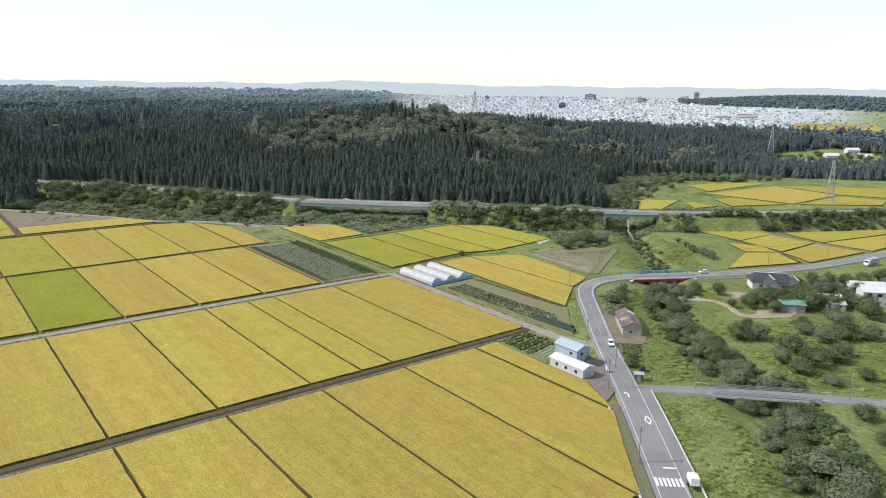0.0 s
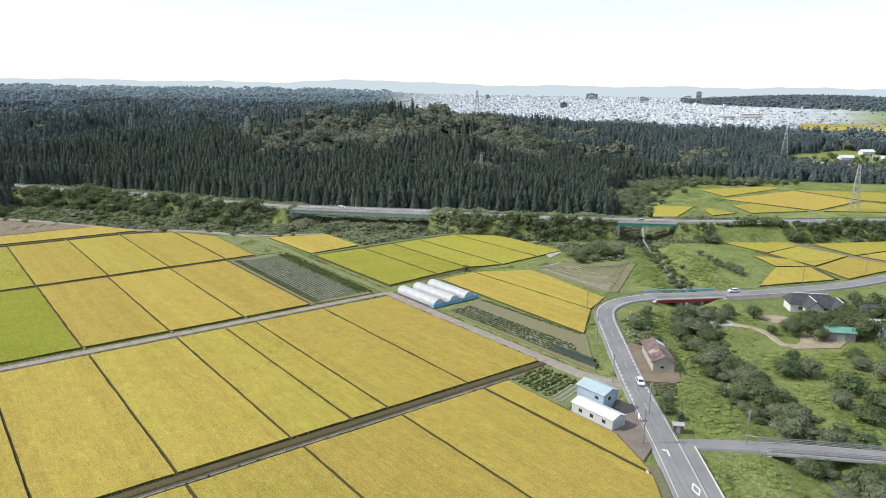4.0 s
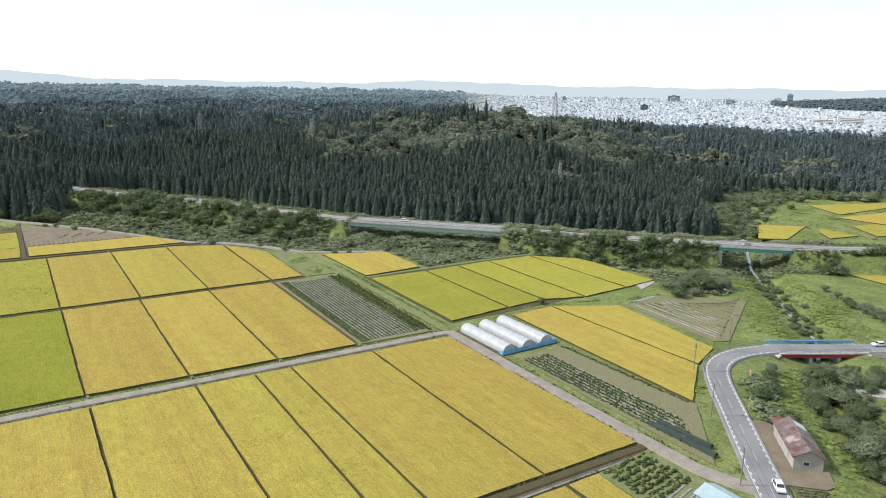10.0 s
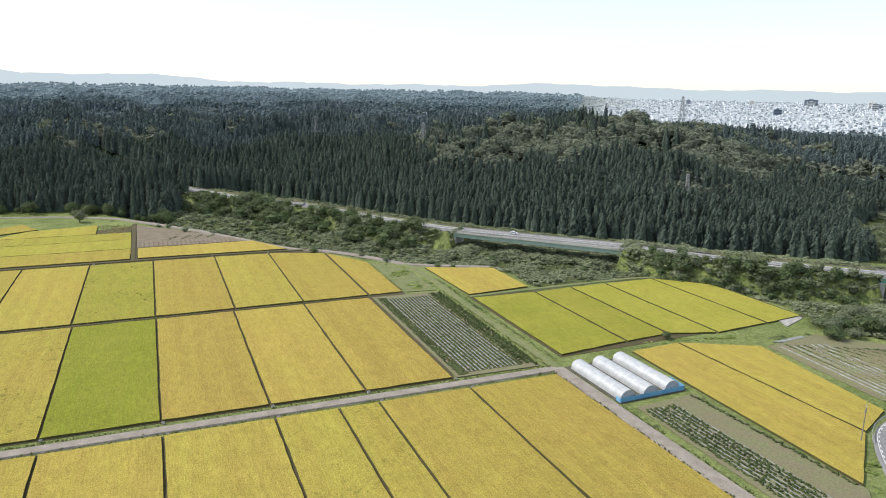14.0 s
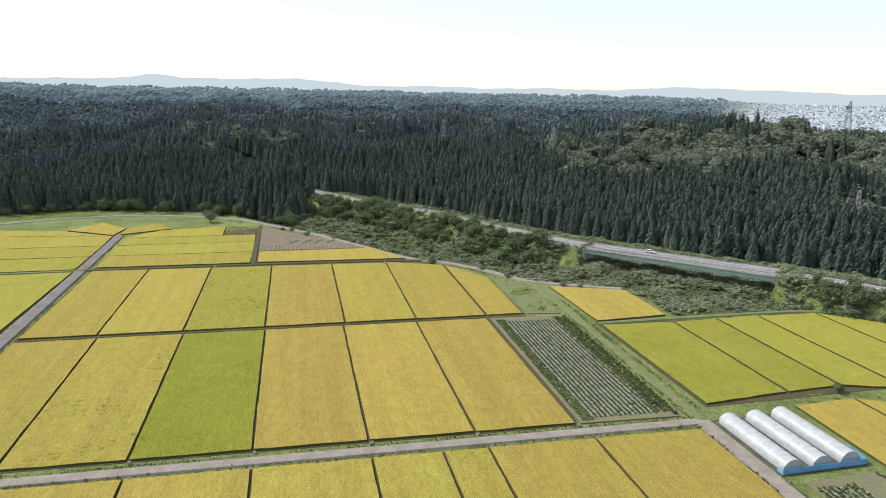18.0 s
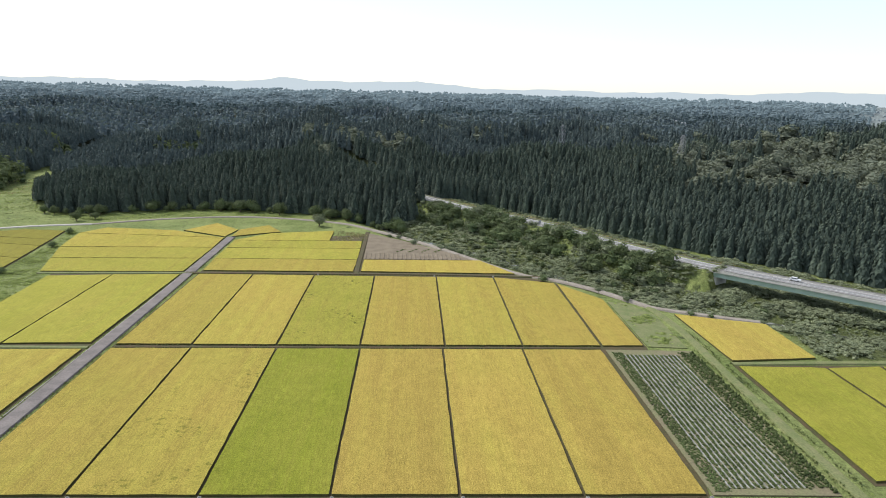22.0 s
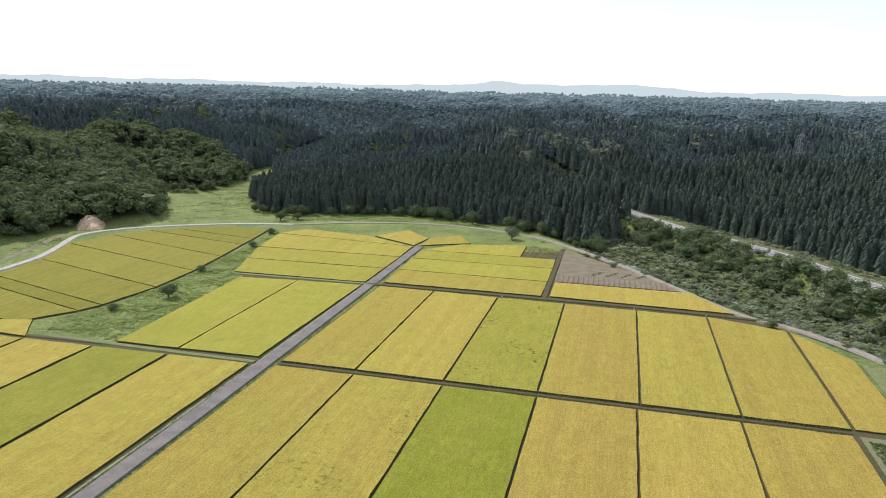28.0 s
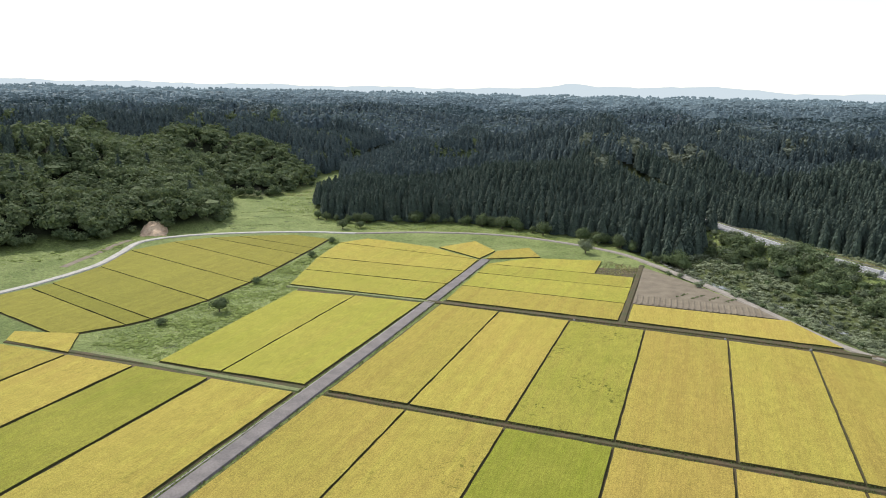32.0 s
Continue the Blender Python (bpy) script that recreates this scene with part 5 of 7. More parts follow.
for k in (0, -1):
    e = span[k]
    part("abutment", Shape().slab([(e[0] - 3.4, e[1] - 4.6), (e[0] + 1.2, e[1] - 3.2), (e[0] + 3.4, e[1] + 4.6), (e[0] - 1.2, e[1] + 3.2)], -4, -0.34), CONCRETE, rb)
for f in (0.36, 0.68):
    p = span[int(f * len(span))]
    part("pier", Shape().slab([(p[0] - 1.9, p[1] - 3.1), (p[0] - 1.1, p[1] - 3.4), (p[0] + 1.9, p[1] + 3.1), (p[0] + 1.1, p[1] + 3.4)], -4.5, -1.4), CONCRETE, rb)
railing("bridge_rail", offset(span, 3.9), 0.15, 1.1, 2.0, BLUE, "blue steel railing on the road bridge", (1.0, 0.65, 0.3), 0.12)
railing("bridge_rail", offset(span, -3.9), 0.15, 1.0, 2.0, STEEL, "grey steel railing on the road bridge", (1.0, 0.55), 0.08)
part("rail_cap", Shape().sweep(offset(span, 3.9, 1.22), box_section(0.5, 0.14), True), BLUE, rb)
for a, b, s in (((208, -77.6), (262, -100), 3.7), ((168, -61.2), (181, -63.6), 3.7), ((150, -68.8), (166, -61.4), 3.9)):
    railing("guard_rail", offset(between(MAIN_ROAD, a, b), s), 0.1, 0.8, 3.0, STEEL, "white steel guard rail beside the road", (0.95, 0.8), 0.1)
# the lane's bridge
span = between(SIDE_ROAD, (105.8, -149.2), (123.8, -167.8))
lb = tagged(new("lane_bridge"), "narrow concrete bridge with grey steel railings", "bridge")
part("deck", Shape().sweep(offset(span, 0, -0.75), box_section(5.0, 0.74), True), CONCRETE, lb)
for k in (0, -1):
    e = span[k]
    part("abutment", Shape().slab([(e[0] - 2.6, e[1] - 1.2), (e[0] - 1.2, e[1] - 2.6), (e[0] + 2.6, e[1] + 1.2), (e[0] + 1.2, e[1] + 2.6)], -4.5, -0.76), CONCRETE, lb)
for s in (-2.4, 2.4):
    railing("bridge_rail", offset(span, s), 0.05, 1.0, 1.6, STEEL, "grey steel railing on the lane bridge", (1.0, 0.6, 0.25), 0.07)
# painted lines
def strip(pts_line, s, w, name, z=0.185, dash=None, parent=main_road, mat=WHITE):
    l = offset(pts_line, s)
    if dash is None:
        part(name, Shape().sweep([(p[0], p[1], z) for p in l], [(w / 2, 0), (w / 2, 0.012), (-w / 2, 0.012), (-w / 2, 0)][::-1], True), mat, parent)
        return
    acc, on, cur = 0.0, True, [l[0]]
    for a, b in zip(l[:-1], l[1:]):
        acc += math.hypot(b[0] - a[0], b[1] - a[1])
        cur.append(b)
        if acc >= (dash[0] if on else dash[1]):
            if on:
                part(name, Shape().sweep([(p[0], p[1], z) for p in cur], [(w / 2, 0), (w / 2, 0.012), (-w / 2, 0.012), (-w / 2, 0)][::-1], True), mat, parent)
            acc, on, cur = 0.0, not on, [b]


EDGE_PAINT = plain("edge_paint", (0.45, 0.45, 0.44), (0.60, 0.60, 0.59), 0.5, 0.8)
whole = between(MAIN_ROAD, (-40, -279), (420, -124), 1.0)
near = between(MAIN_ROAD, (30, -201), (300, -107), 1.0)
for s in (-2.75, 2.75):
    strip(whole, s, 0.15, "edge_line", 0.15, mat=EDGE_PAINT)
WORN = plain("worn_paint", (0.30, 0.30, 0.30), (0.42, 0.42, 0.41), 0.6, 0.8)
strip(between(MAIN_ROAD, (92, -133), (181, -63.6), 1.0), 0, 0.14, "centre_dash", 0.2, (4, 8), mat=WORN)
bend = between(MAIN_ROAD, (104, -119), (180, -63), 0.5)
for s in (-2.45, 2.45):
    strip(bend, s, 0.26, "slow_down_block", 0.16, (0.9, 1.1), mat=EDGE_PAINT)
d = Vector((0.677, 0.736))
nrm = Vector((-d.y, d.x))
def mark(name, u, v, pts):
    """A painted figure at u metres up the road from the crossing, v across."""
    o = Vector((59.4, -169.0)) + d * u + nrm * v
    part(name, Shape().slab([(o.x + d.x * a + nrm.x * b, o.y + d.y * a + nrm.y * b) for a, b in pts], 0.17, 0.19), WHITE, main_road)
for i in range(7):
    mark("crosswalk_bar", 0, 2.4 - 0.8 * i, [(-1.5, -0.22), (1.5, -0.22), (1.5, 0.22), (-1.5, 0.22)])
mark("stop_line", 5.5, -1.3, [(-0.22, -1.3), (0.22, -1.3), (0.22, 1.3), (-0.22, 1.3)])
for u in (27,):
    for a, b in (((-2.2, 0), (0, 0.7)), ((0, 0.7), (2.2, 0)), ((2.2, 0), (0, -0.7)), ((0, -0.7), (-2.2, 0))):
        q = Vector((b[0] - a[0], b[1] - a[1])).normalized()
        mark("diamond_mark", u, -1.2, [(a[0] - q.y * 0.13, a[1] + q.x * 0.13), (b[0] - q.y * 0.13, b[1] + q.x * 0.13), (b[0] + q.y * 0.13, b[1] - q.x * 0.13), (a[0] + q.y * 0.13, a[1] - q.x * 0.13)])
for u, v, sgn in ((41, 1.0, 1),):
    mark("arrow_stem", u, v, [(-1.6, -0.14), (1.0, -0.14), (1.0, 0.14), (-1.6, 0.14)])
    mark("arrow_head", u + 1.2, v + 0.1, [(-0.2, -0.15), (0.2, 0.9), (-0.7, 0.6)])
part("pavement", Shape().sweep(offset([(p[0], p[1], 0.16) for p in between(MAIN_ROAD, (59, -169.5), (89, -136))], -4.4), [(-1.2, -0.5), (-1.2, 0.04), (1.2, 0.04), (1.2, -0.5)][::-1]), ASPHALT, main_road, "narrow asphalt pavement with a kerb")
kerb = part("kerb", Shape().sweep(offset([(p[0], p[1], 0.12) for p in between(MAIN_ROAD, (40, -190), (89, -136))], -5.8), box_section(0.25, 0.35), True), CONCRETE, main_road)
part("kerb", Shape().sweep(offset([(p[0], p[1], -0.25) for p in between(MAIN_ROAD, (40, -190), (82, -144))], 6.6), box_section(0.4, 0.35), True), CONCRETE, main_road, "pale concrete gutter beside the rice")


verge = tagged(part("roadside_soil", Shape().sweep(offset([(p[0], p[1], -0.06) for p in between(MAIN_ROAD, (20, -212), (84, -142))], 5.2), [(-1.5, -0.5), (-1.4, 0.06), (0, 0.0), (1.3, 0.04), (1.4, -0.5)]), plain("roadside_earth", (0.13, 0.115, 0.08), (0.115, 0.125, 0.055), 0.4, 0.95, bump=0.8, fine=2.0, wear=0.35)), "bare weedy soil strip between road and rice field", "verge", kind="structure")
lane_dir = Vector((0.70, -0.715))
for cx, cy, away in ((104.4, -151.6, 1), (107.6, -146.8, 1), (122.0, -169.8, -1), (126.2, -167.6, -1)):
    hr = tagged(new("end_rail"), "short white guard rail at the lane bridge", "railing", "bridge end rails")
    a, b = Vector((cx, cy)), Vector((cx, cy)) - lane_dir * away * 2.6 + Vector((lane_dir.y, -lane_dir.x)) * (0.9 if cy < -150 and cy > -160 or cy < -168 else -0.9)
    part("rail", Shape().beam((a.x, a.y, 0.75), (b.x, b.y, 0.55), 0.13), EDGE_PAINT, hr)
    for q in (a, b):
        part("post", Shape().beam((q.x, q.y, -0.8), (q.x, q.y, 0.7), 0.1), STEEL, hr)


# ---- the highway on its bank ----
hw = [(float(p[0]), float(p[1]), 7.45) for p in smooth_line(HIGHWAY, 6)]
highway = tagged(part("highway", Shape().sweep(hw, [(-5.6, -0.6), (-5.2, 0), (0, 0.08), (5.2, 0), (5.6, -0.6)]), DECK), "grey two-lane highway on a bank and bridges", "road", kind="structure")
part("median_line", Shape().sweep([(p[0], p[1], 7.56) for p in hw], box_section(0.2, 0.02), True), WHITE, highway)
for s in (-4.2, 4.2):
    part("edge_line", Shape().sweep(offset(hw, s, 0.03), box_section(0.2, 0.02), True), WHITE, highway)
part("median_post_row", Shape().sweep(offset(hw, 0.5, 0.05), box_section(0.3, 0.2), True), STEEL, highway)
RAILGREY = plain("weathered_rail", (0.20, 0.19, 0.18), (0.27, 0.26, 0.25), 1, 0.6)
for s in (-5.3, 5.3):
    part("guard_beam", Shape().sweep(offset(hw, s, 0.5), box_section(0.1, 0.26), True), RAILGREY, highway)
for i, ((a, b), mat, depth) in enumerate(((BRIDGES[0], GREENP, 2.1), (BRIDGES[1], TEAL, 1.7))):
    n = 10
    span = [(a[0] + (b[0] - a[0]) * t / n, a[1] + (b[1] - a[1]) * t / n, 0) for t in range(n + 1)]
    br = tagged(new("highway_bridge"), ("long highway bridge with pale green girders" if i == 0 else "highway bridge with teal girders over the creek"), "bridge")
    part("deck", Shape().sweep(offset(span, 0, 6.75), box_section(11.6, 0.55), True), CONCRETE, br)
    for s in (-5.4, 5.4):
        part("parapet", Shape().sweep(offset(span, s * 1.03, 7.2), box_section(0.35, 0.7), True), CONCRETE, br)
    for s in (-4.4, -1.5, 1.5, 4.4):
        part("girder", Shape().sweep(offset(span, s, 6.75 - depth), box_section(0.5, depth), True), mat, br)
    dd = Vector((b[0] - a[0], b[1] - a[1])).normalized()
    nn = Vector((-dd.y, dd.x))
    for t in (0.0, 1.0):
        p = Vector((a[0] + (b[0] - a[0]) * t, a[1] + (b[1] - a[1]) * t))
        w = 1.6
        part("abutment", Shape().slab([tuple(p + nn * u * 5.2 + dd * v * w) for u, v in ((-1, -1), (1, -1), (1, 1), (-1, 1))], -4, 6.72 - depth), CONCRETE, br)
sg = tagged(new("road_sign"), "grey road sign on two posts beside the highway", "sign")
sx, sy = 83.5, 246.0
for k in (-1.3, 1.3):
    part("post", Shape().beam((sx + k * 0.5, sy + k * 0.8, 6.5), (sx + k * 0.5, sy + k * 0.8, 11), 0.16), STEEL, sg)
part("panel", Shape().slab([(sx - 1.0, sy - 1.55), (sx - 0.9, sy - 1.6), (sx + 1.0, sy + 1.55), (sx + 0.9, sy + 1.6)], 9, 11), STEEL, sg)


# ---- pylons, poles and wires ----
def pylon(x, y, z0, height, base, arms=3):
    ob = tagged(new("pylon"), "grey steel lattice power pylon among the trees", "pylon", "power pylons")
    def at(t, i):
        w = base * (1 - t) ** 1.15 / 2 + 0.55
        sx_, sy_ = ((1, 1), (-1, 1), (-1, -1), (1, -1))[i % 4]
        return (sx_ * w, sy_ * w, t * height)
    for i in range(4):
        part("leg", Shape().beam(at(0, i), at(0.6, i), 0.34).beam(at(0.6, i), at(1, i), 0.3), STEEL, ob)
    lat = Shape()
    n = 8
    for k in range(n):
        for i in range(4):
            lat.beam(at(k / n, i), at((k + 1) / n, i + 1), 0.17, 3).beam(at((k + 1) / n, i), at(k / n, i + 1), 0.17, 3).beam(at((k + 1) / n, i), at((k + 1) / n, i + 1), 0.15, 3)
    part("lattice", lat, STEEL, ob)
    for k in range(arms):
        h_ = height * (0.72 + 0.11 * k)
        r = height * 0.13
        for s in (-1, 1):
            part("arm", Shape().beam((0, 0, h_ + 1.3), (s * r, 0, h_), 0.22).beam((0, -0.5, h_), (s * r, 0, h_), 0.2).beam((0, 0.5, h_), (s * r, 0, h_), 0.2), STEEL, ob)
            part("insulator", Shape().beam((s * r, 0, h_), (s * r, 0, h_ - 1.6), 0.16, 6), W_PALE, ob)
    ob.matrix_basis = pose(x, y, z0, 0, 0, 35)
    return ob


def gz(x, y):
    return float(ground_height(np.array([x], float), np.array([y], float))[0])


PYLONS = [(203, 365, 52, 7), (461, 367, 76, 8), (289, 159, 32, 3.2), (701, 150, 42, 7), (466, -18, 31, 5), (165, 585, 49, 6), (-26, 1040, 54, 7)]
for x, y, top, base in PYLONS:
    z = gz(x, y)
    pylon(x, y, z - 0.3, max(top - z, 22), base)


def wire(a, b, sag, parent, w=0.07):
    a, b = Vector(a), Vector(b)
    l = [a.lerp(b, t / 10) - Vector((0, 0, sag * 4 * (t / 10) * (1 - t / 10))) for t in range(11)]
    part("wire", Shape().sweep([tuple(p) for p in l], [(-w / 2, 0), (0, w * 0.8), (w / 2, 0)][::-1], True), DARKNET, parent)


lines = tagged(new("power_lines"), "thin dark power lines between pylons", "power line")
for k in range(3):
    for s in (-1, 1):
        wire((289 + s * 2, 159 + s, 24 + 2.6 * k), (701 + s * 4, 150 + s * 3, 30 + 4 * k), 6, lines, 0.13)
        wire((289 + s * 2, 159 + s, 24 + 2.6 * k), (203 + s * 4, 365 + s * 3, 40 + 4 * k), 4, lines, 0.13)


POLE = plain("concrete_pole", (0.17, 0.165, 0.155), (0.24, 0.23, 0.22), 2, 0.85)


def utility_pole(x, y, height, rot, z=-0.3):
    ob = tagged(new("utility_pole"), "slender grey concrete utility pole beside the road", "utility pole", "utility poles")
    part("pole", Shape().beam((0, 0, -0.5), (0, 0, height), 0.28, 8, 0.17), POLE, ob)
    part("crossarm", Shape().box(-0.9, -0.06, height - 0.7, 0.9, 0.06, height - 0.58), STEEL, ob)
    for u in (-0.8, -0.3, 0.3, 0.8):
        part("insulator", Shape().beam((u, 0, height - 0.58), (u, 0, height - 0.35), 0.1, 6), W_PALE, ob)
    part("transformer", Shape().beam((0.3, 0, height - 2.3), (0.3, 0, height - 1.5), 0.45, 8), POLE, ob)
    ob.matrix_basis = pose(x, y, z, 0, 0, rot)
    return ob


POLES = [(61, -160.5), (85.6, -132.4), (106.4, -107.2), (127.5, -84), (146.5, -63.5), (175.5, -53.5), (214, -72), (250, -88), (290, -96)]
cables = tagged(new("power_cables"), "thin dark cables between the roadside poles", "cable")
for i, (x, y) in enumerate(POLES):
    utility_pole(x, y, 9.5, 40 + 12 * (i % 2))
for a, b in zip(POLES[:-1], POLES[1:]):
    for k in (-0.7, 0.7):
        wire((a[0] + k * 0.6, a[1] - k * 0.6, 8.8), (b[0] + k * 0.6, b[1] - k * 0.6, 8.8), 0.6, cables, 0.045)
for x, y in ((103.5, -146.2), (128.5, -173.5), (143, -190), (98.5, -124.4), (222, -118)):
    utility_pole(x, y, 8.5, 20)


# ---- vehicles ----
TYRE = plain("tyre_rubber", (0.02, 0.02, 0.02), (0.03, 0.03, 0.03), 5, 0.9)
RIM = plain("wheel_rim", (0.4, 0.4, 0.41), (0.5, 0.5, 0.5), 5, 0.4, 0.8)
CARWHITE = Nodes("white_car_paint", 0.25, 0, 0.5).done((0.72, 0.73, 0.74))
CARSILVER = Nodes("silver_car_paint", 0.3, 0.5, 0.5).done((0.5, 0.51, 0.53))
BOXGREY = plain("truck_body", (0.22, 0.26, 0.32), (0.28, 0.32, 0.38), 1, 0.5)
LAMP = Nodes("lamp_glass", 0.1, 0, 0.5).done((0.75, 0.74, 0.7))
TAIL = Nodes("tail_lamp", 0.15, 0, 0.5).done((0.35, 0.02, 0.02))


def wheels(ob, xs, half, r):
    for x in xs:
        for s in (-1, 1):
            w = part("wheel", Shape().beam((x, s * (half - 0.22), r), (x, s * half, r), 2 * r, 14), TYRE, ob)
            part("rim", Shape().beam((x, s * (half - 0.1), r), (x, s * (half + 0.012), r), 1.2 * r, 10), RIM, w)


def car(x, y, rot, paint, label, z=0.17):
    ob = tagged(new("car"), label, "car")
    side = [(-2.0, 0.3), (2.0, 0.3), (2.08, 0.55), (1.95, 0.78), (1.15, 0.9), (0.55, 1.42), (-1.3, 1.46), (-1.95, 1.0), (-2.08, 0.7)]
    n = len(side)
    v = [(a, -0.82, b) for a, b in side] + [(a, 0.82, b) for a, b in side]
    for i, (a, b) in enumerate(side):
        if b > 1.2:
            v[i], v[n + i] = (a, -0.66, b), (a, 0.66, b)
    part("body", Shape().add(v, [tuple(range(n)), tuple(range(2 * n - 1, n - 1, -1))] + [(i, n + i, n + (i + 1) % n, (i + 1) % n) for i in range(n)]), paint, ob)
    part("windscreen", Shape().add([(1.12, -0.7, 0.95), (1.12, 0.7, 0.95), (0.6, 0.6, 1.4), (0.6, -0.6, 1.4), (1.14, -0.7, 0.97), (1.14, 0.7, 0.97), (0.62, 0.6, 1.42), (0.62, -0.6, 1.42)], [(4, 5, 6, 7), (0, 1, 5, 4), (2, 3, 7, 6)]), GLASS, ob)
    part("rear_window", Shape().add([(-1.92, -0.7, 1.04), (-1.92, 0.7, 1.04), (-1.36, 0.6, 1.44), (-1.36, -0.6, 1.44)], [(3, 2, 1, 0)]).add([(-1.95, -0.7, 1.04), (-1.95, 0.7, 1.04), (-1.39, 0.6, 1.46), (-1.39, -0.6, 1.46)], [(3, 2, 1, 0)]), GLASS, ob)
    for s in (-1, 1):
        part("side_window", Shape().add([(-1.6, s * 0.83, 0.95), (0.95, s * 0.83, 0.95), (0.5, s * 0.69, 1.36), (-1.25, s * 0.69, 1.38)], [(0, 1, 2, 3) if s < 0 else (3, 2, 1, 0)]), GLASS, ob)
        part("headlight", Shape().box(1.9, s * 0.62 - 0.16, 0.6, 2.07, s * 0.62 + 0.16, 0.74), LAMP, ob)
        part("tail_light", Shape().box(-2.09, s * 0.66 - 0.12, 0.7, -1.98, s * 0.66 + 0.12, 0.95), TAIL, ob)
    wheels(ob, (-1.25, 1.3), 0.84, 0.3)
    ob.matrix_basis = pose(x, y, z, 0, 0, rot)
    return ob


def truck(x, y, rot, length, body, label, z=0.17, scale=1.0):
    length /= scale
    ob = tagged(new("truck"), label, "truck")
    h = length / 2
    part("cab", Shape().add([(h - 1.7, -1.05, 0.5), (h, -1.05, 0.5), (h, -1.05, 1.5), (h - 0.35, -1.0, 2.5), (h - 1.7, -1.0, 2.5), (h - 1.7, 1.05, 0.5), (h, 1.05, 0.5), (h, 1.05, 1.5), (h - 0.35, 1.0, 2.5), (h - 1.7, 1.0, 2.5)],
                           [(0, 1, 2, 3, 4), (9, 8, 7, 6, 5), (1, 6, 7, 2), (2, 7, 8, 3), (3, 8, 9, 4), (4, 9, 5, 0), (0, 5, 6, 1)]), CARWHITE, ob)
    part("windscreen", Shape().add([(h + 0.01, -0.9, 1.55), (h + 0.01, 0.9, 1.55), (h - 0.3, 0.88, 2.4), (h - 0.3, -0.88, 2.4)], [(0, 1, 2, 3)]), GLASS, ob)
    part("cargo_box", Shape().box(-h, -1.15, 0.95, h - 1.85, 1.15, 3.1), body, ob)
    part("chassis", Shape().box(-h, -0.8, 0.55, h - 1.7, 0.8, 0.93), TYRE, ob)
    wheels(ob, (-h + 1.2, h - 1.0) if length < 9 else (-h + 1.2, -h + 2.3, h - 1.0), 1.08, 0.45)
    ob.matrix_basis = pose(x, y, z, 0, 0, rot) @ Matrix.Scale(scale, 4)
    return ob


car(111.6, -112.0, 228, CARWHITE, "white hatchback on the country road")
car(213.5, -79.0, 152, CARWHITE, "white car just past the road bridge")
car(301, -112, 175, CARSILVER, "silver car parked beside the truck")
truck(290.5, -114.6, 170, 7.5, BOXGREY, "blue-grey box truck parked beside the road", -0.1)
truck(62.4, -172.2, 47, 3.6, CARWHITE, "small white truck at the pedestrian crossing", 0.17, 0.72)
car(165, 138.5, -46, CARWHITE, "white car on the highway bridge", 7.55)
car(276, 12.5, 137, CARSILVER, "silver car on the highway bridge", 7.55)
tractor = tagged(new("field_sprayer"), "small dark machine parked on the verge", "machine")
part("drum", Shape().beam((102.6, -130.6, 0.6), (103.8, -129.6, 0.6), 1.3, 12), DARKNET, tractor)
part("mast", Shape().beam((103.4, -130, 0.6), (103.4, -130, 3.4), 0.16, 6), DARKNET, tractor)
part("base", Shape().slab([(102.2, -131.2), (104.4, -129.4), (103.6, -128.6), (101.6, -130.4)], -0.35, 0.05), DARKNET, tractor)
board = tagged(new("notice_board"), "small white notice board on posts in the yard", "sign")
part("panel", Shape().slab([(93.2, -125.7), (93.9, -124.8), (93.84, -124.74), (93.14, -125.64)], 0.7, 2.0), WHITE, board)
for p in ((93.2, -125.66), (93.86, -124.8)):
    part("post", Shape().beam((*p, -0.4), (*p, 2.05), 0.09), STEEL, board)
board = tagged(new("roadside_sign"), "faded red roadside board leaning in the grass", "sign")
part("panel", Shape().slab([(156.8, -74.4), (158.6, -72.6), (158.5, -72.5), (156.7, -74.3)], 0.2, 1.5), plain("faded_red_board", (0.35, 0.15, 0.14), (0.45, 0.3, 0.28), 1, 0.7), board)
for p in ((156.9, -74.35), (158.5, -72.65)):
    part("post", Shape().beam((*p, -0.5), (*p, 1.5), 0.1), STEEL, board)


# ---- water, scar, hedges ----
cr = smooth_line(CREEK[2:], 4)
tagged(part("creek", Shape().sweep([(p[0] + 0.6 * math.sin(i * 0.7), p[1], -3.3) for i, p in enumerate(cr)], [(-0.65, 0), (0, 0.02), (0.65, 0)]), WATER, label="shallow pale creek between grassy banks"), category="water", kind="structure")
tagged(part("west_ditch", Shape().sweep([(p[0], p[1], -0.33) for p in smooth_line([(-258.5, 208), (-256.5, 197), (-250.5, 180), (-246.5, 166), (-242, 152)], 3)], [(-1.7, 0.05), (-1.1, 0.0), (0, 0.02), (1.1, 0.0), (1.7, 0.05)]), EARTH, label="muddy brown ditch below the western wood"), category="ditch", kind="structure")
cr = smooth_line(NORTH_CREEK, 4)
tagged(part("creek_arm", Shape().sweep([(p[0], p[1], -2.65) for p in cr], [(-2.0, 0), (0, 0.02), (2.0, 0)]), WATER, label="small creek under bushes"), category="water", kind="structure")
weir = tagged(part("weir", Shape().slab([(316, 44), (322, 40), (327, 50), (320, 55)], -3, -1.2), ROCKY), "pale stone weir in the creek below the wood", "weir")
s = Shape()
r = np.random.default_rng(9)
n, m = 9, 7
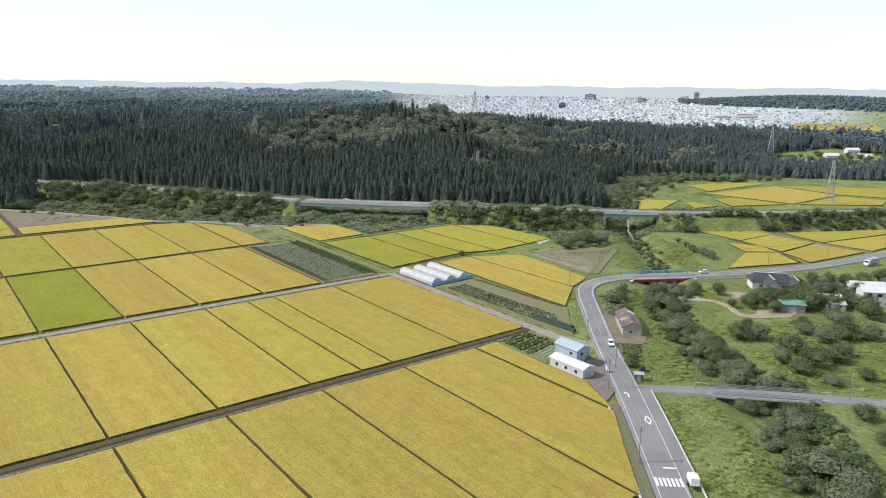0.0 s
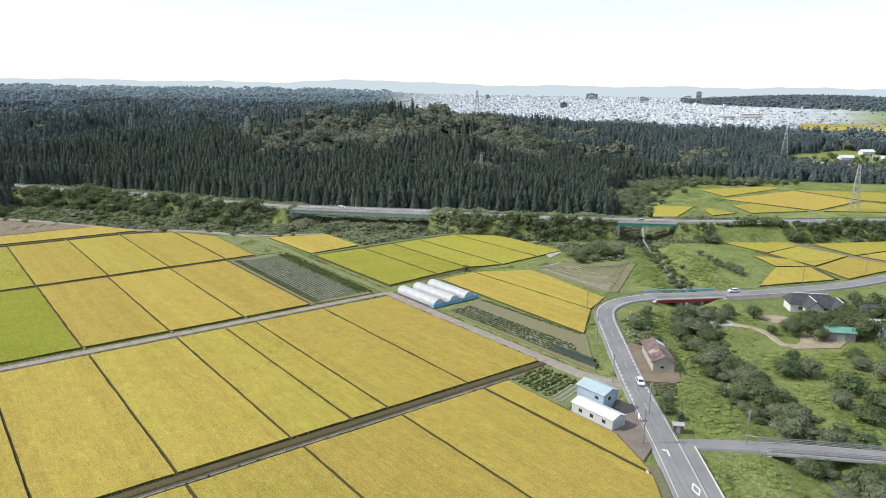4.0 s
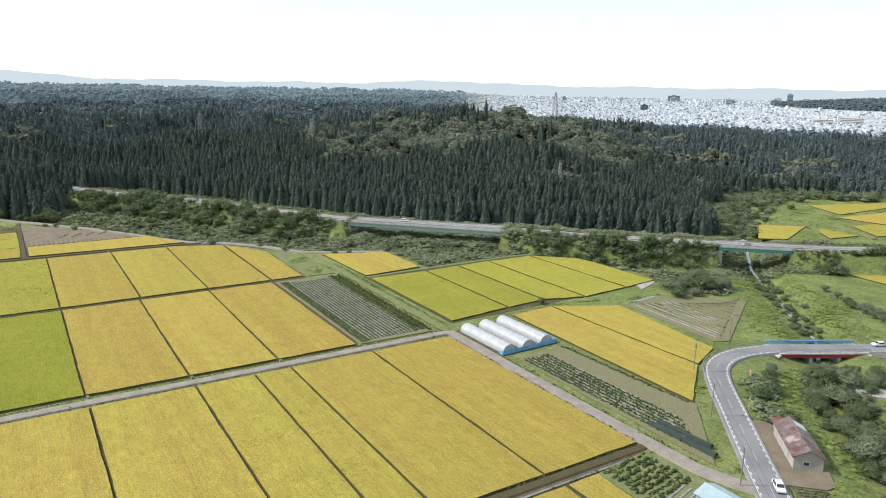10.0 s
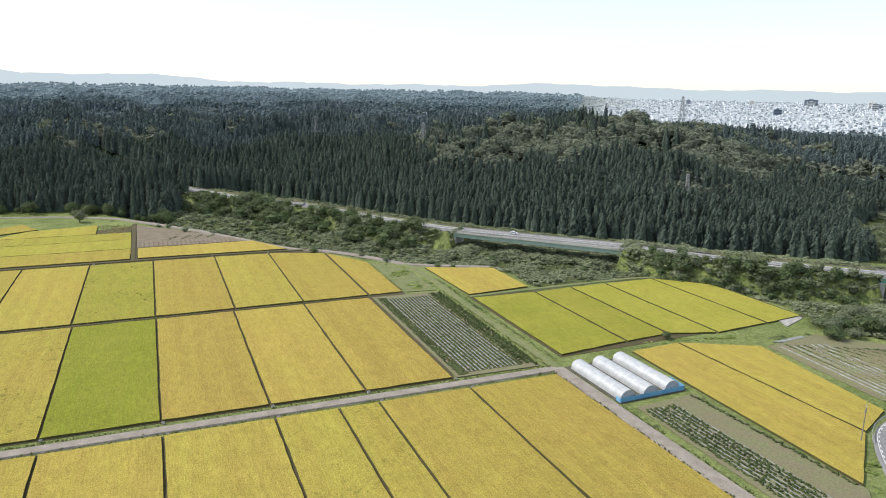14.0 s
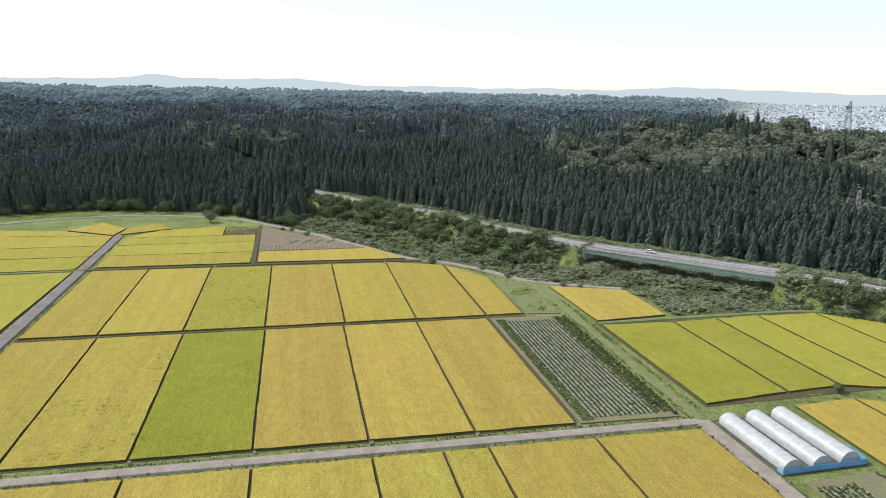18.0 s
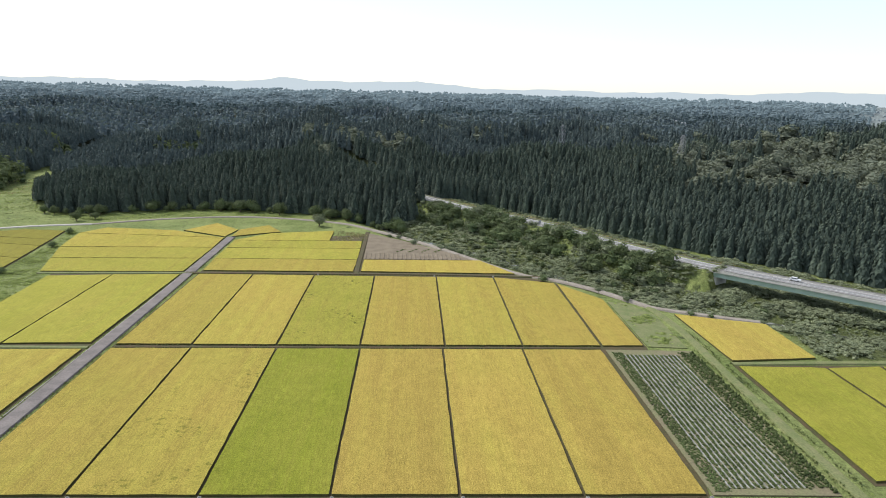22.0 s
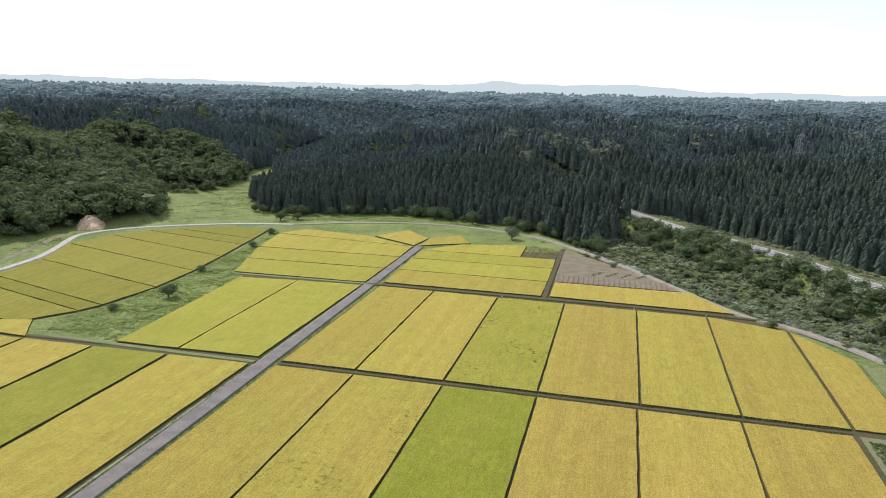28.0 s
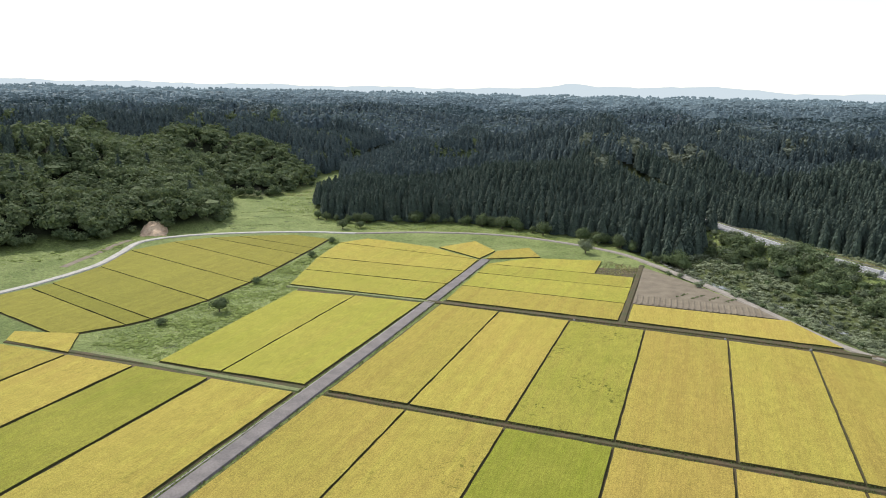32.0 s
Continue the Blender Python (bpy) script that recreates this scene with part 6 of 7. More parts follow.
for j in range(m):
    for i in range(n):
        u, v = i / (n - 1), j / (m - 1)
        k = math.sin(math.pi * u) ** 0.5
        s.v.append((-261 + 11 * u - 6 * v + r.uniform(-0.8, 0.8), 215.5 + 8.5 * u + 9 * v + r.uniform(-0.8, 0.8), -0.6 + 6.5 * v * k + r.uniform(-0.5, 0.5)))
s.f = [(j * n + i, j * n + i + 1, (j + 1) * n + i + 1, (j + 1) * n + i) for j in range(m - 1) for i in range(n - 1)]
tagged(part("landslip", s, SCAR), "bare tan landslip scar at the foot of the wood", "landslip", kind="structure")


# ---- bushes and trees near the fields ----
def tree_kind(name, seed, trunk_h, n, mat, label, category):
    r = np.random.default_rng(seed)
    ob = tagged(new(name), label, category)
    tr = Shape().beam((0, 0, -0.08), (0.02, 0.01, trunk_h + 0.2), 0.09, 7, 0.05)
    part("trunk", tr, BARK, ob)
    for i in range(4):
        a = 1.57 * i + r.uniform(0, 1)
        part("limb", Shape().beam((0.01, 0, trunk_h * 0.8), (0.27 * math.cos(a), 0.27 * math.sin(a), trunk_h + 0.38), 0.045, 5, 0.015), BARK, ob)
    low = category == "bush"
    v, f = leaves(r, 2 * n, (0, 0, 0.38 if low else 0.50), 0.52 if low else 0.49, 0.058, 18, 0.78 if low else 0.92)
    part("crown", Shape().add(v, [tuple(int(i) for i in q) for q in f]), mat, ob)
    return ob


OLIVE = make_leaves("grey_green_leaves", (0.092, 0.116, 0.072), (0.232, 0.262, 0.165), (0.155, 0.182, 0.112), through_light=0.25)
KINDS = [tree_kind("tree", 1, 0.22, 700, BUSH, "leafy green tree with a rounded uneven crown", "tree"), tree_kind("tree", 2, 0.2, 700, BROAD, "dark green broadleaf tree on the bank", "tree"),
         tree_kind("bush", 3, 0.08, 680, BUSH, "dense green bush beside the creek", "bush"), tree_kind("bush", 4, 0.08, 680, OLIVE, "grey-green willow bush near the water", "bush"), tree_kind("tree", 5, 0.18, 680, OLIVE, "grey-green willow tree by the water", "tree")]
for i, k in enumerate(KINDS):
    k.scale = (0.01, 0.01, 0.01)


def plant(kind, x, y, h, w=1.0, turn=0.0):
    h *= 1.2
    z = gz(x, y) - 0.05 * h
    ob = KINDS[kind]
    if ob.scale[0] < 0.05:
        c_ = ob
    else:
        c_ = copy_thing(ob, pose(0, 0, 0))
    c_.matrix_basis = pose(x, y, z, 0, 0, turn) @ Matrix.Diagonal((h * w, h * w, h, 1))


crowded = []


def cropped(X, Y):
    """Whether places lie on a rice field."""
    X, Y = np.asarray(X, float), np.asarray(Y, float)
    on = np.zeros(X.shape, bool)
    for c in field_plans:
        m = c.mean(0)
        on |= inside(X, Y, m + (c - m) * 1.03)
    return on


def crowd(kind, x, y, h, w):
    """A tree or shrub of a thicket that nobody could count."""
    crowded.append((kind, x, y, h * 1.15, w))



for args in ((4, -37.8, 278.2, 6.8, 1.12), (1, -141.5, 127.2, 5.0, 1.25), (2, -152, 164, 3.0, 1.2), (2, -156, 214, 3.2, 1.2), (2, -150, 108, 2.6, 1.4), (2, -163, 246, 3.4, 1.1), (1, -176, 282, 5.5, 1.1), (1, -168, 288, 4.2, 1.3),
             (1, 136.5, -98.5, 5.2, 1.0), (2, 147, -83.5, 3.6, 1.3), (2, 152, -84, 3.2, 1.3), (2, 156, -80, 3.0, 1.4), (2, 160.5, -77, 3.0, 1.3), (3, 166, -74, 3.0, 1.2), (2, 107, -123, 2.2, 1.6), (2, 103.5, -126, 2.4, 1.5), (3, 110, -121.5, 2.0, 1.5), (1, 150.5, 7.4, 2.4, 1.3)):
    plant(*args)
r = np.random.default_rng(31)
# the creek's own band of trees
for i in range(96):
    t = r.uniform(0, 1)
    l = between(CREEK, (184, -79), (122, -143), 2.0) if i < 56 else between(CREEK, (116, -154), (60, -214), 2.0)
    p = l[int(t * (len(l) - 1))]
    off = r.uniform(-3, 7) if i < 56 else r.uniform(-4, 10)
    q = offset(l, off)[int(t * (len(l) - 1))]
    plant(int(r.choice([0, 1, 2, 3, 3, 4])), q[0], q[1], r.uniform(1.8, 4.0), r.uniform(1.0, 1.4), r.uniform(0, 360))
for i in range(34):
    l = between(CREEK, (184, -79), (60, -214), 2.0)
    t = (i + r.uniform(0.1, 0.9)) / 34
    q = offset(l, r.uniform(0, 8))[int(t * (len(l) - 1))]
    if dist_line(np.array([q[0]]), np.array([q[1]]), SIDE_ROAD)[0] > 6:
        plant(int(r.choice([1, 1, 3, 4])), q[0], q[1], r.uniform(3.8, 6.2), r.uniform(1.1, 1.5), r.uniform(0, 360))
for i in range(30):
    l = between(CREEK, (290, 20), (205, -64), 2.0)
    q = offset(l, float(r.choice([-1, 1])) * r.uniform(0.8, 2.6))[int((i + r.uniform(0, 1)) / 30 * (len(l) - 1))]
    plant(1, q[0], q[1], r.uniform(0.9, 1.9), r.uniform(1.2, 1.8), r.uniform(0, 360))
# the meadow and gardens of the hamlet
for x, y, h, k in ((149, -132, 4.8, 2), (154, -135.5, 4.6, 3), (152, -147, 4.6, 2), (141, -150, 4.0, 3), (137.5, -157, 3.6, 2), (145, -157.5, 4.6, 1), (154, -159, 4.2, 2), (161, -158, 3.8, 3), (168, -150, 4.6, 3), (176, -152, 5.0, 2), (183, -157, 4.6, 3),
                   (183, -117, 5.0, 1), (187, -113, 4.2, 2), (190, -118.5, 5.6, 1), (195, -114, 5.0, 0), (199, -119, 5.4, 1), (203, -113, 4.4, 2), (186, -124, 4.2, 1), (199, -131, 7.0, 1), (203, -127, 6.2, 0), (206, -123, 5.6, 1), (216, -120, 5.0, 1), (210, -145, 6.8, 1), (205, -148, 6.0, 0),
                   (214, -139, 5.2, 1), (229, -118, 4.6, 0), (236, -120, 5.6, 0), (243, -124, 5.2, 1), (229, -111, 3.6, 2), (249, -128, 5.4, 0), (260, -130, 6, 1), (220, -153, 5.5, 1), (195, -140, 4.2, 2), (189, -145, 4.6, 3), (178, -138, 3.0, 2), (171, -142, 3.4, 3), (163, -127, 2.6, 2),
                   (121, -180, 3.4, 2), (128, -186, 3.0, 3), (136, -166, 2.4, 3), (147, -170, 3.0, 2), (160, -176, 4.0, 2), (112, -188, 2.6, 2), (190, -100, 4.6, 1), (181, -94, 4.0, 3), (187, -92, 4.2, 2), (176, -96, 3.0, 2), (175, -170, 4.5, 1), (190, -172, 5.0, 0), (240, -152, 5.5, 1), (192, -124, 4.6, 1), (196, -126, 5.2, 1), (209, -118, 4.4, 1), (213, -126, 5.0, 1), (221, -126, 5.4, 1), (224, -131, 5.0, 1), (207, -135, 5.6, 1), (218, -133, 4.8, 1), (233, -133, 5.2, 1), (227, -141, 5.6, 1), (238, -113, 4.2, 1), (179, -112, 3.2, 1)):
    plant(k, x, y, h * (1.3 if x < 192 and y < -126 else 1.0), r.uniform(1.0, 1.4), r.uniform(0, 360))
# by the upper creek, and the clump north of the brown plot
for i in range(16):
    plant(int(r.choice([1, 2, 3])), 214 + r.uniform(-12, 16), -4 + r.uniform(-10, 10), r.uniform(2.5, 6), r.uniform(1.0, 1.4), r.uniform(0, 360))
for x, y, h in ((244, -63, 4), (246, -58, 4.4), (241, -66, 3), (248, -52, 3.2), (252, -48, 3), (256, -42, 2.6), (261, -34, 2.6), (238, -40, 2), (226, -44, 2), (220, -52, 2), (250, -16, 2.4), (243, -24, 2.2), (236, -30, 2)):
    plant(int(r.choice([2, 3, 4])), x, y, h, r.uniform(1.0, 1.4), r.uniform(0, 360))
for i in range(44):
    l = between(CREEK, (290, 20), (205, -64), 2.0)
    q = offset(l, float(r.choice([-1, 1])) * r.uniform(1.5, 4))[int(r.uniform(0, 1) * (len(l) - 1))]
    plant(int(r.choice([2, 3])), q[0], q[1], r.uniform(0.9, 2.2), r.uniform(1.1, 1.7), r.uniform(0, 360))
# the wooded belt between the hill-foot track and the highway
BELT = [(10, 300), (36, 300), (60, 266), (82, 240), (98, 206), (112, 182), (128, 160), (122, 150), (106, 152), (86, 182), (62, 214), (40, 244), (18, 272)]
k = 0
while k < 165:
    x, y = r.uniform(5, 130), r.uniform(145, 302)
    if inside(np.array([x]), np.array([y]), BELT)[0]:
        up = float(dist_line(np.array([x]), np.array([y]), HIGHWAY)[0])
        crowd(int(r.choice([0, 1, 1, 1, 2])), x, y, r.uniform(3.5, 8.5) if up < 27 else r.uniform(1.0, 3.4), r.uniform(0.85, 1.25))
        k += 1
# along the highway bank beyond the bridges
for i in range(380):
    l = between(HIGHWAY, (210, 86), (262, 28)) if i < 130 else between(HIGHWAY, (298, -4), (470, -104)) if i < 290 else between(HIGHWAY, (27, 341), (140, 160))
    s_ = r.uniform(-20, -8.5) if i < 290 else r.uniform(11, 20)
    q = offset(l, s_)[int(r.uniform(0, 1) * (len(l) - 1))]
    crowd(int(r.choice([0, 1, 2])) if i < 290 else 2, q[0], q[1], r.uniform(2.2, 6.2) if i < 290 else r.uniform(0.8, 2.4), r.uniform(0.9, 1.3))
for i in range(210):
    l = between(HIGHWAY, (27, 341), (134, 170))
    q = offset(l, r.uniform(-17, -7.5))[int(r.uniform(0, 1) * (len(l) - 1))]
    tall = 1 + 0.5 * float(waves(np.array([q[0]]), np.array([q[1]]), 45, 33)[0])
    crowd(int(r.choice([0, 1, 1, 2])), q[0], q[1], max(1.2, r.uniform(2.8, 5.8) * tall), r.uniform(0.9, 1.3))
for i in range(230):
    l = between(HIGHWAY, (298, -4), (470, -104))
    q = offset(l, r.uniform(-18, -9))[int(r.uniform(0, 1) * (len(l) - 1))]
    crowd(int(r.choice([0, 1, 1])), q[0], q[1], r.uniform(1.8, 4.0), r.uniform(0.9, 1.3))
# trees at the foot of the cedar wood and on its meadow
for i in range(46):
    l = [(-208, 306), (-182, 300), (-126, 324), (-104, 325), (-56, 312), (-23, 297), (2, 280), (14, 262)]
    j = r.integers(0, len(l) - 1)
    t = r.uniform(0, 1)
    plant(int(r.choice([0, 1, 1])), l[j][0] + (l[j + 1][0] - l[j][0]) * t + r.uniform(-3, 3), l[j][1] + (l[j + 1][1] - l[j][1]) * t + r.uniform(-2, 3), r.uniform(3, 7.5), r.uniform(0.9, 1.3), r.uniform(0, 360))
WILLOWS = [(330, 60), (352, 84), (380, 96), (415, 112), (452, 128), (490, 137), (512, 122), (516, 106), (540, 98), (570, 86)]
for i in range(330):
    l = smooth_line(WILLOWS, 4)
    q = l[int(r.uniform(0, 1) ** 1.25 * (len(l) - 1))]
    crowd(int(r.choice([0, 2, 2, 2])), q[0] + r.normal(0, 9), q[1] + r.normal(0, 9), r.uniform(2.6, 6.6), r.uniform(1.0, 1.4))
for i in range(260):
    x, y = r.uniform(370, 600), r.uniform(84, 172)
    if not inside(np.array([x]), np.array([y]), WOOD_NORTH)[0] and y > 100 + (x - 380) * 0.12:
        crowd(int(r.choice([0, 2, 2])), x, y, r.uniform(2.5, 6.5), r.uniform(1.0, 1.5))
for i in range(26):
    crowd(1, r.uniform(700, 900), r.uniform(85, 165), r.uniform(5, 9), r.uniform(0.95, 1.3))


# grey-green shrubs that crowd both creeks
for i in range(380):
    l = between(CREEK, (184, -79), (60, -214), 2.0) if i < 150 else between(NORTH_CREEK, (12, 262), (222, 42), 2.0)
    q = offset(l, r.uniform(-4, 10) if i < 150 else r.uniform(-17, 17))[int(r.uniform(0, 1) * (len(l) - 1))]
    p = np.array([q[0]]), np.array([q[1]])
    if waves(*p, 26, 63)[0] < -0.35:
        continue
    if dist_line(*p, MAIN_ROAD)[0] > 7 and dist_line(*p, SIDE_ROAD)[0] > 5 and dist_line(*p, HIGHWAY)[0] > 9:
        crowd(int(r.choice([0, 2, 2])), q[0], q[1], r.uniform(1.2, 3.2), r.uniform(1.1, 1.7))
THICKET = [leaves(rng, 230, (0, 0, 0.44), 0.5, 0.100, 12, core=(3, 6)) for _ in range(7)]
for j, (mat, lab) in enumerate(((BUSH, "green thicket of trees and shrubs on banks"), (BROAD, "dark broadleaf thicket along the highway bank"), (OLIVE, "grey-green willow thicket near the creeks"))):
    a = np.array([c[1:] for c in crowded if c[0] == j])
    a = a[~cropped(a[:, 0], a[:, 1])]
    scatter("thicket", THICKET, a[:, 0], a[:, 1], ground_height(a[:, 0], a[:, 1]) - 0.08 * a[:, 2], a[:, 2], a[:, 2] * a[:, 3], mat, lab, "thicket", smooth=False)


# ---- rough grass, reeds and scrub ----
TUFTS = [tuft(rng, 9) for _ in range(8)]
CLUMPS = [leaves(rng, 26, (0, 0, 0.30), 0.5, 0.22, 5, 0.7, (3, 5)) for _ in range(8)]
SHRUBS_FINE = [leaves(rng, 110, (0, 0, 0.42), 0.5, 0.13, 8) for _ in range(6)]
SHRUBS = [leaves(rng, 42, (0, 0, 0.42), 0.5, 0.21, 6, core=(3, 4)) for _ in range(6)]
CREEK_A = between(CREEK, (190, -74), (120, -148), 6.0)
CREEK_B = between(CREEK, (116, -154), (30, -245), 6.0)
ZONES = [("creek_scrub", [p[:2] for p in offset(CREEK_A, -3)] + [p[:2] for p in reversed(offset(CREEK_A, 10))], 1.5, (0.8, 2.2), BUSH, "dense dark scrub along the creek"),
         ("creek_scrub", [p[:2] for p in offset(CREEK_B, -3)] + [p[:2] for p in reversed(offset(CREEK_B, 14))], 1.5, (0.8, 2.2), BUSH, "dense dark scrub along the creek"),
         ("scrub", SCRUBLAND, 2.0, (0.7, 1.9), SCRUB, "rough green scrub and reeds between track and highway"),
         ("reeds", [(-168, 86), (-158, 102), (-152, 136), (-153, 164), (-157, 190), (-160, 228), (-166, 258), (-160, 248), (-146, 190), (-132, 160), (-128, 83)], 0.95, (0.4, 1.0), REED, "green reeds in the old creek bed between fields"),
         ("reeds", [(-215, 310), (-170, 285), (-130, 298), (-92, 308), (-58, 304), (-26, 292), (-60, 312), (-104, 325), (-126, 324), (-182, 299), (-208, 312)], 1.2, (0.4, 1.0), REED, "rough meadow edge before the cedar wood"),
         ("meadow_grass", [(60, -176), (88, -147), (104, -152), (96, -166), (76, -186), (50, -214), (30, -214)], 0.95, (0.25, 0.7), REED, "bright rough grass on the creek bank"),
         ("meadow_grass", [(112, -118), (128, -116), (140, -94), (150, -78), (182, -72), (172, -84), (150, -105), (130, -130), (112, -146), (98, -138), (104, -126)], 0.95, (0.25, 0.7), REED, "bright rough grass on the creek bank"),
         ("meadow_grass", [(128, -158), (140, -142), (158, -112), (180, -92), (206, -92), (180, -106), (160, -118), (184, -134), (200, -148), (190, -170), (150, -180), (136, -176)], 0.95, (0.25, 0.7), REED, "rough grass and weeds on the far side of the creek"),
         ("meadow_grass", [(198, -62), (190, -50), (222, -26), (246, -4), (264, 10), (276, -10), (262, -24), (256, -40), (236, -62), (222, -74), (206, -72)], 0.95, (0.25, 0.7), REED, "bright rough grass along the upper creek"),
         ("meadow_grass", [(110, -104), (130, -80), (146, -62), (158, -56), (172, -54), (168, -50), (130, -80), (110, -100)], 1.6, (0.25, 0.6), REED, "rough grass beside the road bend"),
         ("meadow_grass", [(106, 2), (150, 4), (180, 0), (198, 4), (186, 1), (160, 4), (152, 9), (132, 5), (110, 3)], 1.4, (0.4, 0.9), REED, "rough grass on the bank between fields"),
         ("bank_scrub", [(30, 352), (70, 300), (104, 246), (122, 206), (150, 164), (160, 172), (132, 212), (112, 252), (82, 296), (48, 345)], 2.1, (0.6, 1.6), SCRUB, "pale scrub on the highway bank"),
         ("bank_scrub", [(212, 100), (262, 44), (300, 20), (314, 40), (262, 90), (230, 120)], 2.1, (0.6, 2.0), SCRUB, "pale scrub on the highway bank"),
         ("bank_scrub", [(96, 214), (118, 186), (144, 148), (210, 84), (196, 74), (150, 112), (112, 134), (92, 160), (76, 186)], 1.7, (0.7, 1.9), SCRUB, "pale scrub on the highway bank"),
         ("bank_scrub", [(214, 80), (258, 28), (270, 14), (256, 8), (226, 44), (206, 76)], 1.7, (0.7, 1.9), SCRUB, "pale scrub on the highway bank"),
         ("bank_scrub", [(150, 174), (214, 104), (262, 54), (318, 6), (330, 30), (262, 104), (204, 164), (164, 212)], 2.2, (0.7, 2.2), SCRUB, "pale scrub between highway and wood"),
         ("meadow_grass", [(89.6, 85.2), (101.4, 84.2), (102.2, 118), (96, 130), (90.4, 132)], 0.9, (0.3, 0.7), REED, "rough bright grass on the fallow plot"),
         ("bank_scrub", [(254, 36), (272, 14), (300, -6), (330, -30), (318, -42), (286, -18), (258, 4)], 1.6, (0.7, 1.8), SCRUB, "pale scrub round the bridge ends"),
         ("bank_scrub", [(262, 46), (284, 22), (320, -8), (346, -24), (356, -6), (322, 36), (290, 52)], 1.8, (0.7, 2.0), SCRUB, "pale scrub round the bridge ends"),
         ("bank_scrub", [(194, 100), (200, 82), (212, 66), (226, 64), (216, 88)], 1.5, (0.7, 1.8), SCRUB, "pale scrub round the bridge ends"),
         ("verge_grass", [p[:2] for p in offset(between(HIGHWAY, (30, 336), (140, 162), 12.0), 6.2)] + [p[:2] for p in reversed(offset(between(HIGHWAY, (30, 336), (140, 162), 12.0), 17))], 1.2, (0.4, 1.0), DRYGRASS, "dry tan grass on the upper highway verge"),
         ("verge_grass", [p[:2] for p in offset(between(HIGHWAY, (208, 90), (520, -130), 12.0), 6.2)] + [p[:2] for p in reversed(offset(between(HIGHWAY, (208, 90), (520, -130), 12.0), 14))], 1.3, (0.4, 1.0), DRYGRASS, "dry tan grass on the upper highway verge"),
         ("dry_meadow", [(-284, 372), (-246, 388), (-254, 440), (-300, 480), (-294, 420)], 1.6, (0.3, 0.8), DRYGRASS, "tan dry grass field in the side valley"),
         ("scrub", [(136, -92), (150, -73), (160, -73), (152, -86), (141, -98)], 1.6, (0.7, 1.9), SCRUB, "yellowish scrub behind the old barn"),
         ("rough_patch", [(-26, 237), (-11, 239.7), (-8.5, 256), (-27, 266)], 1.2, (0.3, 1.0), DRYGRASS, "rough patch of dry weeds and cut brush"),
         ("bank_scrub", [(194, 86), (212, 102), (230, 84), (226, 62), (208, 62)], 1.3, (0.8, 2.2), SCRUB, "pale scrub beside the bridge end"),
         ("bank_scrub", [(134, 150), (152, 168), (210, 104), (194, 86)], 1.5, (0.9, 2.4), SCRUB, "pale scrub under the highway bridge"),
         ("valley_meadow", [(-250, 305), (-213, 318), (-228, 360), (-252, 420), (-290, 500), (-300, 440), (-296, 390), (-266, 352)], 2.2, (0.3, 0.8), REED, "green meadow in the side valley"),
         ("meadow_grass", [(322, 50), (350, 30), (420, 4), (500, -44), (560, -24), (600, 44), (560, 110), (470, 140), (390, 115), (345, 80)], 3.6, (0.4, 1.4), REED, "rough grass beyond the highway"),
         ("west_bank", [(-290, 100), (-262, 150), (-244, 178), (-252, 205), (-240, 228), (-262, 232), (-276, 200), (-290, 160)], 2.2, (0.4, 1.4), REED, "overgrown bank below the western wood")]
for nm, poly, gap, (h0, h1), mat, lab in ZONES:
    P = np.array(poly)
    clumpy = nm in ("meadow_grass", "west_bank", "valley_meadow", "reeds")
    if clumpy:
        gap, h0, h1, mat = min(gap * 1.45, 2.8), 0.3, 0.75, GRASS
    X, Y = sown(P[:, 0].min(), P[:, 0].max(), P[:, 1].min(), P[:, 1].max(), gap, lambda X, Y: inside(X, Y, poly))
    keep = (dist_line(X, Y, MAIN_ROAD) > 5) & (dist_line(X, Y, SIDE_ROAD) > 3.2) & ((dist_line(X, Y, HIGHWAY) > 6.5) | (np.minimum(dist_line(X, Y, BRIDGES[0]), dist_line(X, Y, BRIDGES[1])) < 6.4)) & (dist_line(X, Y, CREEK) > 3) & (waves(X, Y, 24, 77) + rng.normal(0, 0.7, len(X)) > -0.9)
    keep &= ~cropped(X, Y)
    X, Y = X[keep], Y[keep]
    h = rng.uniform(h0, h1, len(X)) * (1 + 0.4 * waves(X, Y, 17, 5))
    shrub = nm in ("creek_scrub", "scrub", "bank_scrub")
    scatter(nm, SHRUBS_FINE if nm == "creek_scrub" else SHRUBS if shrub else CLUMPS if clumpy else TUFTS, X, Y, ground_height(X, Y) - 0.12, h, h * rng.uniform(1.5, 2.4, len(X)) if shrub else h * rng.uniform(2.6, 4.6, len(X)) if clumpy else np.maximum(h, 0.5) * rng.uniform(1.3, 2.4, len(X)), mat, lab, "grass" if "grass" in nm or "meadow" in nm else "scrub", smooth=False)

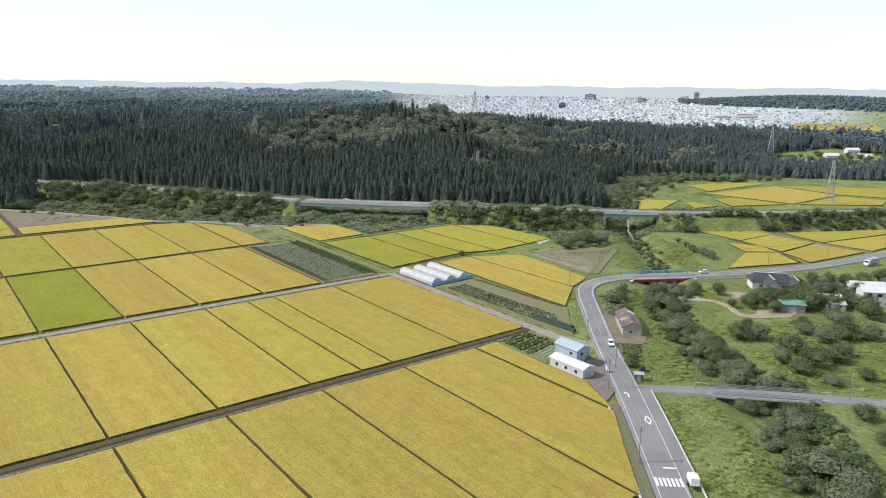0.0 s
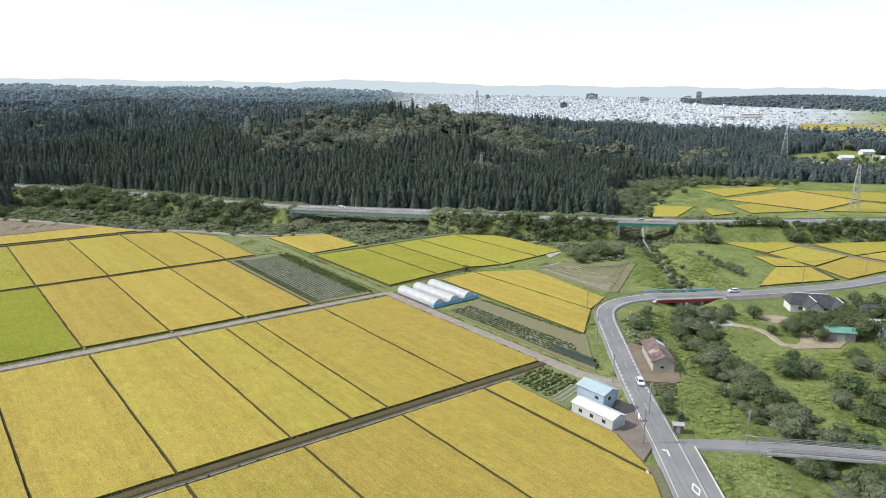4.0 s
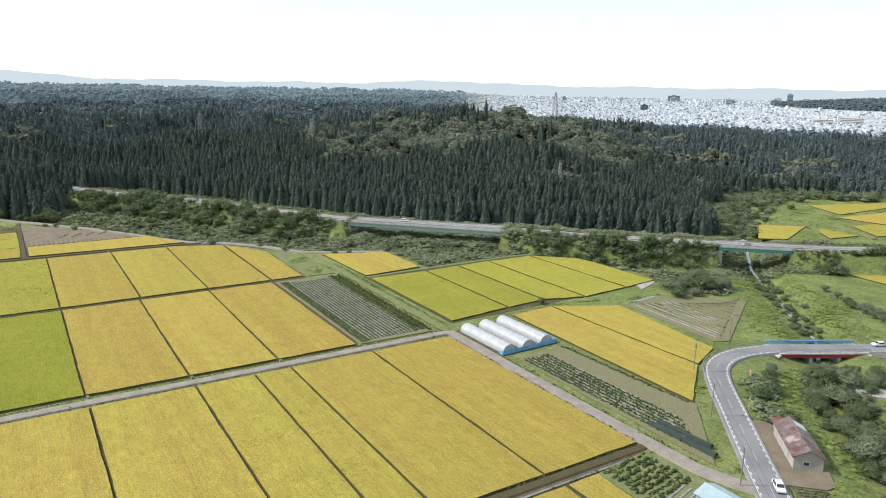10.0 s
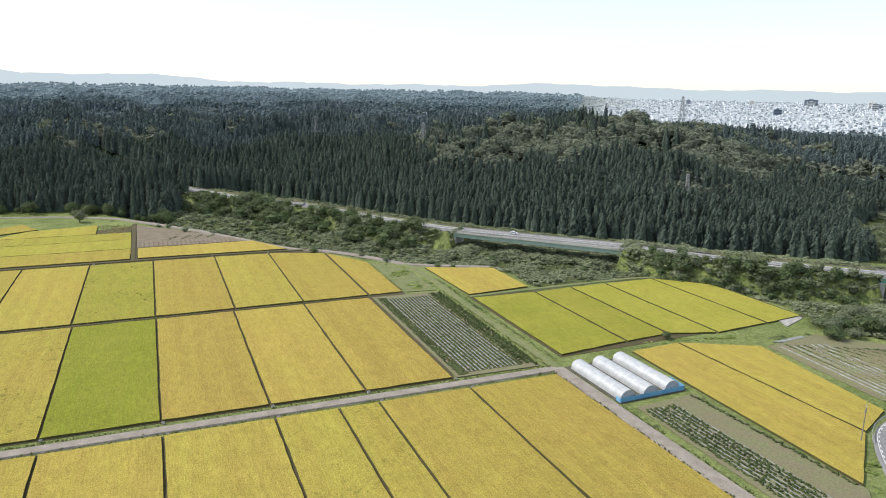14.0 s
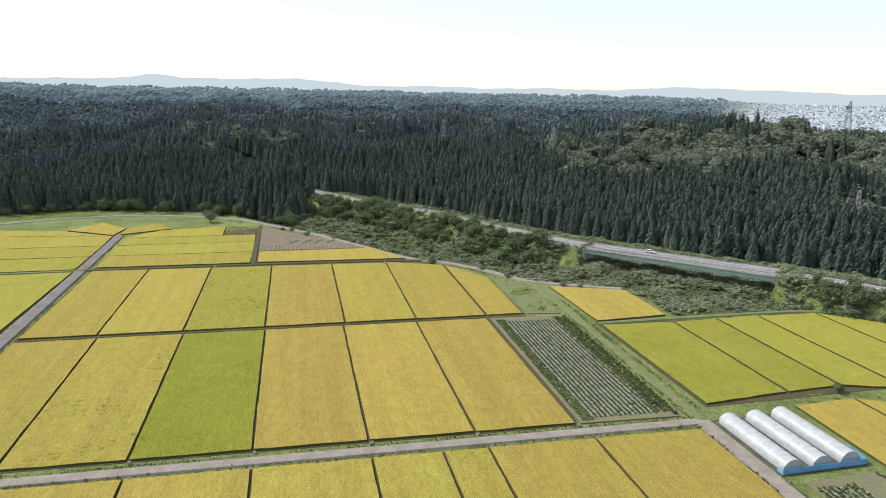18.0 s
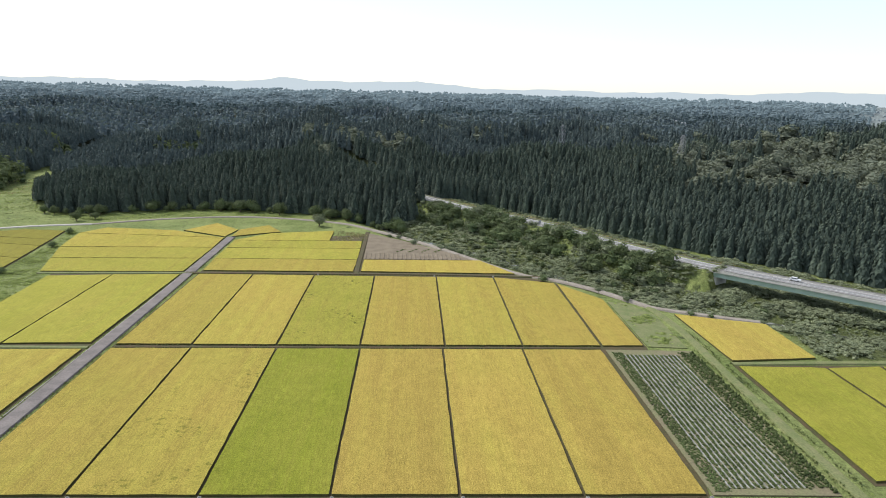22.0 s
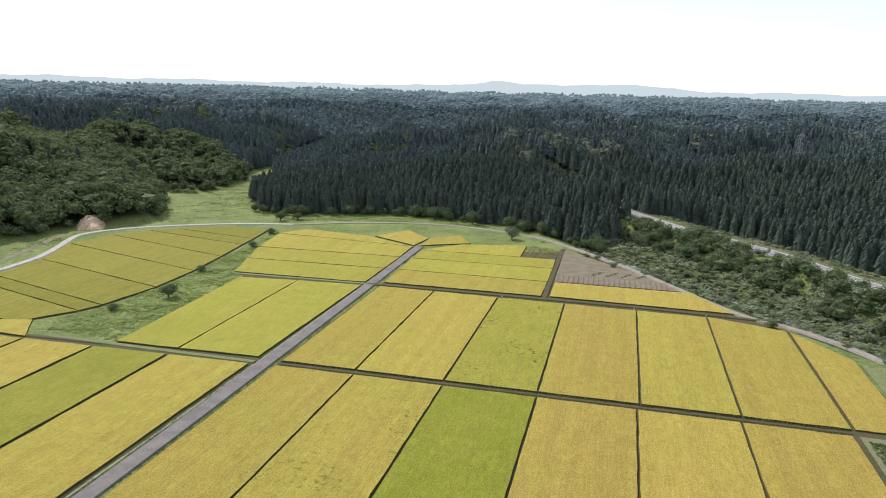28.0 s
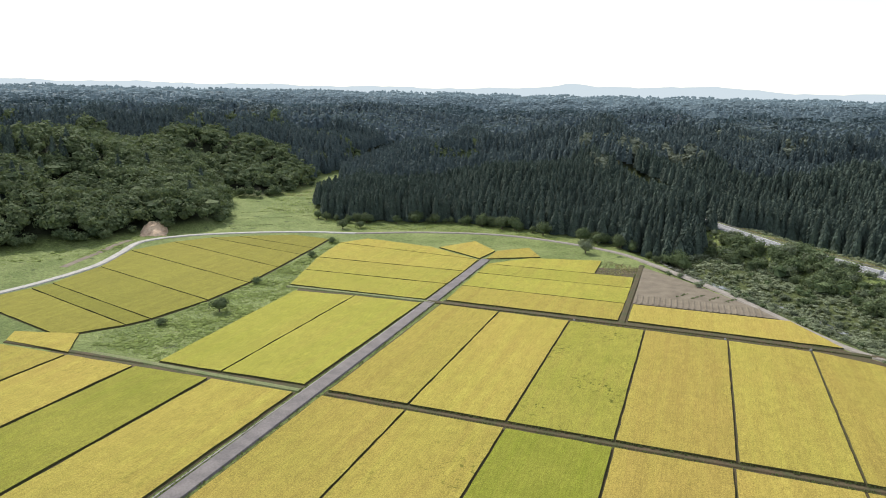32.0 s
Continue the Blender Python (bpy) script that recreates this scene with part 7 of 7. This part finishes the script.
# weeds along the edges of roads, paths and ditches
EDGES = [([(-261, 299), (-245, 313.6), (-226, 330)], 1.6, 0.6), ([(-236, 260), (-206, 284), (-173, 303)], 1.6, 0.6), ([(-249, 279), (-222, 303), (-212, 317)], 1.2, 0.5),
         ([(-73, 79.7), (74, 81.4)], 0.5, 0.35), ([(-73, 82.3), (74, 84)], 0.5, 0.35), ([(-73, -85.2), (102, -84.9)], 0.6, 0.4), ([(-73, -89.8), (102, -89.4)], 0.6, 0.4), ([(-73, -168.6), (50, -168.6)], 0.6, 0.4), ([(-73, -171.4), (50, -171.4)], 0.6, 0.4),
         ([(-240, -4.2), (-78, -1.3), (0, -0.8), (104, 0.0)], 0.8, 0.4), ([(-240, -8.8), (-78, -5.9), (0, -5.3), (102, -4.6)], 0.8, 0.4), ([(-74.0, -60), (-73.8, 80), (-75.4, 167), (-76.6, 243)], 0.7, 0.4), ([(-79.0, -60), (-79.3, 80), (-80.2, 167), (-81.4, 243)], 0.7, 0.4),
         ([(102.2, -5), (102.0, -84)], 0.7, 0.45), ([(106.4, -28), (106.4, -98)], 0.8, 0.5), ([(-78, 166.5), (60, 168.6)], 0.5, 0.4), ([(-78, 170.8), (60, 172.2)], 0.5, 0.4), ([(-10.2, 173), (-10.2, 250)], 0.5, 0.4), ([(102.6, 0), (103.2, 82)], 0.9, 0.6), ([(107.2, 4), (107.8, 100)], 0.9, 0.6)]
EX, EY = [], []
for pts, spread, h in EDGES:
    for p in smooth_line(pts, 0.55):
        EX.append(p[0] + rng.normal(0, spread * 0.4)), EY.append(p[1] + rng.normal(0, spread * 0.4))
EX, EY = np.array(EX), np.array(EY)
k = waves(EX, EY, 9, 91) + rng.normal(0, 0.5, len(EX)) > -0.5
EX, EY = EX[k], EY[k]
h = rng.uniform(0.25, 0.55, len(EX))
scatter("edge_weeds", TUFTS, EX, EY, np.full(len(EX), -0.12), h, h * rng.uniform(1.2, 2.2, len(EX)), WEED, "dark green weeds along paths, roads and ditches", "weeds", smooth=False)


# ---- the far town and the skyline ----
# wall colours are pale and bluish: haze over the town is painted in
TOWN = Nodes("hazed_town_walls", 0.7)
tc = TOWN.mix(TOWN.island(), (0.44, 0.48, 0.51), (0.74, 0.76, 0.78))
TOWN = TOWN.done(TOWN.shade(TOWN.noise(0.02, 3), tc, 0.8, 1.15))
r = np.random.default_rng(12)
vs, fs, k = [], [], 0
CUBE = np.array([(-1, -1, 0), (1, -1, 0), (1, 1, 0), (-1, 1, 0), (-1, -1, 1), (1, -1, 1), (1, 1, 1), (-1, 1, 1)], float)
FACE = np.array([(0, 1, 5, 4), (1, 2, 6, 5), (2, 3, 7, 6), (3, 0, 4, 7), (4, 5, 6, 7)])
N = 13000
az, rad = np.radians(r.uniform(36, 76, N)), 1650 + 3050 * r.uniform(0, 1, N) ** 0.8
X, Y = 20 + rad * np.sin(az), -60 + rad * np.cos(az)
ok = (((X - 2600) / 330) ** 2 + ((Y - 960) / 620) ** 2 > 0.9) & ((np.degrees(az) < 66) | (rad > 2500))
X, Y, rad = X[ok], Y[ok], rad[ok]
Z = ground_height(X, Y)
for x, y, z, q in zip(X, Y, Z, rad):
    tall = r.uniform() < 0.02
    w, d_, h = r.uniform(2.4, 5.0) * (1.4 if tall else 1), r.uniform(2.0, 3.6), r.uniform(7, 14) if tall else r.uniform(2.4, 4.2)
    a = r.uniform(0, 3.14)
    v = CUBE * np.array([w, d_, h])
    c, s_ = math.cos(a), math.sin(a)
    vs.append(np.stack([v[:, 0] * c - v[:, 1] * s_ + x, v[:, 0] * s_ + v[:, 1] * c + y, v[:, 2] + z - 0.5], -1))
    fs.append(FACE + k)
    k += 8
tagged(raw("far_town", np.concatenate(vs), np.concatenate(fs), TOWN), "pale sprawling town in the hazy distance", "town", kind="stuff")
N = 5000
az, rad = np.radians(r.uniform(34, 78, N)), 1500 + 3100 * r.uniform(0, 1, N) ** 0.8
X, Y = 20 + rad * np.sin(az), -60 + rad * np.cos(az)
h = r.uniform(5, 9, N)
# pale blue-grey instead of leaf green, again painted haze
scatter("town_trees", SPECKS, X, Y, ground_height(X, Y) - 1, h, h * r.uniform(1.3, 2.4, N), plain("hazed_town_tree_leaves", (0.20, 0.24, 0.26), (0.26, 0.30, 0.32), 0.05), "trees between the far houses, paled with painted haze", smooth=False)
# tower colours lightened and blued to carry the same haze
T_DARK = plain("hazed_dark_tower_wall", (0.11, 0.15, 0.19), (0.14, 0.18, 0.22), 0.05, 0.5)
T_GREY = plain("hazed_grey_tower_wall", (0.22, 0.26, 0.31), (0.28, 0.32, 0.37), 0.05, 0.6)


def tower(x, y, w, d_, h, rot, mat, label, storeys):
    ob = tagged(new("distant_block"), label, "tower block", "blocks of the far town")
    z = gz(x, y) - 1
    part("wall", Shape().box(-w / 2, -d_ / 2, 0, w / 2, d_ / 2, h), mat, ob)
    part("roof_house", Shape().box(-w / 6, -d_ / 4, h, w / 6, d_ / 4, h + 4), mat, ob)
    for i in range(storeys):
        part("window_band", Shape().box(-w / 2 + 1, -d_ / 2 - 0.3, (i + 0.35) * h / storeys, w / 2 - 1, d_ / 2 + 0.3, (i + 0.65) * h / storeys), GLASS, ob)
    ob.matrix_basis = pose(x, y, z, 0, 0, rot)


tower(2050, 1710, 26, 18, 22, -40, T_DARK, "dark office block in the far town", 4)
tower(3309, 1929, 26, 22, 46, -50, T_GREY, "tall grey tower in the far town", 7)
tower(2981, 2368, 60, 20, 30, -40, T_GREY, "broad grey block in the far town", 5)
tower(2900, 1990, 24, 18, 26, -50, W_PALE, "pale block in the far town", 5)
tower(3120, 1730, 26, 18, 30, -50, W_PALE, "pale block in the far town", 5)
tower(1955, 880, 58, 24, 17, -62, W_PALE, "large white hospital block before the wooded hill", 4)
tower(1915, 935, 48, 22, 11, -62, W_PALE, "white annex block before the wooded hill", 3)
for i in range(9):
    tower(2500 + 170 * (i % 5) + r.uniform(-60, 60), 2650 - 190 * i + r.uniform(-60, 60), r.uniform(16, 34), 16, r.uniform(14, 30), -45, (T_GREY, W_PALE, W_WHITE)[i % 3], "mid-rise block in the far town", 4)
for x, y, w in ((560, 1350, 50), (640, 1420, 36), (760, 1480, 60), (700, 1330, 26), (420, 1500, 14)):
    tower(x, y, w, 24, 9, -25, W_WHITE, "low white factory hall among distant woods", 2)
field_count[0] += 1
for c, k_ in (([(1500, 520), (1590, 370), (1830, 470), (1700, 620)], 0.25), ([(1705, 625), (1835, 473), (2010, 545), (1865, 690)], 0.3)):
    z = max(gz(*p) for p in c) + 1.5
    rice_field(c, k_, 0, 0, z, z - 1.2)

# mountain haze painted as emission: the flat skyline sheet glows pale blue
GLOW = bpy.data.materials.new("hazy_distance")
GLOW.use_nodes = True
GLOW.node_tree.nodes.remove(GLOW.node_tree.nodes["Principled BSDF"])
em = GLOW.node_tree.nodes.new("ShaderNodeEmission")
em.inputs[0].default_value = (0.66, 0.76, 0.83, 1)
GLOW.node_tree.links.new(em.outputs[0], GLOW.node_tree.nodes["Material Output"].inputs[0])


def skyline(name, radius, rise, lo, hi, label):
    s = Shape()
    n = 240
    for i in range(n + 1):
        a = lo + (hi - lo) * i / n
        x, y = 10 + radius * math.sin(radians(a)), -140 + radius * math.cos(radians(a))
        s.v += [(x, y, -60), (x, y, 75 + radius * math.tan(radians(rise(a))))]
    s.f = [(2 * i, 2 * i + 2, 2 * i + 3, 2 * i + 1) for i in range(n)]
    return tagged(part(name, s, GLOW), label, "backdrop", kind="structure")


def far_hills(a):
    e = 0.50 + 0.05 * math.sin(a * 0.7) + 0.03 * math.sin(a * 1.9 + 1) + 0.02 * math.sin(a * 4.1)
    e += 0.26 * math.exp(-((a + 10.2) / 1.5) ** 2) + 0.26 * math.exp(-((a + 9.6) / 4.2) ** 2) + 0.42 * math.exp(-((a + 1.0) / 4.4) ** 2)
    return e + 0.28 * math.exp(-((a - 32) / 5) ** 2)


skyline("backdrop", 4830, far_hills, -62, 82, "flat glowing sheet of pale blue mountains on the hazy horizon")
